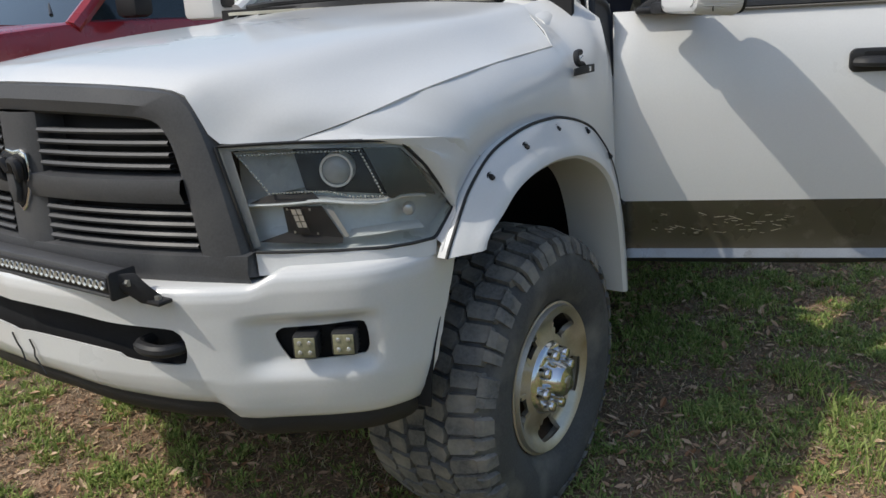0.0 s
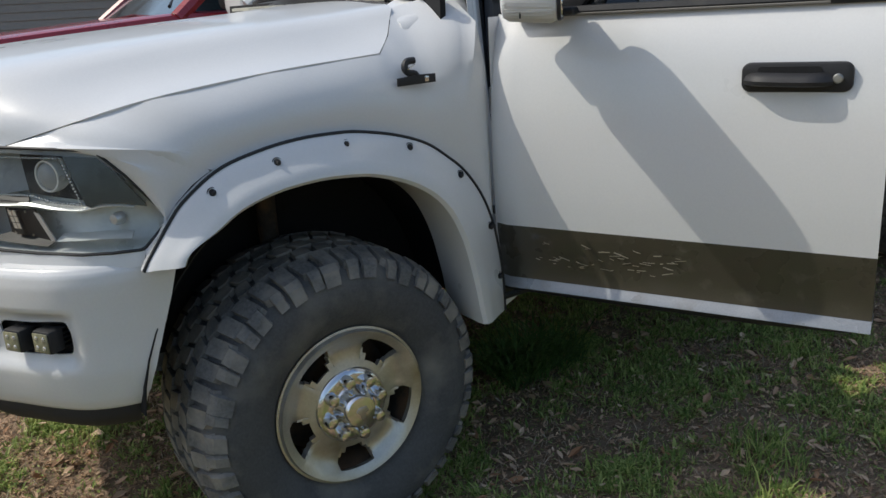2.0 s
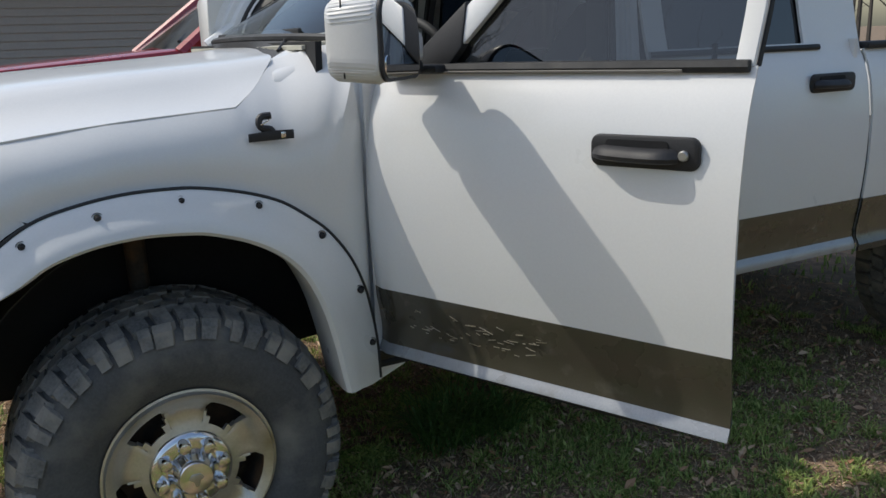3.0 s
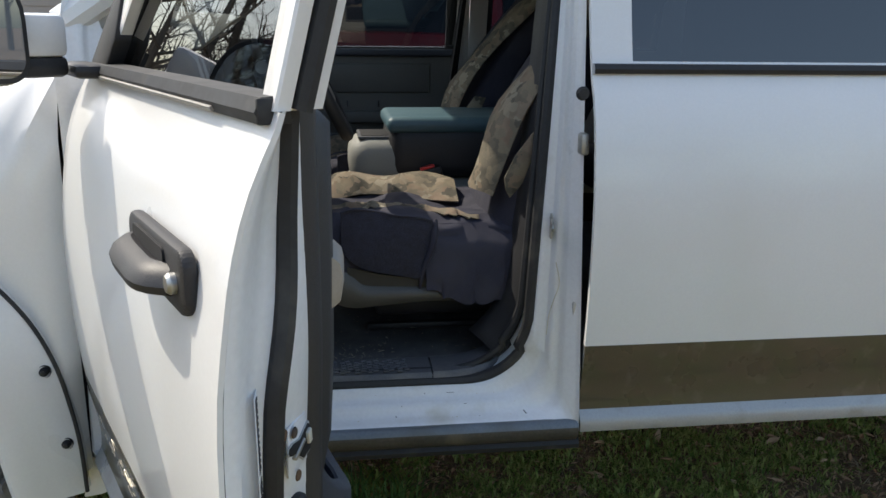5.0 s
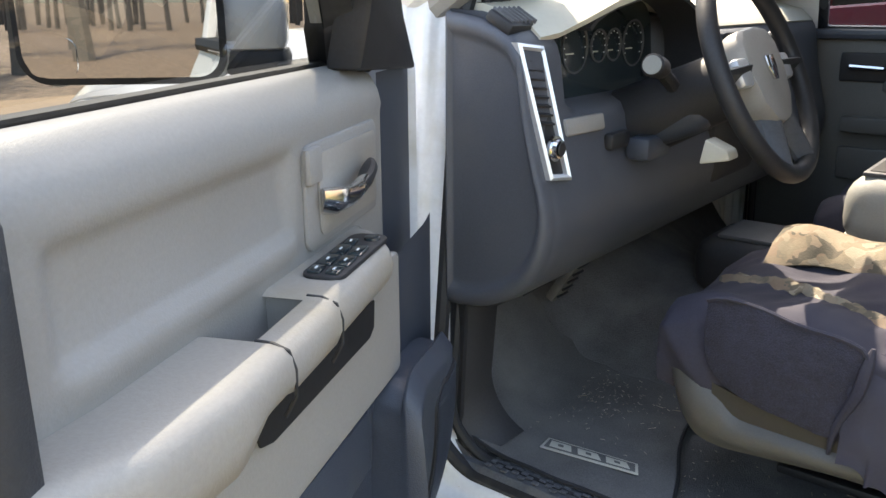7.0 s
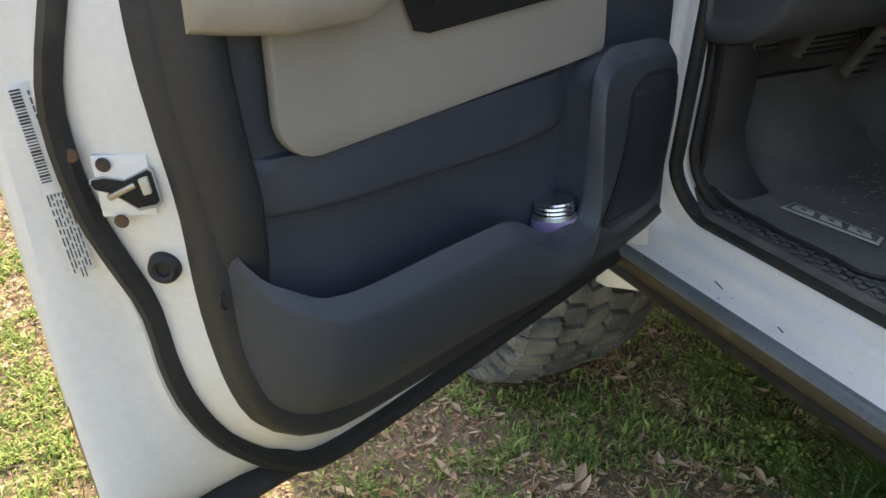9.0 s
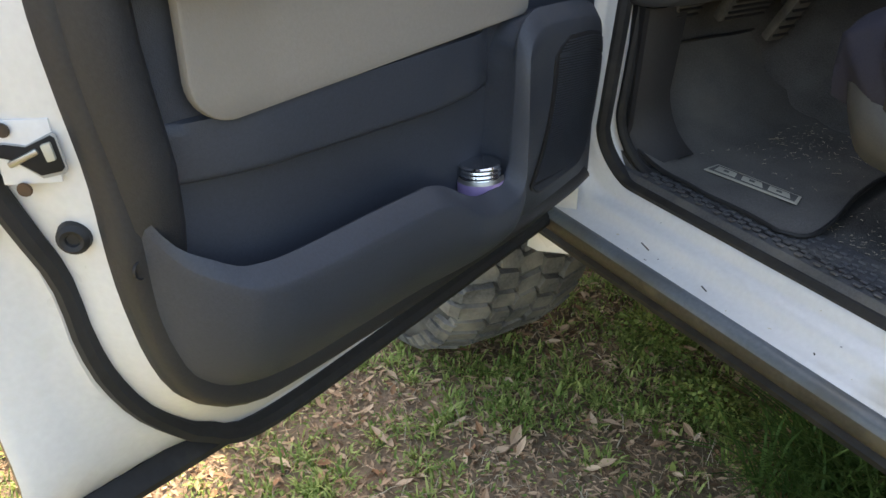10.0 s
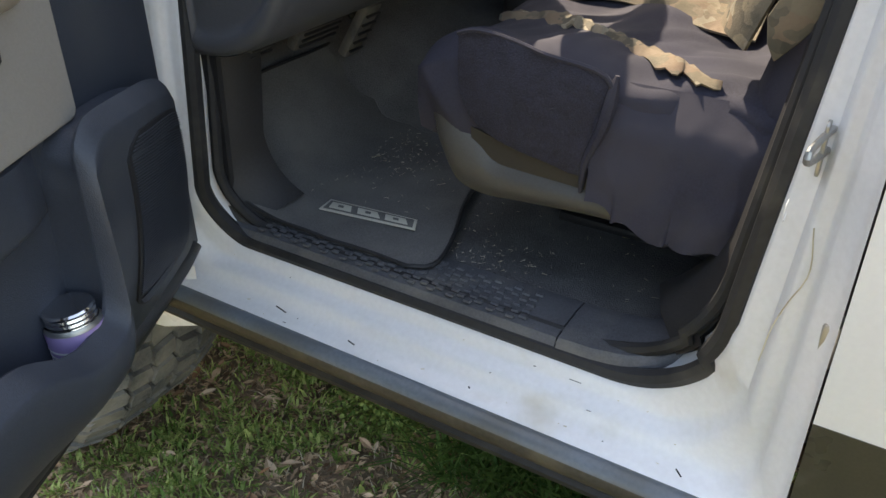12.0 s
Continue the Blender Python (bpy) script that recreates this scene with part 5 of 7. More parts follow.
for k in range(30):
    part("bar", box((.0009, -.004, .090 - k * .0030), (.0008, .009, .0008 + .0012 * rng.random()), 0), M_INK, lab)
for k in range(6):
    z = -.010
    while z > -.090:
        ln = rng.uniform(.003, .012)
        part("text_bar", box((.0009, -.008 + k * .0032, z - ln / 2), (.0008, .0011, ln), 0), M_INK, lab)
        z -= ln + rng.uniform(.0015, .004)
for k in range(12):
    part("text_bar", box((.0009, .0065, .086 - k * .0075), (.0008, .0013, .0055 * rng.uniform(.6, 1)), 0), M_INK, lab)

# window frame, pane, belt
def frame_off(z):
    return door_off(z) if z <= 1.47 else .064 + (z - 1.47) * .23


fo = [(DL - .006, 1.475), (1.088, 1.60), (1.084, 1.78), (1.05, 1.90), (.95, 1.925), (.72, 1.93), (.60, 1.90), (.36, 1.68), (.12, 1.475)]
fi = [(DL - .048, 1.475), (1.044, 1.60), (1.036, 1.78), (.99, 1.855), (.93, 1.875), (.72, 1.875), (.63, 1.85), (.42, 1.655), (.25, 1.475)]
fo, fi = resample([(a, 0, b) for a, b in fo], 48), resample([(a, 0, b) for a, b in fi], 48)
wf = loft([[(o.x + (i.x - o.x) * k, frame_off(o.z + (i.z - o.z) * k) + d, o.z + (i.z - o.z) * k) for k, d in ((.02, .014), (0, .010), (0, 0), (.08, -.003), (.9, -.003), (1, .0), (1, .02))] for o, i in zip(fo, fi)])
part("window_frame", wf, M_WHITE, DOOR, "white painted window frame")
def frame_strip(sec):
    return loft([[(o.x + (i.x - o.x) * k, frame_off(o.z + (i.z - o.z) * k) + d, o.z + (i.z - o.z) * k) for k, d in sec] for o, i in zip(fo, fi)])


part("inner_sail", prism([(.05, 1.465), (.315, 1.482), (.318, 1.56), (.36, 1.665), (.30, 1.655), (.17, 1.545)], lambda a, b, d: (a, frame_off(b) + .030 + d, b), .050, .008), M_BLACK, DOOR, "black inner mirror trim")
part("frame_flange", frame_strip(((.12, .010), (.22, .036), (.30, .052), (.62, .058))), M_JAMB, DOOR, "white painted frame flange")
part("frame_seal", frame_strip(((.60, .0575), (.70, .060), (.95, .055), (1.05, .018))), M_SEAL, DOOR, "black inner frame seal")
part("frame_weatherstrip", tube([(o.x + (i.x - o.x) * .16, frame_off(o.z) + .027, o.z + (i.z - o.z) * .16) for o, i in zip(fo, fi)], .012, 8), M_SEAL, DOOR, "black frame weatherstrip")
# the pane's tint is an added sun filter
pane = part("window_pane", loft([[(s, frame_off(z) + .022, z) for s in (.14 + (z - 1.44) * 1.05, 1.045)] for z in (1.44, 1.60, 1.75, 1.88)]), M_DOORGLASS, DOOR, "front window with a tint added to dim the sun")
belt = loft([[(s, frame_off(1.47) + o, z) for o, z in ((.02, 1.462), (-.012, 1.462), (-.018, 1.474), (-.012, 1.488), (.02, 1.490))] for s in (.13, .4, .8, 1.068)])
bm_ = part("belt_moulding", thick(belt, .003), M_SEAL, DOOR, "black belt moulding")
part("moulding_end", box((1.067, frame_off(1.47) + .002, 1.475), (.006, .036, .026), .004), M_SEAL, bm_)
pull_handle(DOOR, .735, .995, 1.292, door_off(1.292) + .002, True)

# towing mirror on its arm
MIR_M = pose(.266, -.056, 0, 0, 0, 20.5)
MIR = part("towing_mirror", prism(round_rect(-.278, .0, 1.455, 1.662, (.040, .100, .050, .045), 8), lambda a, b, d: (-.145 + d * .145, a * (.90 + .10 * d) - .012 * (1 - d), 1.556 + (b - 1.556) * (.88 + .12 * d)), 1.0, .020), M_WHITE, DOOR, "white towing mirror housing", m=MIR_M)
part("mirror_bezel", prism(round_rect(-.274, -.004, 1.459, 1.658, (.037, .096, .046, .041), 8), lambda a, b, d: (-.004 + d * .009, a, b), 1.0, .003), M_BLACK, MIR)
part("mirror_pane", prism(round_rect(-.265, -.013, 1.468, 1.649, (.030, .088, .038, .034), 8), lambda a, b, d: (.0045 + d * .002, a, b), 1.0), M_MIRROR, MIR)
part("spotter_pane", prism(round_rect(-.258, -.196, 1.470, 1.520, .015, 8), lambda a, b, d: (.0065 + d * .002, a, b), 1.0), M_MIRROR, MIR)
part("housing_seam", tube([(-.095, -.262, z) for z in (1.470, 1.50, 1.56, 1.62, 1.65)], .0022, 6), M_SEAL, MIR)
part("mirror_arm", box((-.050, .026, 1.536), (.085, .095, .074), .014), M_WHITE, MIR)
part("arm_shroud", box((-.075, .030, 1.484), (.130, .085, .036), .012), M_BLACK, MIR)
part("cap_screw", revolve([(-.002, 0), (-.002, .012), (0, .014)], 14, axis="x", center=(-.130, -.22, 1.500)), M_SEAL, MIR)
part("mirror_foot", box((.17, .037, 1.476), (.20, .060, .024), .010), M_BLACK, DOOR)
part("sail_panel", prism([(.12, 1.485), (.275, 1.485), (.31, 1.53), (.31, 1.65)], lambda a, b, d: (a, frame_off(b) - .010 + d, b), .05, .006), M_BLACK, DOOR, "black mirror mount")

# lining: dark moulding that deepens towards the hinge
def lin(s):
    return lerp_list([(.0, .150), (.12, .165), (.30, .172), (.55, .166), (.85, .150), (1.0, .125)], s)[0]


rows = []
tp = smooth_curve([(s, 0, z) for s, z in TRIM_PATH], 60)
for k, dd in ((0, -.030), (0, .0), (.012, .010), (.03, .015), (.06, .017), (.10, .016)):
    rows.append([(p.x + (.50 - p.x) * k, lin(p.x) + dd, p.z + (1.20 - p.z) * k) for p in tp])
rows.append([(p.x + (.50 - p.x) * .10, lin(p.x) + .016, max(p.z, 1.25)) for p in tp])
part("door_lining", loft(rows), M_TRIM, DOOR, "slate grey plastic door lining")
ring_rows = []
for k, dd in ((-.004, -.032), (-.004, -.004), (.004, .010), (.016, .0165), (.040, .0200), (.070, .0205), (.092, .0175)):
    ring_rows.append([(p.x + (.50 - p.x) * k, lin(p.x) + dd, p.z + (1.20 - p.z) * k) for p in tp])
part("edge_band", loft(ring_rows), M_BAND, DOOR, "dusty black band round the lining", smooth=60)
part("lining_clip", revolve([(.0, .010), (.004, .009), (.006, .006), (.006, 0)], 14), M_BLACK, DOOR, "black push clip", m=pose(.962, .148, .968, 0, 0, 200))
part("hinge_side_trim", loft([[(s, d, z) for s, d in ((.0, .06), (.002, .10), (.016, .116), (.09, .122), (.195, .124))] for z in (.70, 1.0, 1.47)]), M_TRIM, DOOR)
part("latch_side_trim", loft([[(s + lerp_list([(.97, -.024), (1.064, -.019), (1.148, -.007), (1.22, 0)], z)[0], d + (e - d) * max(0, min(1, (z - .90) / .16)) - max(0, z - 1.455) * 1.6 * (d > .11), min(z, 1.472)) for s, d, e in ((.997, .10, .10), (.995, .118, .128), (.982, .132, .156), (.962, .138, .170), (.942, .141, .170), (.928, .140, .155), (.922, .135, .132))] for z in (.94, .97, 1.00, 1.03, 1.06, 1.09, 1.13, 1.18, 1.28, 1.38, 1.45, 1.462, 1.470, 1.478)]), M_BAND, DOOR, smooth=60)


def upper(s):
    """The upper lining's face."""
    return lerp_list([(.0, .120), (.15, .134), (.30, .142), (.60, .142), (.85, .138), (1.0, .120)], s)[0]


def ease(v):
    v = max(0, min(1, v))
    return v * v * (3 - 2 * v)


# taupe upper with rolled top edge and a sunk middle field
up = []
for k in range(97):
    s = .19 + .735 * k / 96
    f = .011 * ease((s - .515) / .022) * ease((.885 - s) / .022)
    b = upper(s) - .016 * ease((.225 - s) / .035) - .012 * ease((s - .905) / .02)
    up.append([(s, d, z) for d, z in ((.045, 1.468), (.070, 1.482), (.092, 1.486), (b - .030, 1.481), (b - .012, 1.468), (b - .002, 1.450), (b + .002, 1.432), (b, 1.422), (b - f * .3, 1.416), (b - f * .8, 1.410), (b - f, 1.402), (b - f, 1.37), (b - f, 1.340), (b - f * .7, 1.333), (b + f * .2, 1.327), (b + f * .5, 1.318), (b + f * .2, 1.306), (b, 1.298), (b, 1.25), (b, 1.235))])
part("upper_lining", thick(loft(up), .006), M_BEIGE, DOOR, "taupe upper door lining", smooth=60)
ins = round_rect(.352, .895, 1.100, 1.26, (.045, .01, .01, .012), 8)
part("lining_insert", prism(ins, lambda a, b, d: (a, lin(a) + .018 + d, b + (.62 - a) * .025), .014, .004), M_BEIGE, DOOR, "taupe map-pocket panel")
# no opening is cut: a near-black plate paints the slot's inner shade
part("map_slot", prism([(.452, 1.236), (.456, 1.204), (.470, 1.196), (.70, 1.190), (.722, 1.196), (.742, 1.246)], lambda a, b, d: (a, lin(a) + .0325 + d, b), .003, .001), M_DARK, DOOR, "near-black plate painting the shade in the map slot")
# armrest with pull cup and switch plate
S0, S1, NS = .345, .970, 60
CUP = (.598, .712)
arm = []
for k in range(NS + 1):
    s = S0 + (S1 - S0) * k / NS
    e = math.sqrt(max(0.0, min(1, (s - S0) / .07, (S1 - s) / .10 + .25)))
    top = 1.293 + .004 * (s - .5) - (.004 if CUP[0] < s < CUP[1] else 0)
    w = lerp_list([(.34, .212), (.60, .222), (.80, .226), (.97, .205)], s)[0]
    w = .150 + (w - .150) * e
    h = .030 + .018 * e + .024 * max(0, min(1, (s - .76) / .05))
    r = .022
    arm.append([(s, d, z) for d, z in ((.118, top), (.150, top), (max(.151, w - .037), top), (w - r, top), (w - r * .45, top - r * .12), (w - r * .12, top - r * .45), (w, top - r), (w, top - r - (h - r) * .4), (w - .004, top - h + .006), (w - .014, top - h), (.130, top - h - .002))])


def cup_hole(i, j):
    return CUP[0] + .004 < S0 + (S1 - S0) * (j + .5) / NS < CUP[1] - .004 and i in (0, 1)


ab = loft(arm, skip=cup_hole)
for end in (0, NS):
    ab.verts.ensure_lookup_table()
    cap(ab, [ab.verts[end * 11 + j] for j in range(11)])
ARM = part("armrest", ab, M_ARM, DOOR, "worn taupe armrest", smooth=60)
part("pull_cup", loft([[(s, d, z) for d, z in ((.128, 1.292), (.130, 1.245), (.178, 1.240), (.186, 1.288))] for s in CUP]), M_BEIGE, ARM, "recessed pull cup")
for s in CUP:
    part("cup_end", loft([[(s, .125, z), (s, .187, z)] for z in (1.238, 1.291)]), M_BEIGE, ARM)
    w = lerp_list([(.34, .212), (.60, .222), (.80, .226), (.97, .205)], s)[0]
    part("seam", tube([(s, w - .036, 1.2915), (s, w - .020, 1.291), (s, w - .006, 1.286), (s, w - .0004, 1.270), (s, w - .001, 1.245), (s, w - .012, 1.224)], .0019, 6), M_SEAL, ARM)
SW = part("switch_plate", prism(round_rect(.392, .556, .158, .205, .016, 6), lambda a, b, d: (a, b, 1.2915 + d), .006, .002), M_BLACK, ARM, "black window switch plate")
for s, y, w, d in ((.470, .172, .030, .017), (.470, .192, .030, .017), (.508, .172, .030, .017), (.508, .192, .030, .017), (.540, .172, .020, .015), (.540, .192, .020, .015), (.438, .172, .020, .013)):
    k = part("window_switch", box((s, y, 1.2985), (w, d, .005), .002, m=pose(0, 0, 0, 0, 4, 0)), M_SCREEN, SW)
    part("switch_mark", box((s, y, 1.3013), (.006, .0022, .0008), 0, m=pose(0, 0, 0, 0, 4, 0)), M_PAPER, k)
part("mirror_knob", revolve([(1.2970, .010), (1.3005, .0095), (1.3015, .006), (1.3005, 0)], 16, axis="z", center=(.416, .190, 0)), M_SCREEN, SW)
# inner door handle in its recess
part("handle_recess", prism(round_rect(.262, .500, 1.300, 1.418, .016), lambda a, b, d: (a, upper(a) - .002 + d, b), .008, .004), M_BEIGE, DOOR, "taupe handle recess")
part("recess_floor", prism(round_rect(.276, .470, 1.312, 1.406, .014), lambda a, b, d: (a, upper(a) + .0062 + d, b), .002, .0005), M_ARM, DOOR)
IH = part("inner_handle", tube(smooth_curve([(.468, .150, 1.352), (.455, .166, 1.352), (.432, .174, 1.354), (.405, .172, 1.360)], 14), [.027] * 5 + [.024] * 5 + [.018] * 5, 12, flat=.42), M_CHROME, DOOR, "chrome inside handle")
part("handle_grip", tube(smooth_curve([(.420, .176, 1.357), (.385, .174, 1.364), (.335, .160, 1.374)], 8), [.016] * 6 + [.013, .010, .006], 10, flat=.55), M_BLACK, IH)
part("lock_lever", box((.485, .150, 1.396), (.036, .010, .040), .006), M_BEIGE, DOOR)
part("lock_rod", tube([(.965, .135, 1.450), (.965, .135, 1.522)], .0065, 8), M_BLACK, DOOR, "black lock button")

# map pocket: a bulged wall with a cut-away top edge
WALL = [(.958, 1.030, .002), (.950, 1.006, .012), (.936, .978, .032), (.914, .960, .052), (.880, .942, .068), (.830, .938, .072), (.714, .942, .080), (.630, .943, .085), (.600, .936, .086), (.535, .898, .086), (.500, .890, .086), (.460, .894, .086), (.440, .925, .084), (.430, 1.02, .076), (.415, 1.085, .066), (.375, 1.108, .064), (.30, 1.105, .066), (.20, 1.085, .054), (.13, 1.05, .030), (.06, 1.0, .0)]


def pocket_point(s, v, lift=0.0):
    """The pocket wall's face: v from its bottom edge (0) to its top edge (1)."""
    top, bulge = soft_list([(-a, b, c) for a, b, c in WALL], -s)
    bot = soft_list([(-.985, .935), (-.953, .88), (-.929, .818), (-.863, .776), (-.78, .766), (-.30, .770), (-.06, .766)], -s)[0]
    return (s, lin(s) + .012 + bulge * (math.sin(min(1, v * 1.2) * math.pi / 2) ** .8) + lift, bot + (top - .010 - bot) * v)


pw = []
for k in range(121):
    s = .958 - .898 * k / 120
    top, bulge = soft_list([(-a, b, c) for a, b, c in WALL], -s)
    r = [pocket_point(s, j / 14) for j in range(15)]
    r.append((s, lin(s) + .012 + bulge * .97, top - .006))
    r.append((s, lin(s) + .012 + bulge * .70, top + .012))
    r.append((s, lin(s) + .012 + bulge * .64, top + .010))
    r.append((s, lin(s) + .012 + bulge * .60, top - .006))
    r.append((s, lin(s) + .010, top - .05 if bulge > .05 and s > .43 else top))
    pw.append(r)
part("map_pocket", loft(pw), M_TRIM, DOOR, "bulged slate map pocket", smooth=42)
def CREASE(s):
    """Height of the fold above the map pocket."""
    return lerp_list([(.42, 1.024), (.56, 1.020), (.75, 1.029), (.93, 1.039)], s)[0]


rows = []
for k in range(41):
    s = .955 - .525 * k / 40
    zc = CREASE(s)
    e = ease((.955 - s) / .11) * min(1, (s - .42) / .05)
    f = lin((s - .05) / .9) + .0150
    rows.append([(s, f + d * e, zc + (1.095 - zc) * q) for d, q in ((-.001, 1.10), (.013, 1.05), (.015, .8), (.016, .4), (.017, .14), (.0165, .07), (.013, .02), (.006, 0), (-.003, -.03))])
part("pocket_brow", loft(rows), M_TRIM, DOOR, "rolled edge above the map pocket", smooth=60)
def grille_edge(v):
    """How far the grille reaches at a height, with rounded corners."""
    c = .035 * max(0, (abs(v - .555) - .295) / .09) ** 2
    return .142 + c, .352 - c


gv = [.17 + .77 * j / 20 for j in range(21)]
grl = loft([[pocket_point(grille_edge(v)[0] + (grille_edge(v)[1] - grille_edge(v)[0]) * i / 12, v, .003) for i in range(13)] for v in gv])
SPK = part("speaker_grille", thick(grl, .004), M_BLACK, DOOR, "black ribbed speaker grille", smooth=60)
ribs = bmesh.new()
for k in range(64):
    v = .19 + .73 * k / 63
    e0, e1 = grille_edge(v)
    tube([pocket_point(e0 + .006 + (e1 - e0 - .012) * i / 8, v - .02 + .04 * i / 8 if .24 < v < .86 else v, .0042) for i in range(9)], .0012, 4, bm=ribs)
part("grille_ribs", ribs, M_TRIM, SPK)
part("door_check", box((-.02, .09, .86), (.10, .012, .03), .004), M_STEEL, DOOR, "steel check strap")
for z in (.78, 1.22):
    part("door_hinge", box((.0, .06, z), (.05, .05, .09), .012), M_JAMB, DOOR, "white painted door hinge")


# ---- cabin ----
FZ = .732
floor = refine([[(.50, .20, 1.02), (.50, .60, 1.02), (.50, 1.0, 1.05), (.50, 1.8, 1.02)], [(.66, .19, .80), (.66, .60, .80), (.66, 1.0, .98), (.66, 1.8, .80)], [(.80, .18, FZ), (.80, .62, FZ), (.80, 1.0, .93), (.80, 1.8, FZ)],
                [(1.3, .17, FZ), (1.3, .62, FZ), (1.3, 1.0, .90), (1.3, 1.8, FZ)], [(2.75, .17, FZ), (2.75, .62, FZ), (2.75, 1.0, .88), (2.75, 1.8, FZ)]], 16, 24)
part("cabin_floor", thick(loft(floor), .02, (0, 0, 1)), M_CARPET, TRUCK, "black carpeted cabin floor")
part("firewall", thick(loft([[(.48, .16, .95), (.48, 1.84, .95)], [(.50, .16, 1.56), (.50, 1.84, 1.56)]]), .02), M_DARK, TRUCK)
part("underbody", box((1.7, 1.0, .69), (2.2, 1.66, .03), .005), M_RUST, TRUCK)
# kick panel and sill plate
part("kick_panel", thick(loft([[(.52, .215, .74), (.72, .20, .74)], [(.50, .215, 1.15), (.74, .20, 1.15)]]), .01), M_BLACK, TRUCK)
sill = loft([[(x, y, z) for y, z in ((.163, .700), (.164, .726), (.172, .737), (.20, .741), (.25, .742), (.272, .738), (.276, .728))] for x in (.715, .85, 1.0, 1.2, 1.366)])
SILL = part("sill_plate", thick(sill, .004), M_SILLPLATE, TRUCK, "scuffed black sill plate with dimpled tread")
sill2 = loft([[(x, y + q * .02 - .001, z + .001 + q * .016) for y, z in ((.163, .700), (.164, .727), (.172, .738), (.20, .742), (.25, .743), (.272, .739), (.276, .728))] for x, q in ((1.369, 0), (1.42, .05), (1.47, .3), (1.515, .9), (1.55, 1.8))])
part("sill_plate_rear", thick(sill2, .004), M_SILLPLATE, SILL)
rng = random.Random(3)
for k in range(150):
    x, y = .80 + .52 * (k % 30) / 30 + rng.uniform(-.004, .004), .178 + .016 * (k // 30) + (.008 if k % 2 else 0)
    part("dimple", box((x, y, .7425), (.013, .009, .004), .0015, seg=1), M_SILLPLATE, SILL)

# seat bases, covers, backs
def seat(y0, side=1):
    """A seat on its plastic base, in a loose navy cover with camouflage panels."""
    x0, x1, w = 1.065, 1.66, .50
    rows = []
    for k in range(81):
        u = k / 80
        x = x0 + (x1 - x0) * u
        f = math.sin(min(1, u * 3.2) * math.pi / 2)
        top = 1.075 + .050 * f - .035 * u + .006 * math.sin(u * 17)
        bot = .915 - .02 * math.sin(u * math.pi) + (1 - f) * .03 + .008 * math.sin(u * 11 + 1)
        r = []
        for j in range(73):
            v = j / 72
            if v < .25:
                q = v / .25
                r.append((x, y0 + .006 * math.sin(u * 23 + q * 4) - .018 * math.sin(q * math.pi), bot + (top - .02 - bot) * q))
            elif v > .75:
                q = (1 - v) / .25
                r.append((x, y0 + w + .018 * math.sin(q * math.pi), bot + (top - .02 - bot) * q))
            else:
                q = (v - .25) / .5
                dip = .022 * math.sin(q * math.pi) ** 2
                edge = .02 * (1 - min(1, min(q, 1 - q) * 7)) ** 2
                r.append((x, y0 + .01 + (w - .02) * q, top - edge - dip + .004 * math.sin(u * 19 + q * 9)))
        rows.append([(p[0], p[1] + (.016 * noise.noise(Vector((p[0] * 7, p[2] * 5, p[1] * 4 + side))) + .012 * abs(noise.noise(Vector((p[0] * 17 + p[2] * 9, p[2] * 8, side + 2.5))))) * (1 if p[2] < 1.07 else .3), p[2] + .012 * noise.noise(Vector((p[0] * 8, p[1] * 8, 4.2))) + (.010 * abs(noise.noise(Vector((p[0] * 15 - p[1] * 11, p[1] * 16, 7.7)))) if p[2] > 1.06 else 0)) for p in r])
    rows.insert(0, [(x0 - .022, .7 * p[1] + .3 * (y0 + w / 2), .98 + (p[2] - .98) * .8) for p in rows[0]])
    s = part("driver_seat" if side > 0 else "passenger_seat", loft(rows), M_SEAT, TRUCK, "bucket seat in a loose navy and camouflage cover", smooth=70)
    # plastic side valance
    val = [[(x, y0 - .012 - .018 * math.sin(q * math.pi) + .030 * max(0, (1.15 - x) / .065) ** 2, z0 + (z1 - z0) * q) for q in (0, .1, .25, .5, .75, .9, 1)] for x, z0, z1 in smooth_curve(((1.085, .985, 1.03), (1.10, .935, 1.02), (1.125, .900, 1.005), (1.15, .882, .985), (1.18, .876, .965), (1.205, .876, .942), (1.25, .880, .937), (1.36, .888, .932), (1.46, .888, .918), (1.50, .890, .905)), 40)]
    part("seat_valance", thick(loft(val), .012), M_SEATSIDE, s, "dark taupe plastic seat valance", smooth=70)
    part("seat_frame", box((1.42, y0 + .30, .83), (.36, .26, .09), .02), M_BLACK, s)
    for y in (y0 + .16, y0 + .40):
        part("seat_rail", box((1.42, y + .06, .744), (.40, .03, .018), .006), M_BLACK, s)
    # back
    rows = []
    for k in range(15):
        u = k / 14
        z = 1.00 + .68 * u
        cx = 1.60 + .08 * u + .26 * u * u
        hw = .255 - .04 * u ** 3
        r = []
        for j in range(21):
            a = 2 * math.pi * j / 20
            ca, sa = math.cos(a), math.sin(a)
            r.append((cx + .085 * math.copysign(abs(ca) ** .6, ca) * (1 + .06 * math.sin(u * 9 + j)), y0 + .25 + hw * math.copysign(abs(sa) ** .55, sa), z))
        rows.append(r)
    bb = loft(rows)
    bb.verts.ensure_lookup_table()
    cap(bb, [bb.verts[14 * 21 + j] for j in range(20)])
    part("backrest", bb, M_SEAT, s, "navy backrest cover")
    part("headrest", box((2.00, y0 + .25, 1.78), (.10, .26, .18), .04), M_SEAT, s)
    # camouflage side bolster panel of the back
    fl = []
    for k in range(13):
        u = k / 12
        z = 1.165 + .51 * u
        xf = 1.505 + .10 * u + .25 * u * u
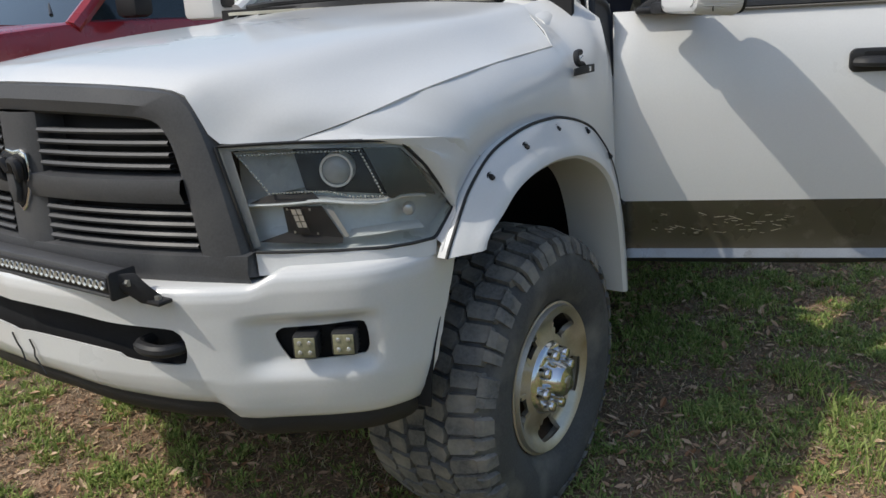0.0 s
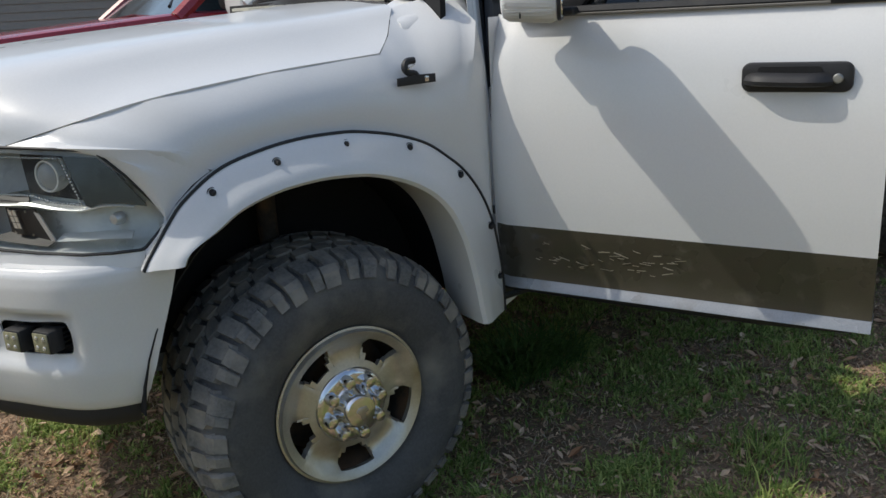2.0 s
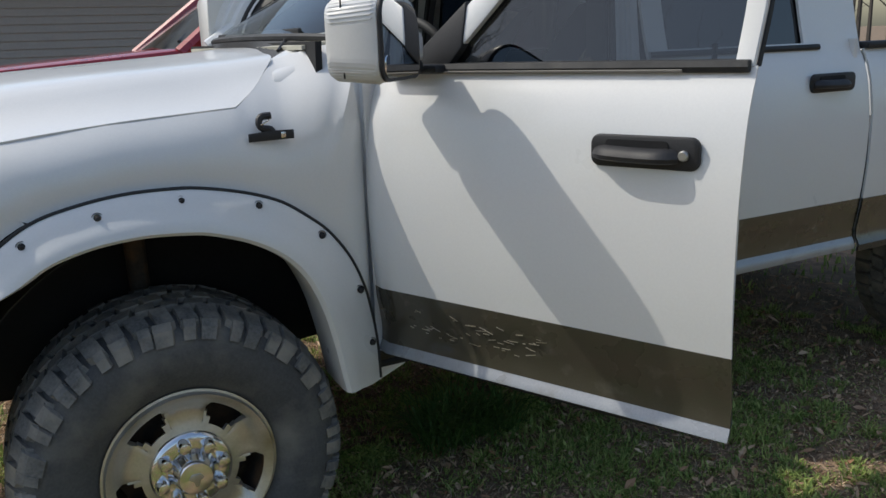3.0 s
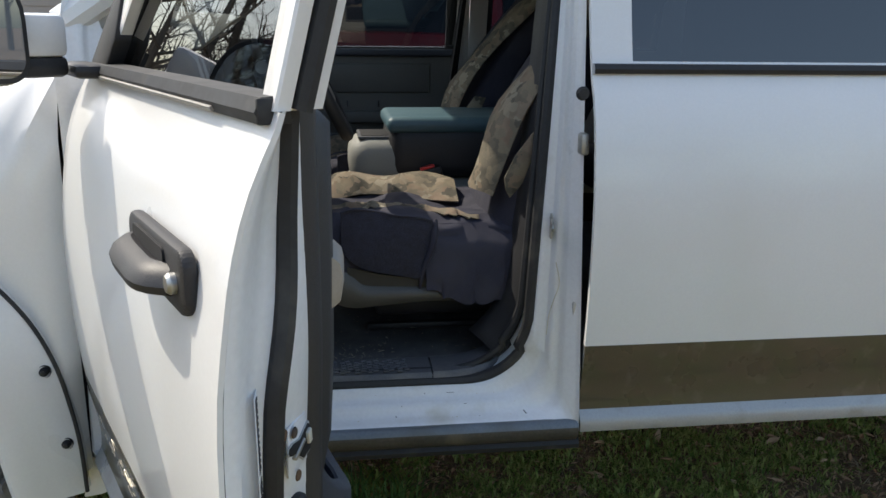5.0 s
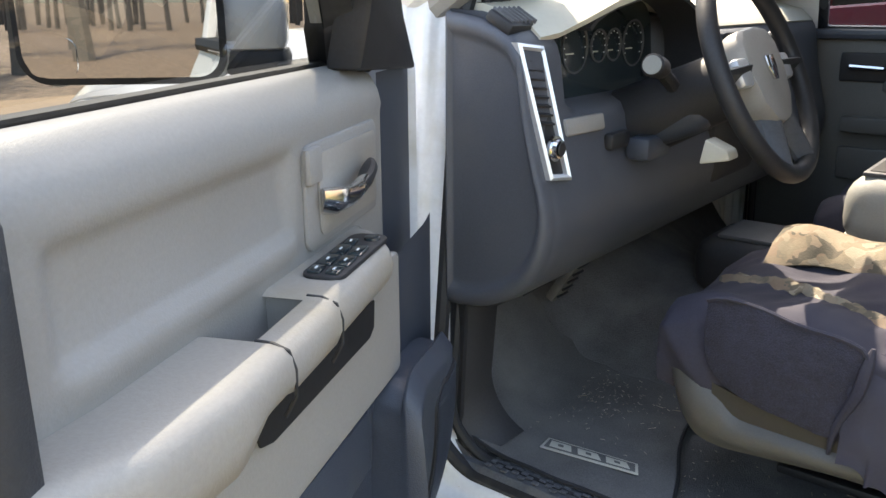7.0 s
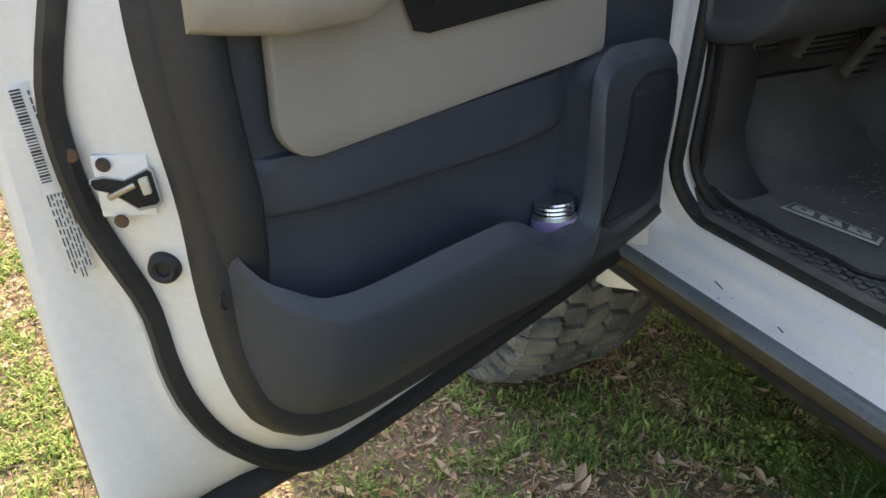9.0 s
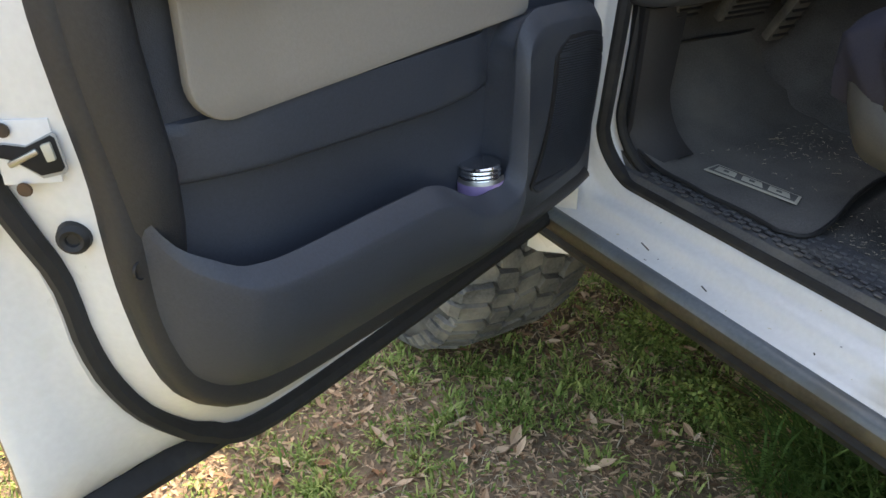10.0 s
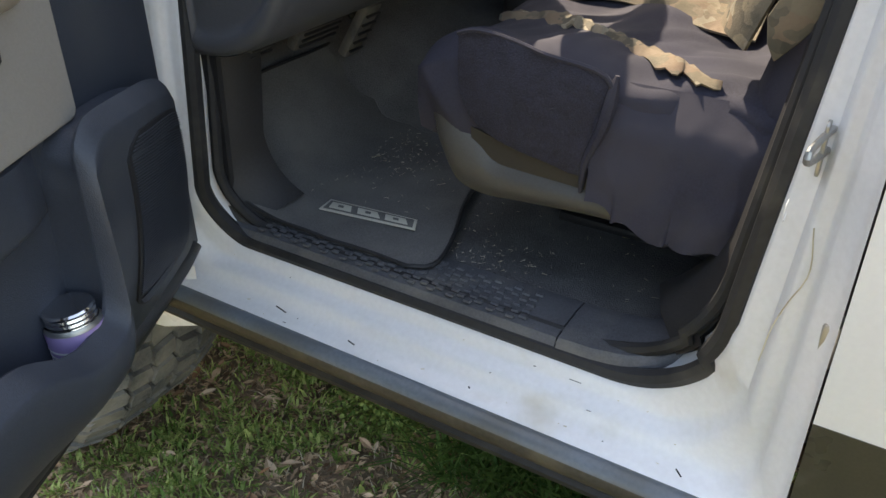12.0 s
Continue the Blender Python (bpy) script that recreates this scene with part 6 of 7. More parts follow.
        fl.append([(xf - .012 + .01 * math.sin(u * 12), y0 + .13, z), (xf - .02, y0 + .06, z), (xf - .004, y0 + .020, z), (xf + .012, y0 + .004, z - .004), (xf + .024 + .006 * math.sin(u * 9), y0 - .004, z - .010)])
    part("camouflage_bolster", thick(loft(fl), .006), M_CAMO, s, "camouflage side panel", smooth=60)
    flap = prism([(1.550, 1.205), (1.555, 1.175), (1.566, 1.155), (1.588, 1.18), (1.63, 1.24), (1.67, 1.33), (1.63, 1.335), (1.575, 1.26)], lambda a, b, d: (a, y0 - .028 - d + .05 * (1.2 - b), b), .006, .002)
    part("cover_flap", flap, M_CAMO, s, "hanging camouflage flap")
    # camouflage along the far half of the cushion top and the near upper edge
    ct = []
    for k in range(17):
        u = k / 16
        x = 1.125 + .36 * u
        i = min(16, int((x - x0) / (x1 - x0) * 16)) + 1
        zt = 1.062 + .046 * math.sin(min(1, (x - x0) / (x1 - x0) * 3.2) * math.pi / 2) - .035 * (x - x0) / (x1 - x0)
        ct.append([(x, y0 + .30 + .03 * math.sin(u * 5), zt + .004), (x, y0 + .36, zt + .042 + .012 * math.sin(u * 14) + .008 * math.sin(u * 37)), (x, y0 + .43, zt + .050 + .010 * math.sin(u * 9 + 1)), (x, y0 + .49, zt + .004)])
    part("camouflage_panel", thick(loft(ct), .004), M_CAMO, s, "creased camouflage seat panel", smooth=60)
    # ragged camouflage remnant that wanders over the cushion's near edge
    ct = []
    line = smooth_curve([(1.075, y0 + .235, 0), (1.21, y0 + .200, 0), (1.325, y0 + .110, 0), (1.375, y0 + .080, 0), (1.47, y0 + .038, 0), (1.50, y0 + .030, 0)], 48)
    for k, p in enumerate(line):
        u = (p.x - x0) / (x1 - x0)
        q = (p.y - y0 - .01) / (w - .02)
        zt = 1.075 + .050 * math.sin(min(1, u * 3.2) * math.pi / 2) - .035 * u - .022 * math.sin(max(0, q) * math.pi) ** 2 - .02 * (1 - min(1, min(q, 1 - q) * 7)) ** 2
        wd = (.010 + .016 * abs(math.sin(k * .37)) + .008 * math.sin(k * 1.9)) * min(1, k / 4, (48 - k) / 4) + .002
        zt += .012 * noise.noise(Vector((p.x * 8, p.y * 8, 4.2)))
        ct.append([(p.x - wd * .4, p.y + wd, zt + .006), (p.x, p.y, zt + .011 + .004 * math.sin(k * .8)), (p.x + wd * .4, p.y - wd, zt + .004 - wd * .15)])
    part("camouflage_strip", thick(loft(ct), .003), M_CAMO, s, "ragged camouflage edge strip", smooth=60)
    # grey-brown filler between valance and cover
    part("valance_panel", thick(loft([[(x, y0 - .010, z0), (x, y0 - .012, z1)] for x, z0, z1 in ((1.165, .95, .985), (1.24, .915, .965), (1.34, .905, .95), (1.44, .90, .935))]), .006), M_DUSK, s, "brownish seat side filler")
    hem = [(1.15, 1.125), (1.19, 1.135), (1.28, 1.118), (1.375, 1.100), (1.372, 1.04), (1.352, .960), (1.30, .962), (1.20, .985), (1.155, 1.03)]
    hem = [(p.x, p.y) for p in smooth_curve([(a, b, 0) for a, b in hem + hem[:1]], 40)[:-1]]
    drape = lambda a, b, d: (a, y0 - .024 - d + .006 * noise.noise(Vector((a * 14, b * 14, side))) - .004, b)
    part("mesh_pocket", prism(hem, drape, .004, .0015), M_MESH, s, "navy mesh pocket")
    part("pocket_hem", tube([drape(a, b, .004) for a, b in hem[:22]], .0035, 6), M_SEAT, s)
    part("side_seam", tube(smooth_curve([(1.384, y0 - .028, 1.105), (1.375, y0 - .034, 1.04), (1.352, y0 - .030, .975), (1.345, y0 - .020, .925)], 16), [.003, .006, .008, .009, .009, .009, .009, .008, .008, .007, .007, .006, .006, .005, .005, .004, .003], 8), M_SEAT, s)
    # skirt of the cover behind the seam, hanging lower
    sk = []
    for k in range(61):
        x = 1.36 + .27 * k / 60
        lo_ = .925 - .035 * min(1, k / 20) + .006 * math.sin(k * .52)
        sk.append([(x + .012 * q * math.sin(k * .35), y0 + .012 - .036 * min(1, q * 4) - .014 * q - .016 * abs(noise.noise(Vector((x * 26 + q * 3, q * 2.2, 5.1 + side)))) * min(1, q * 2), 1.085 + (lo_ - 1.085) * q) for q in (0, .06, .12, .18, .25, .35, .45, .55, .65, .75, .85, .93, 1)])
    part("cover_skirt", thick(loft(sk), .005), M_SEAT, s, "hanging skirt of the seat cover", smooth=70)
    return s


seat(.285)
seat(1.20, -1)
part("belt_buckle", box((1.435, .800, 1.120), (.075, .03, .05), .01, m=pose(0, 0, 0, 0, -15, 0)), M_BLACK, TRUCK)
part("buckle_button", box((1.423, .796, 1.146), (.045, .022, .008), .002, m=pose(0, 0, 0, 0, -15, 0)), M_REDPLASTIC, TRUCK, "red buckle button")
part("centre_seat", box((1.42, 1.0, 1.02), (.50, .32, .16), .05, 3), M_GREY_CLOTH, TRUCK, "stone grey centre seat")
CON = part("centre_console", box((1.57, 1.02, 1.185), (.52, .36, .17), .045, 4), M_BLACK, TRUCK, "fold-down centre armrest")
part("console_lid", box((1.57, 1.02, 1.270), (.535, .375, .05), .024, 4), M_LID, CON, "blue-grey padded console lid")
part("cup_console", box((1.02, 1.005, .965), (.30, .24, .14), .05, 4), M_BLACK, TRUCK, "black floor console")
part("cup_tray", box((1.02, 1.005, 1.037), (.20, .17, .012), .005), M_GRILLE, TRUCK)
CUPH = part("centre_seat_front", box((1.30, .99, 1.150), (.23, .28, .155), .06, 5), M_GREY_CLOTH, TRUCK, "stone grey centre seat front")
part("cup_rim", box((1.275, .985, 1.226), (.12, .20, .010), .004), M_GRILLE, CUPH)
# no well is sunk; its shade is a near-black plate on the rim
part("cup_well", box((1.275, .985, 1.230), (.10, .17, .006), .002), M_DARK, CUPH)
part("rear_bench", box((2.40, 1.0, 1.02), (.50, 1.5, .16), .04), M_SEAT, TRUCK)
part("rear_bench_back", box((2.68, 1.0, 1.38), (.14, 1.5, .66), .04), M_SEAT, TRUCK)

# dashboard
prof = [(.52, 1.545), (.66, 1.560), (.76, 1.552), (.83, 1.530), (.860, 1.500), (.868, 1.470), (.880, 1.40), (.905, 1.30), (.922, 1.23), (.912, 1.16), (.870, 1.095), (.78, 1.05), (.66, 1.05), (.55, 1.10)]
rows = []
for k in range(82):
    y = .175 + 1.62 * k / 81
    e = min(1, (y - .165) / .03, (1.805 - y) / .03)
    w = ease((y - .285) / .035) * ease((.770 - y) / .035)
    row = []
    for p in smooth_curve([(x - .006 * (1 - e), y, z) for x, z in prof], 60):
        x = p.x - .080 * w * ease((p.z - 1.385) / .022) * (p.x > .80)
        row.append((max(x, .712) if y < .24 else x, y, p.z))
    rows.append(row)
DASH = part("dashboard", loft(rows), M_DASH, TRUCK, "slate grey dashboard with taupe top")
topc = []
for k in range(31):
    y = .23 + 1.54 * k / 30
    brow = math.exp(-((y - .53) / .20) ** 4)
    topc.append([(.50, y, 1.556), (.62, y, 1.572 + .015 * brow), (.74, y, 1.568 + .034 * brow), (.82 + .05 * brow, y, 1.548 + .05 * brow), (.855 + .075 * brow, y, 1.515 + .075 * brow)])
part("dash_top", thick(loft(topc), .012), M_CREAM, DASH, "sun-bleached taupe dash top")
hood_pts = []
for k in range(19):
    a = math.pi * (.16 + .84 * k / 18)
    reach = ease(k / 6)
    hood_pts.append([(.845 + r * (.45 + .55 * reach), .53 - .215 * math.cos(a), 1.42 + .168 * math.sin(a) ** .6) for r in (0, .05, .085)])
part("cluster_hood", thick(loft(hood_pts), .008), M_BLACK, DASH, "black instrument hood")
CL = part("gauge_panel", prism(round_rect(.315, .735, 1.395, 1.572, .05), lambda a, b, d: (.812 - d + (b - 1.5) * -.10, a, b), .006), M_SCREEN, DASH, "dark instrument cluster")
for y, r in ((.41, .045), (.50, .030), (.56, .030), (.645, .045)):
    part("dial_ring", revolve([(.0, r), (.004, r + .002), (.004, r - .002)], 24, axis="x", center=(.814, y, 1.49)), M_GRILLE, CL)
    part("needle", box((.816, y - r * .4, 1.480), (.002, r * .6, .0025), 0), M_CREAM, CL)
    for q in range(9):
        a = radians(-30 + 240 * q / 8)
        part("dial_mark", box((.816, y + r * .84 * math.cos(a), 1.49 + r * .84 * math.sin(a)), (.001, .003, .0022), 0), M_PAPER, CL)
# end cap of the dash
end_prof = [Vector((max(p.x, .712), 0, p.z)) for p in smooth_curve([(x, 0, z) for x, z in prof] + [(.52, 0, 1.545)], 48)[:-1]]
end_rows = [[(.80 + (p.x - .80) * k, y, 1.32 + (p.z - 1.32) * k) for p in end_prof] for k, y in ((.992, .186), (.990, .172), (.975, .162), (.945, .157), (.90, .1555), (.86, .159), (.84, .163), (.80, .164), (.5, .164), (.0, .164))]
part("dash_end_cap", loft(end_rows, close_u=True), M_DASH, DASH, "slate dash end cap", smooth=60)
# silver bezel with vent and lamp switch
BZ0, BZ1 = Vector((.845, .160, 1.510)), Vector((.902, .178, 1.296))
def bez(a, b, d=0.0):
    """a across 0..1, b down 0..1."""
    p = BZ0.lerp(BZ1, b)
    return (p.x + d + .004 * a, p.y + a * (.070 - .010 * b), p.z - a * .008)


ring_o = [(0, 0), (1, 0), (1, 1), (0, 1)]
fr_b = bmesh.new()
for (a0, b0), (a1, b1) in zip(ring_o, ring_o[1:] + ring_o[:1]):
    def edge_pts(a, b):
        ia, ib = .5 + (a - .5) * .72, .5 + (b - .5) * .91
        return [bez(a, b, .0), bez(a, b, .012), bez((a + ia) / 2, (b + ib) / 2, .016), bez(ia, ib, .012), bez(ia, ib, .0)]
    loft([edge_pts(a0, b0), edge_pts(a1, b1)], bm=fr_b)
BEZ = part("vent_bezel", clean(fr_b), M_SILVER, DASH, "satin silver vent bezel")
part("bezel_back", loft([[bez(.1, .02, .004), bez(.9, .02, .004)], [bez(.1, .98, .004), bez(.9, .98, .004)]]), M_BLACK, BEZ)
for k in range(8):
    b = .10 + .065 * k
    part("vent_vane", thick(loft([[bez(.2, b, .002), bez(.8, b, .002)], [bez(.2, b + .02, .012), bez(.8, b + .02, .012)]]), .003), M_BLACK, BEZ)
kn = Vector(bez(.5, .76, .010))
bm = revolve([(0, .021), (.006, .021), (.006, .016), (.014, .015), (.016, 0)], 24, axis="x", center=kn)
part("lamp_knob", bm, M_CHROME, BEZ, "chrome-ringed lamp knob")
part("knob_face", revolve([(.0165, .012), (.018, .010), (.018, 0)], 20, axis="x", center=kn), M_BLACK, BEZ)
part("defrost_vent", box((.815, .206, 1.540), (.052, .092, .020), .006, m=pose(0, 0, 0, 0, 32, 6)), M_BLACK, DASH)
for k in range(6):
    part("defrost_vane", box((.820, .172 + k * .0135, 1.549), (.042, .004, .010), .001, m=pose(0, 0, 0, 0, 32, 6)), M_GRILLE, DASH)
part("fuse_cover", box((.886, .320, 1.367), (.022, .120, .030), .005, m=pose(0, 0, 0, 0, -12, -4)), M_BEIGE, DASH, "taupe trim block")
part("hood_release", box((.905, .42, 1.33), (.02, .07, .03), .006), M_BLACK, DASH)
part("brake_release", box((.93, .50, 1.31), (.05, .10, .045), .012), M_TRIM, DASH)
part("radio_panel", box((.90, 1.0, 1.34), (.05, .28, .34), .02), M_BLACK, DASH)
DASH.location = (-.013, .015, -.008)
# steering column and wheel
SC = Vector((1.095, .565, 1.447))
SN = Vector((.90, 0, .43)).normalized()
COL = part("steering_column", tube([SC - SN * .30, SC - SN * .06], [.075, .06], 16), M_BLACK, TRUCK, "black steering column")
part("column_shroud", box(SC - SN * .16 + Vector((0, 0, -.015)), (.15, .115, .10), .035, 3, m=pose(0, 0, 0, 0, -25, 0)), M_TRIM, COL, "slate column shroud")
part("stalk", tube([SC - SN * .15 + Vector((0, -.05, .03)), (.955, .46, 1.448)], .013, 10), M_BLACK, COL)
part("stalk_knob", tube([(.953, .475, 1.446), (.960, .445, 1.452), (.968, .398, 1.460), (.969, .394, 1.461)], [.014, .019, .020, .017], 16), M_BLACK, COL)
part("stalk_cap", tube([(.9688, .3945, 1.4605), (.9695, .3915, 1.4612)], .016, 16), M_GREY_CLOTH, COL)
part("column_skirt", prism([(1.037, 1.290), (1.092, 1.302), (1.086, 1.318), (1.045, 1.335)], lambda a, b, d: (a, .46 + d, b), .045, .004), M_CREAM, COL, "cream lower column trim")
part("gear_lever", tube(smooth_curve([SC - SN * .14 + Vector((0, .07, .02)), SC - SN * .10 + Vector((0, .16, .06)), SC - SN * .05 + Vector((0, .25, .08))], 10), .012, 10), M_BLACK, COL)
ux = Vector((0, 1, 0))
uy = SN.cross(ux).normalized()
rim = [SC + (ux * math.cos(a) + uy * math.sin(a)) * .190 for a in [2 * math.pi * k / 64 for k in range(64)]]
SWH = part("steering_wheel", tube(rim, .0165, 12, closed=True), M_BLACK, TRUCK, "black leather steering wheel")
o = [(-.082, .05), (-.06, .072), (0, .078), (.06, .072), (.082, .05), (.088, 0), (.07, -.06), (.035, -.095), (0, -.10), (-.035, -.095), (-.07, -.06), (-.088, 0)]
sgnv = 1 if uy.z > 0 else -1
padp = prism(o, lambda a, b, d: SC + ux * a + uy * (b * sgnv) + SN * (d - .03), .045, .012)
part("airbag_pad", padp, M_BEIGE, SWH, "taupe airbag pad")
part("emblem", prism([(-.018, .02), (.018, .02), (.02, .0), (.008, -.024), (-.008, -.024), (-.02, 0)], lambda a, b, d: SC + ux * a + uy * (b * sgnv) + SN * (.016 + d), .005, .001), M_CHROME, SWH)
for a0 in (0, math.pi, -math.pi / 2 + .35, -math.pi / 2 - .35):
    v = ux * math.cos(a0) + uy * (math.sin(a0) * sgnv)
    part("spoke", tube([SC + v * .06 - SN * .012, SC + v * .185], [.028, .018], 8, flat=.5), M_GRILLE if abs(math.cos(a0)) < .9 else M_BLACK, SWH)
for y in (-1, 1):
    part("button_pod", box(SC + ux * .105 * y + SN * .002, (.02, .05, .05), .008, m=pose(0, 0, 0, 0, -25, 0)), M_SILVER, SWH)
# pedals
def turned_box(c, size, deg, dx=0.0, dz=0.0):
    """A rounded box at c, tilted about the cross axis; dx and dz move it along its own axes."""
    b = box((dx, 0, dz), size, min(size) * .3)
    bmesh.ops.transform(b, matrix=pose(*c, 0, deg, 0), verts=b.verts)
    return b


for y, w, x, z, h in ((.295, .062, .735, 1.045, .085), (.470, .125, .715, 1.020, .085), (.610, .052, .705, .975, .135)):
    p = part("pedal", turned_box((x, y, z), (.024, w, h), 32), M_RUBBER, TRUCK, "ribbed rubber pedal")
    for k in range(5):
        part("pedal_rib", turned_box((x, y, z), (.006, w * .86, .005), 32, .014, (k - 2) * h * .17), M_BLACK, p)
    part("pedal_arm", tube([(x - .01, y, z + .02), (x - .12, y, z + .20)], .012, 8), M_BLACK, p)

# floor mat with a light patch of plain bars
MAT = thing("floor_mat", "dusty black rubber-edged floor mat with straw crumbs", "floor mat")
def mat_z(x):
    """The mat's underside: flat, then up the toe board."""
    return soft_list([(.57, .925), (.60, .884), (.66, .815), (.72, .772), (.79, .748), (.87, .742), (1.2, .741)], x)[0]


def mat_end(y):
    return soft_list([(.205, 1.085), (.214, 1.108), (.24, 1.122), (.315, 1.105), (.43, 1.060), (.50, 1.040), (.66, 1.02), (.70, .99)], y)[0]


mat_rows = []
for k in range(41):
    y = .205 + .495 * k / 40
    x0_ = .585 + .05 * max(0, 1 - (y - .205) / .03) ** 2
    mat_rows.append([(x0_ + (mat_end(y) - x0_) * i / 40, y, mat_z(x0_ + (mat_end(y) - x0_) * i / 40) + .009 + .003 * noise.noise(Vector((i * .16, k * .14, 2.2)))) for i in range(41)])
rim_pts = [r[-1] for r in mat_rows] + mat_rows[-1][-2::-1] + [r[0] for r in mat_rows[-2::-1]] + mat_rows[0][1:-1]
part("mat_pad", thick(loft(mat_rows), .007, (0, 0, 1)), M_MAT, MAT)
part("mat_edge", tube([(x, y, z - .002) for x, y, z in rim_pts], .0042, 6, closed=True), M_SEAL, MAT)
def patch_point(u, v):
    """u along, v across the sewn patch."""
    a = Vector((.850, .272)).lerp(Vector((1.040, .298)), u)
    b = Vector((.846, .312)).lerp(Vector((1.024, .330)), u)
    return a.lerp(b, v)


def patch_piece(uv, z, h):
    return prism([tuple(patch_point(u, v)) for u, v in uv], lambda a, b, d: (a, b, z + d), h, .0004)


pm_ = part("mat_patch", patch_piece(((0, 0), (1, 0), (1, 1), (0, 1)), 0.7530, .0022), M_CREAM, MAT, "worn cream name patch")
part("patch_field", patch_piece(((.03, .12), (.97, .12), (.97, .88), (.03, .88)), 0.7552, .0008), M_MAT, pm_)
for u0, lean in ((.06, .02), (.36, .03), (.66, .02)):
    part("patch_bar", patch_piece(((u0 + lean, .24), (u0 + .24 + lean, .24), (u0 + .24 - lean, .76), (u0 - lean + .02, .76)), 0.7560, .0008), M_CREAM, pm_)
    part("patch_notch", patch_piece(((u0 + .10, .40), (u0 + .16, .40), (u0 + .15, .60), (u0 + .09, .60)), 0.7568, .0005), M_MAT, pm_)
crumbs = bmesh.new()
rng = random.Random(21)
for k in range(430):
    cl = rng.random()
    if cl < .35:
        x, y = rng.gauss(.86, .07), rng.gauss(.56, .06)
    elif cl < .42:
        x, y = rng.gauss(.752, .012), rng.gauss(.232, .010)
    elif cl < .6:
        x, y = rng.gauss(1.18, .05), rng.gauss(.31, .03)
    else:
        x, y = rng.uniform(.76, 1.5), rng.uniform(.29, .62)
    on_mat = .79 < x < 1.03 and y < .69
    z = mat_z(x) + .0135 if on_mat else FZ + .006
    a, ln = rng.uniform(0, math.pi), rng.uniform(.0008, .0045) * (2.2 if rng.random() < .1 else 1)
    dx, dy = math.cos(a) * ln, math.sin(a) * ln
    wv = .0004
    v = [crumbs.verts.new(p) for p in ((x - dx, y - dy, z), (x + dx, y + dy, z + rng.uniform(0, .003)), (x + dx + dy * .12 + wv, y + dy, z + .001), (x - dx + wv, y - dy + wv, z + .001))]
    crumbs.faces.new(v)
tagged(part("straw_crumbs", crumbs, M_CHIP, None, smooth=0), "dry grass crumbs scattered on the cabin floor", "debris", kind="stuff")

# small can in the door pocket
CAN_M = DOOR_M @ pose(.470, .214, .822, 4, 0, 0)
CAN = thing("metal_can", "lilac-labelled metal can with silver screw cap in the door pocket", "can", m=CAN_M)
part("can_body", revolve([(0, 0), (0, .031), (.003, .033), (.082, .033), (.088, .030)], 32, axis="z"), M_STEEL, CAN)
part("can_label", revolve([(.008, .0333), (.083, .0333)], 32, axis="z"), M_PURPLE, CAN, "lilac paper label")
part("can_lid", revolve([(.084, .027), (.086, .0295), (.089, .0285), (.092, .0295), (.095, .0285), (.098, .0295), (.101, .0285), (.104, .0295), (.106, .027), (.105, 0)], 32, axis="z"), M_CHROME, CAN, "silver screw cap")
for k in range(6):
    part("label_bar", thick(loft([[(.0336 * math.cos(a), .0336 * math.sin(a), z) for a in [radians(-60 + 100 * q / 10) for q in range(11)]] for z in (.020 + k * .008, .0225 + k * .008)]), .0004), M_PAPER, CAN)


# ---- yard ----
def hash_noise(x, y, s):
    return noise.noise(Vector((x * s, y * s, 3.7)))


def ground_z(x, y):
    far = max(0, min(1, (math.hypot(x - 1, y) - 5) / 12))
    return .012 * hash_noise(x, y, 1.7) + .006 * hash_noise(x, y, 6) - .034 + .35 * far * hash_noise(x, y, .08)


rings = [0.0] + [.15 * 1.0 * k for k in range(1, 34)] + [5.5, 6.2, 7, 8, 9.5, 11, 13, 16, 20, 26, 35, 50, 80, 140, 300, 800, 2500]
rows = []
for r in rings[1:]:
    rows.append([(1 + r * math.cos(a), -.5 + r * math.sin(a), ground_z(1 + r * math.cos(a), -.5 + r * math.sin(a)) if r < 60 else 0) for a in [2 * math.pi * k / 120 for k in range(120)]])
gb = loft(rows, close_u=True)
gb.verts.ensure_lookup_table()
cap(gb, gb.verts[:120])
tagged(part("ground", gb, M_GROUND, None), "patchy lawn soil with thin grass", "ground", kind="structure")


def blades(name, label, n, region, height, width, mat, seed, keep, lean=.6, base=None):
    """Many thin bent blades as one mesh."""
    rng = random.Random(seed)
    verts, faces = [], []
    while n > 0:
        x, y = rng.uniform(region[0], region[1]), rng.uniform(region[2], region[3])
        n -= 1
        k = keep(x, y)
        if rng.random() > k:
            continue
        z = ground_z(x, y)
        h, a = height * rng.uniform(.45, 1.25) * (.6 + .5 * k), rng.uniform(0, 2 * math.pi)
        w, l = width * rng.uniform(.6, 1.3), lean * rng.uniform(.2, 1.2) * h
        ca, sa = math.cos(a), math.sin(a)
        b = rng.uniform(0, 2 * math.pi)
        lx, ly = math.cos(b) * l, math.sin(b) * l
        i = len(verts)
        verts += [(x - ca * w, y - sa * w, z - .004), (x + ca * w, y + sa * w, z - .004), (x + ca * w * .7 + lx * .4, y + sa * w * .7 + ly * .4, z + h * .62), (x - ca * w * .7 + lx * .4, y - sa * w * .7 + ly * .4, z + h * .62), (x + lx, y + ly, z + h)]
        faces += [(i, i + 1, i + 2, i + 3), (i + 3, i + 2, i + 4)]
    me = bpy.data.meshes.new(name)
    me.from_pydata(verts, [], faces)
    me.materials.append(mat)
    return tagged(new(name, me), label, "grass", kind="stuff")


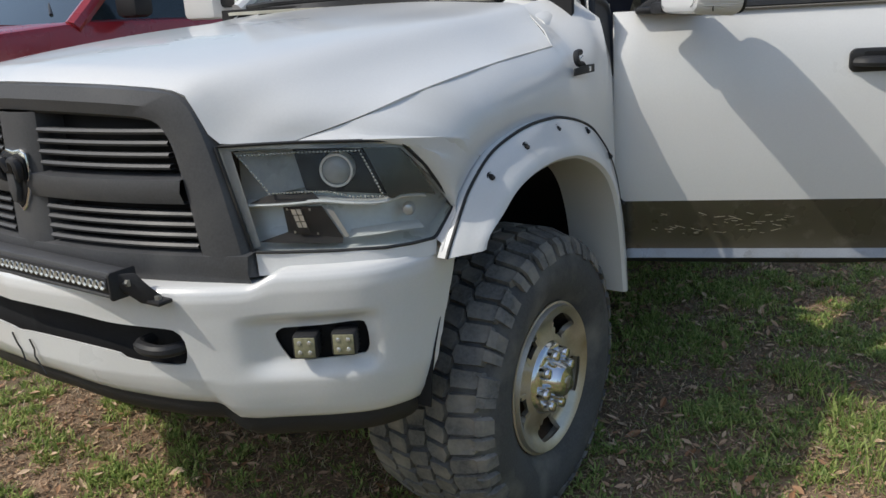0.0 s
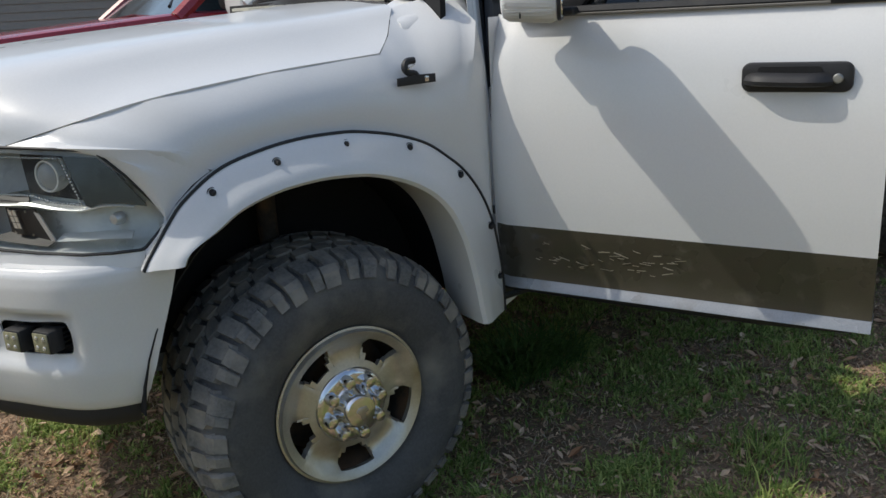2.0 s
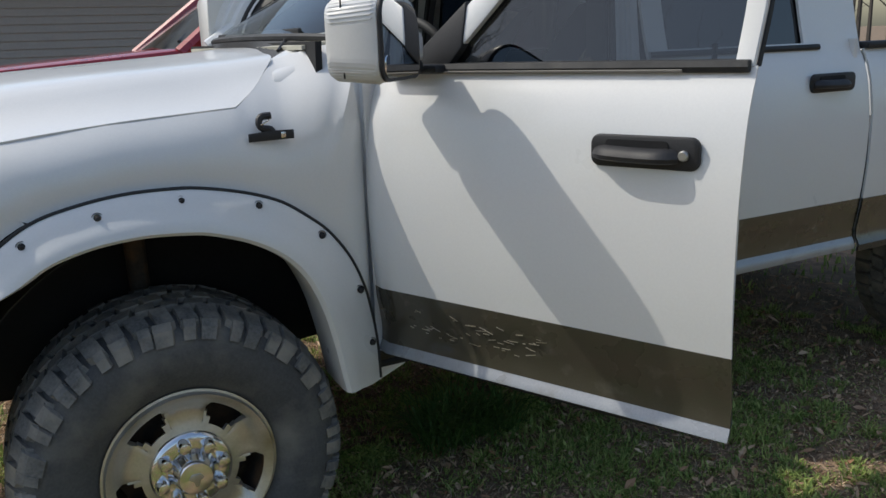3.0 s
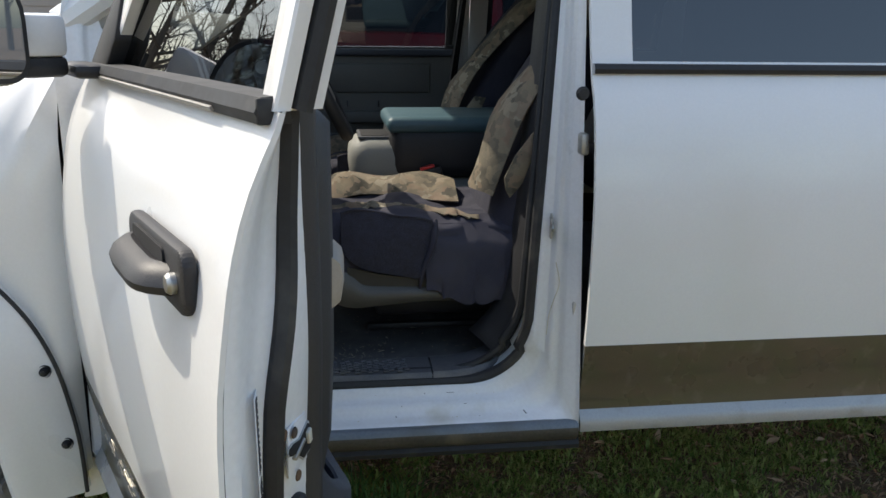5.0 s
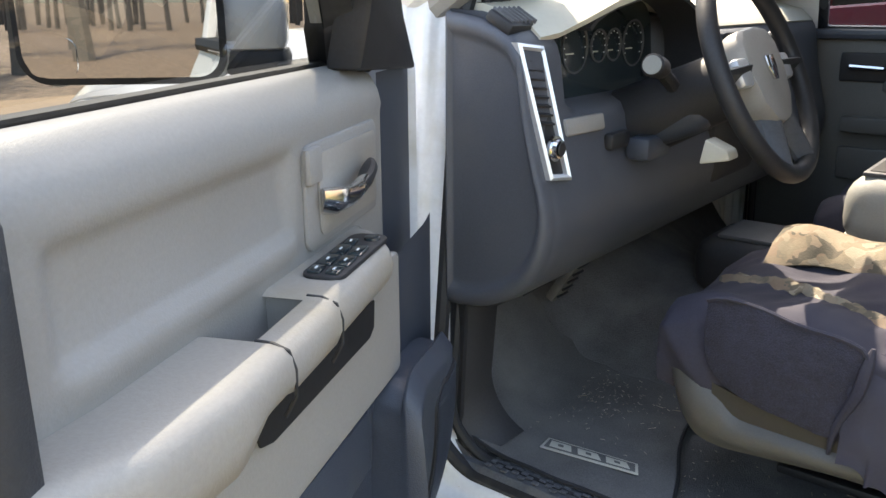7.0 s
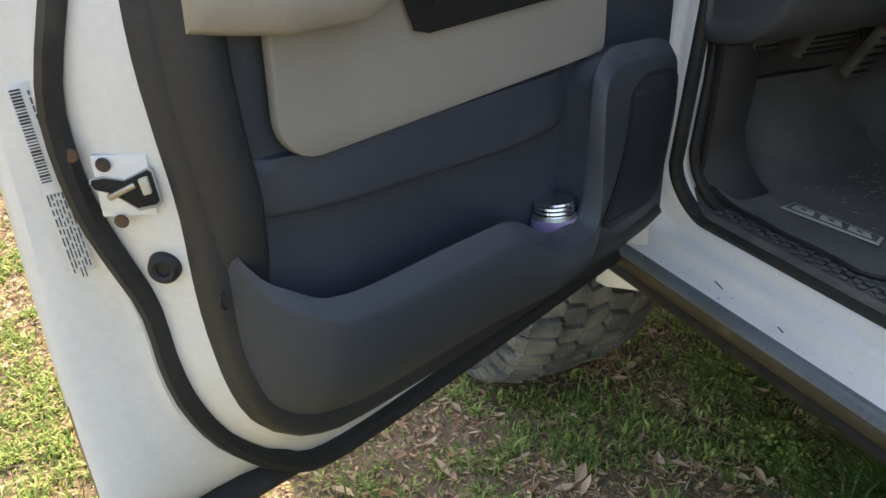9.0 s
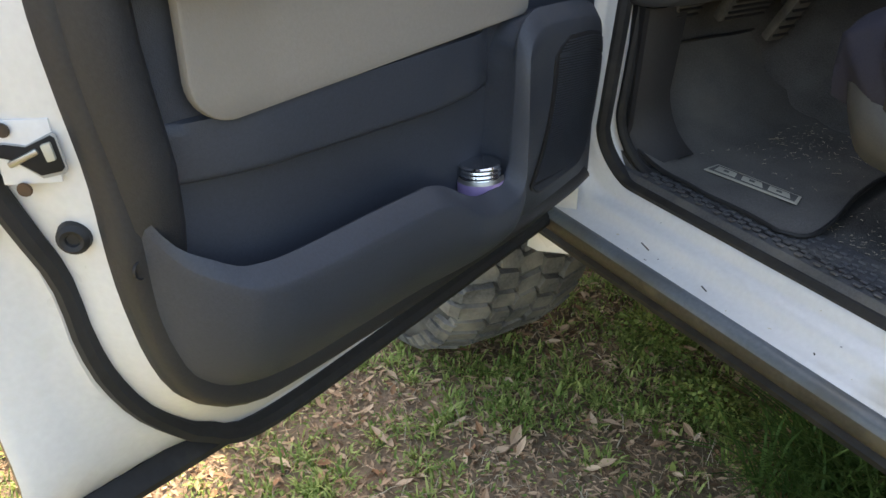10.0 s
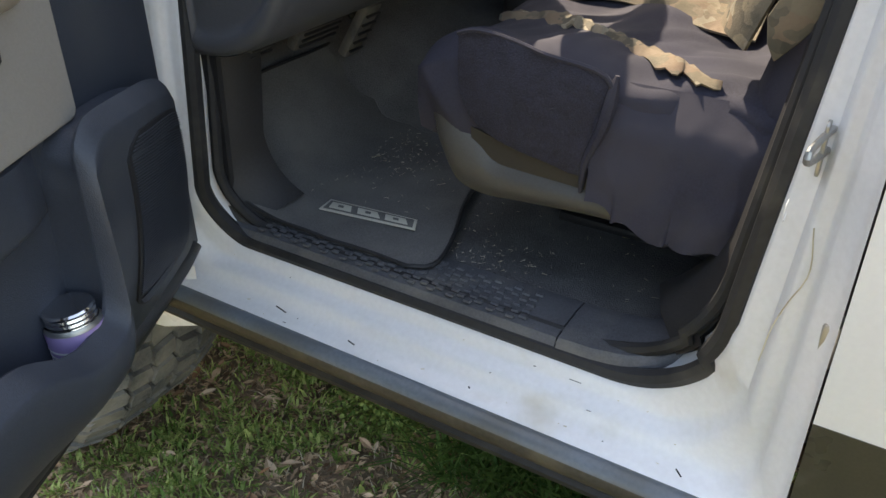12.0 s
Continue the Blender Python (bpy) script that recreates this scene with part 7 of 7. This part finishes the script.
def patch(x, y):
    return max(0, min(1, .46 + .4 * hash_noise(x, y, .9) + .8 * hash_noise(x + 9, y, 3.3) + .9 * hash_noise(x, y + 4, 9.5)))


blades("lawn_grass", "short green grass in uneven patches", 150000, (-3.2, 4.2, -3.2, 3.2), .030, .0028, M_GRASS, 1, lambda x, y: patch(x, y) * ease((3.75 - abs(x - .5) + .6 * hash_noise(x, y, 1.3)) / 1.2) * ease((3.25 - abs(y) + .6 * hash_noise(x, y, 1.1)) / 1.0))
blades("far_lawn_grass", "short green grass further off", 110000, (-9, 9, -9, 7), .06, .008, M_GRASS, 2, lambda x, y: patch(x, y) * (.35 + .65 * ease((max(abs(x - .5) - 2.9, abs(y) - 2.4)) / .8)))
blades("dry_grass", "dry straw-coloured grass stalks", 80000, (-3.2, 4.2, -3.2, 3.0), .028, .0017, M_STRAW, 3, lambda x, y: .25 + .6 * (1 - patch(x, y)), lean=1.8)
def clumps(name, label, n, region, height, width, mat, seed, keep, per=9, spread=.022):
    """Grass in little tufts that fan out from one root."""
    rng = random.Random(seed)
    verts, faces = [], []
    for _ in range(n):
        x0, y0 = rng.uniform(region[0], region[1]), rng.uniform(region[2], region[3])
        k = keep(x0, y0)
        if rng.random() > k:
            continue
        big = rng.uniform(.6, 1.3)
        for _ in range(int(per * big)):
            a = rng.uniform(0, 2 * math.pi)
            r = spread * rng.random() * big
            x, y = x0 + r * math.cos(a), y0 + r * math.sin(a)
            z = ground_z(x, y)
            h, w = height * big * rng.uniform(.5, 1.15), width * rng.uniform(.6, 1.3)
            l = h * rng.uniform(.5, 1.7)
            b = a + rng.uniform(-.8, .8)
            lx, ly, ca, sa = math.cos(b) * l, math.sin(b) * l, -math.sin(b) * w, math.cos(b) * w
            i = len(verts)
            verts += [(x - ca, y - sa, z - .003), (x + ca, y + sa, z - .003), (x + ca * .8 + lx * .45, y + sa * .8 + ly * .45, z + h * .7), (x - ca * .8 + lx * .45, y - sa * .8 + ly * .45, z + h * .7), (x + lx, y + ly, z + h * .85)]
            faces += [(i, i + 1, i + 2, i + 3), (i + 3, i + 2, i + 4)]
    me = bpy.data.meshes.new(name)
    me.from_pydata(verts, [], faces)
    me.materials.append(mat)
    return tagged(new(name, me), label, "grass", kind="stuff")


clumps("grass_tufts", "bright green grass tufts among bare soil", 48000, (-3.0, 3.6, -3.2, 3.0), .029, .0034, M_GRASS, 14, lambda x, y: max(0, min(1, 1.6 * patch(x, y) - .25)))
clumps("rocker_tuft", "tall dark green grass clump under the rocker", 90, (.98, 1.38, .46, .70), .15, .0032, M_TALL, 15, lambda x, y: 1, per=14, spread=.03)


def fragments(name, label, n, region, mat, seed):
    """Short straw and bark chips lying about."""
    rng = random.Random(seed)
    verts, faces = [], []
    for _ in range(n):
        x, y = rng.uniform(region[0], region[1]), rng.uniform(region[2], region[3])
        z = ground_z(x, y) + rng.uniform(.001, .010)
        a, L = rng.uniform(0, math.pi), rng.uniform(.005, .018)
        W = L * rng.uniform(.10, .4)
        ca, sa, t = math.cos(a), math.sin(a), rng.uniform(-.006, .006)
        i = len(verts)
        verts += [(x - ca * L, y - sa * L, z - t), (x + sa * W, y - ca * W, z), (x + ca * L, y + sa * L, z + t), (x - sa * W, y + ca * W, z + .002)]
        faces.append((i, i + 1, i + 2, i + 3))
    me = bpy.data.meshes.new(name)
    me.from_pydata(verts, [], faces)
    me.materials.append(mat)
    return tagged(new(name, me), label, "debris", kind="stuff")


fragments("straw_fragments", "brown straw and bark bits on the soil", 200000, (-3.0, 3.4, -3.2, 2.4), M_MULCH, 16)
blades("tall_grass_tufts", "tall dark green grass tufts beside the rocker", 6000, (.4, 2.6, -.9, .35), .09, .0028, M_GRASS, 4, lambda x, y: max(0, hash_noise(x, y, 3.1) * 3 - .7), lean=.9)


def leaf_litter(name, n, region, size, mat, seed, label, curl=.35, clear=0):
    rng = random.Random(seed)
    verts, faces = [], []
    for _ in range(n):
        x, y = rng.uniform(region[0], region[1]), rng.uniform(region[2], region[3])
        if clear and math.hypot(x - 1, y) < clear:
            continue
        z = ground_z(x, y) + rng.uniform(.004, .022)
        L, a = size * rng.uniform(.5, 1.25), rng.uniform(0, 2 * math.pi)
        W = L * rng.uniform(.3, .5)
        rot = Euler((rng.uniform(-.5, .5), rng.uniform(-.5, .5), a)).to_matrix()
        out = [(-1, 0), (-.45, .7), (.0, .95), (.5, .65), (1, 0), (.5, -.6), (.05, -1), (-.5, -.65)]
        i = len(verts)
        for u, v in out:
            p = rot @ Vector((u * L, v * W, curl * W * (abs(v) - .3) + .2 * L * u * u * rng.uniform(-.3, 1)))
            verts.append((x + p.x, y + p.y, z + p.z))
        c = rot @ Vector((0, 0, -curl * W * .4))
        verts.append((x + c.x, y + c.y, z + c.z))
        faces += [(i + k, i + (k + 1) % 8, i + 8) for k in range(8)]
    me = bpy.data.meshes.new(name)
    me.from_pydata(verts, [], faces)
    me.materials.append(mat)
    return tagged(new(name, me), label, "leaves", kind="stuff")


leaf_litter("fallen_leaves", 9500, (-3.2, 4.2, -3.4, 3.0), .020, M_LEAF, 7, "dry brown oak leaves on the lawn")
leaf_litter("large_fallen_leaves", 1500, (-3.2, 4.2, -3.4, 3.0), .034, M_LEAF, 17, "large curled brown oak leaves on the lawn", .6)
leaf_litter("far_fallen_leaves", 7000, (-12, 9, -10, 5), .05, M_LEAF, 8, "dry leaves further off", clear=4.2)
leaf_litter("small_weeds", 55000, (-2.6, 3.2, -3.0, 1.4), .0075, M_WEED, 9, "low round-leaved green weeds", .1)

def weed_patch(name, n, cx, cy, r, seed):
    """Low bushy weed: many small leaves heaped over a patch of soil."""
    rng = random.Random(seed)
    verts, faces = [], []
    for _ in range(n):
        a, q = rng.uniform(0, 2 * math.pi), math.sqrt(rng.random())
        x, y = cx + r * q * math.cos(a), cy + r * .7 * q * math.sin(a)
        z = ground_z(x, y) + rng.uniform(0, .07) * (1.1 - q)
        L = rng.uniform(.004, .009)
        rot = Euler((rng.uniform(-.9, .9), rng.uniform(-.9, .9), a)).to_matrix()
        i = len(verts)
        for p in ((-1, 0), (-.3, .6), (.5, .5), (1, 0), (.5, -.5), (-.3, -.6)):
            w = rot @ Vector((p[0] * L, p[1] * L, 0))
            verts.append((x + w.x, y + w.y, z + w.z))
        faces.append(tuple(range(i, i + 6)))
    me = bpy.data.meshes.new(name)
    me.from_pydata(verts, [], faces)
    me.materials.append(M_WEED)
    return tagged(new(name, me), "bushy yellow-green weed growing under the rocker", "weed", kind="stuff")


weed_patch("bushy_weed", 1500, .42, .66, .16, 51)
weed_patch("bushy_weed", 1800, .72, .58, .16, 52)
weed_patch("bushy_weed", 900, 1.54, .62, .10, 53)

# dirt drive and leafy bank ahead of the truck
def sheet(name, x0, x1, y0, y1, mat, label, lift, bumps):
    rows = [[(x0 + (x1 - x0) * i / 30, y0 + (y1 - y0) * j / 30, ground_z(x0 + (x1 - x0) * i / 30, y0 + (y1 - y0) * j / 30) + lift + bumps * hash_noise(i * .4, j * .4, 1.0)) for i in range(31)] for j in range(31)]
    return tagged(part(name, loft(rows), mat, None), label, name.replace("_", " "), kind="structure")


sheet("dirt_drive", -13, -6, -30, 30, M_DIRT, "tan dirt drive", .05, .01)


# ---- trees ----
def bare_tree(x, y, h, seed, fine=True):
    rng = random.Random(seed)
    t = thing("tree", "leafless grey tree with forking limbs", "tree", "trees round the yard", m=pose(x, y, ground_z(x, y)))
    trunk = tube([(0, 0, -.1), (.05 * h * rng.uniform(-.3, .3), .02 * h, h * .35), (.06 * h * rng.uniform(-.6, .6), 0, h * .7), (0, .03 * h, h)], [.028 * h, .02 * h, .011 * h, .003 * h], 8)
    crown = bmesh.new()
    for k in range(16):
        z = h * rng.uniform(.25, .92)
        a, L = rng.uniform(0, 2 * math.pi), h * rng.uniform(.18, .38)
        d = Vector((math.cos(a), math.sin(a), rng.uniform(.35, .9))).normalized()
        p0 = Vector((0, 0, z))
        p1 = p0 + d * L * .5
        p2 = p1 + (d + Vector((0, 0, .3))).normalized() * L * .5
        tube([p0, p1, p2], [.008 * h, .005 * h, .0018 * h], 5, bm=trunk)
        for q in range(9 if fine else 5):
            s = p1.lerp(p2, rng.random()) if q % 2 else p0.lerp(p1, rng.uniform(.4, 1))
            e = (d + Vector((rng.uniform(-1, 1), rng.uniform(-1, 1), rng.uniform(-.2, .9)))).normalized() * L * rng.uniform(.25, .55)
            tube([s, s + e * .5 + Vector((0, 0, .02 * h)), s + e], [.0028 * h, .0018 * h, .0007 * h], 3, bm=crown)
            for w in range(3):
                s2 = s + e * rng.uniform(.3, 1)
                e2 = Vector((rng.uniform(-1, 1), rng.uniform(-1, 1), rng.uniform(-.2, 1))).normalized() * L * .2
                tube([s2, s2 + e2], [.0011 * h, .0004 * h], 3, bm=crown)
    part("trunk", trunk, M_BARK, t)
    part("crown", crown, M_TWIG, t)
    return t


rng = random.Random(31)
protos = [bare_tree(-22, -6, 9, 41), bare_tree(-25, 2, 11, 42), bare_tree(-20, 9, 8, 43)]
for k in range(44):
    a = radians(rng.uniform(60, 400))
    r = rng.uniform(22, 42)
    x, y = 1 + r * math.cos(a), r * math.sin(a)
    if y > 6 and -9 < x < 16:
        continue
    copy_thing(protos[k % 3], pose(x, y, 0, 0, 0, rng.uniform(0, 360)))
# far wood
rows = []
wood = bmesh.new()
for k in range(900):
    a, r = rng.uniform(0, 2 * math.pi), rng.uniform(48, 70)
    x, y, h = r * math.cos(a), r * math.sin(a), rng.uniform(6, 12)
    tube([(x, y, 0), (x + rng.uniform(-.6, .6), y, h)], [.16, .03], 4, bm=wood)
    for q in range(6):
        z = h * rng.uniform(.25, .95)
        d = Vector((rng.uniform(-1, 1), rng.uniform(-1, 1), rng.uniform(.3, 1))).normalized() * rng.uniform(1.2, 3)
        tube([(x, y, z), (x + d.x, y + d.y, z + d.z)], [.05, .012], 3, bm=wood)
tagged(part("far_wood", wood, M_TWIG, None, smooth=0), "leafless wood along the horizon", "woods", kind="stuff")

# ---- house with lap siding ----
HY = 11.5
HOUSE = thing("house", "single-storey house with grey lap siding and shingle roof", "house", m=pose(2, HY, 0))
part("wall", box((0, 1.5, 1.5), (14, 3.0, 3.0), .01), M_SIDING, HOUSE)
for k in range(24):
    z = .25 + k * .115
    bm = loft([[(-7.02, -.004, z + .117), (7.02, -.004, z + .117)], [(-7.02, -.022, z), (7.02, -.022, z)], [(-7.02, 0, z - .001), (7.02, 0, z - .001)]])
    part("siding_board", bm, M_SIDING, HOUSE, smooth=0)
part("roof", prism([(-.6, 2.85), (-.6, 2.98), (1.8, 4.3), (4.0, 3.0), (4.0, 2.85)], lambda a, b, d: (-7.4 + d, a, b), 14.8), M_ROOF, HOUSE, smooth=0)
part("soffit", box((0, -.28, 2.86), (14.8, .6, .04), .005), M_PAPER, HOUSE)
for x in (-3.2, 1.4, 4.6):
    w = part("window", box((x, -.03, 1.85), (1.0, .05, 1.3), .01), M_PAPER, HOUSE, "white framed window")
    for z in (1.56, 2.14):
        part("pane", box((x, -.058, z), (.86, .012, .52), .003), M_SCREEN, w)

# ---- red pickup parked alongside ----
RED = thing("red_pickup", "red pickup parked beside with dark windows", "pickup truck", m=pose(1.35, 3.35, .04))
def red_side(pts, y0, y1):
    return prism(pts, lambda a, b, d: (a, y0 + d, b), y1 - y0, .04)
part("body", red_side([(-2.0, .55), (-2.02, 1.25), (-1.85, 1.42), (-.55, 1.52), (3.6, 1.46), (3.62, .55)], 0, 1.9), M_RED, RED)
cab = []
for x, z, i in ((-.62, 1.50, .04), (.10, 2.02, .22), (1.75, 2.05, .22), (2.05, 1.48, .06)):
    cab.append([(x, i, z), (x, .95, z + .03), (x, 1.9 - i, z)])
part("roof", thick(loft([cab[1], cab[2]]), .03), M_RED, RED)
part("windscreen", thick(loft([cab[0], cab[1]]), .01), M_SCREEN, RED, "dark windscreen")
part("rear_window", thick(loft([cab[2], cab[3]]), .01), M_SCREEN, RED)
for y in (0, 1):
    Y = lambda i: i if y == 0 else 1.9 - i
    part("side_glass", thick(loft([[(-.55, Y(.05), 1.50), (2.0, Y(.05), 1.48)], [(.12, Y(.215), 2.0), (1.73, Y(.215), 2.03)]]), .008), M_SCREEN, RED, "dark side glass")
    for (x0, x1) in ((-.60, .11), (.62, .66), (.78, .80), (2.03, 1.74)):
        part("pillar", tube([(x0, Y(.03), 1.48), (x1, Y(.205), 2.03)], .05, 8), M_RED, RED)
    part("mirror", box((-.28, Y(-.12), 1.62), (.14, .2, .2), .04), M_BLACK, RED)
    for x in (-1.25, 2.55):
        wh = part("wheel", revolve([(-.02, .0), (-.02, .22), (-.01, .38), (.12, .40), (.24, .38), (.24, 0)], 36, center=(x, Y(.03) - (0 if y == 0 else .2), .38)), M_RUBBER, RED)
part("wiper", tube([(-.55, .3, 1.56), (-.30, .7, 1.72), (-.33, 1.0, 1.72)], .012, 6), M_BLACK, RED)
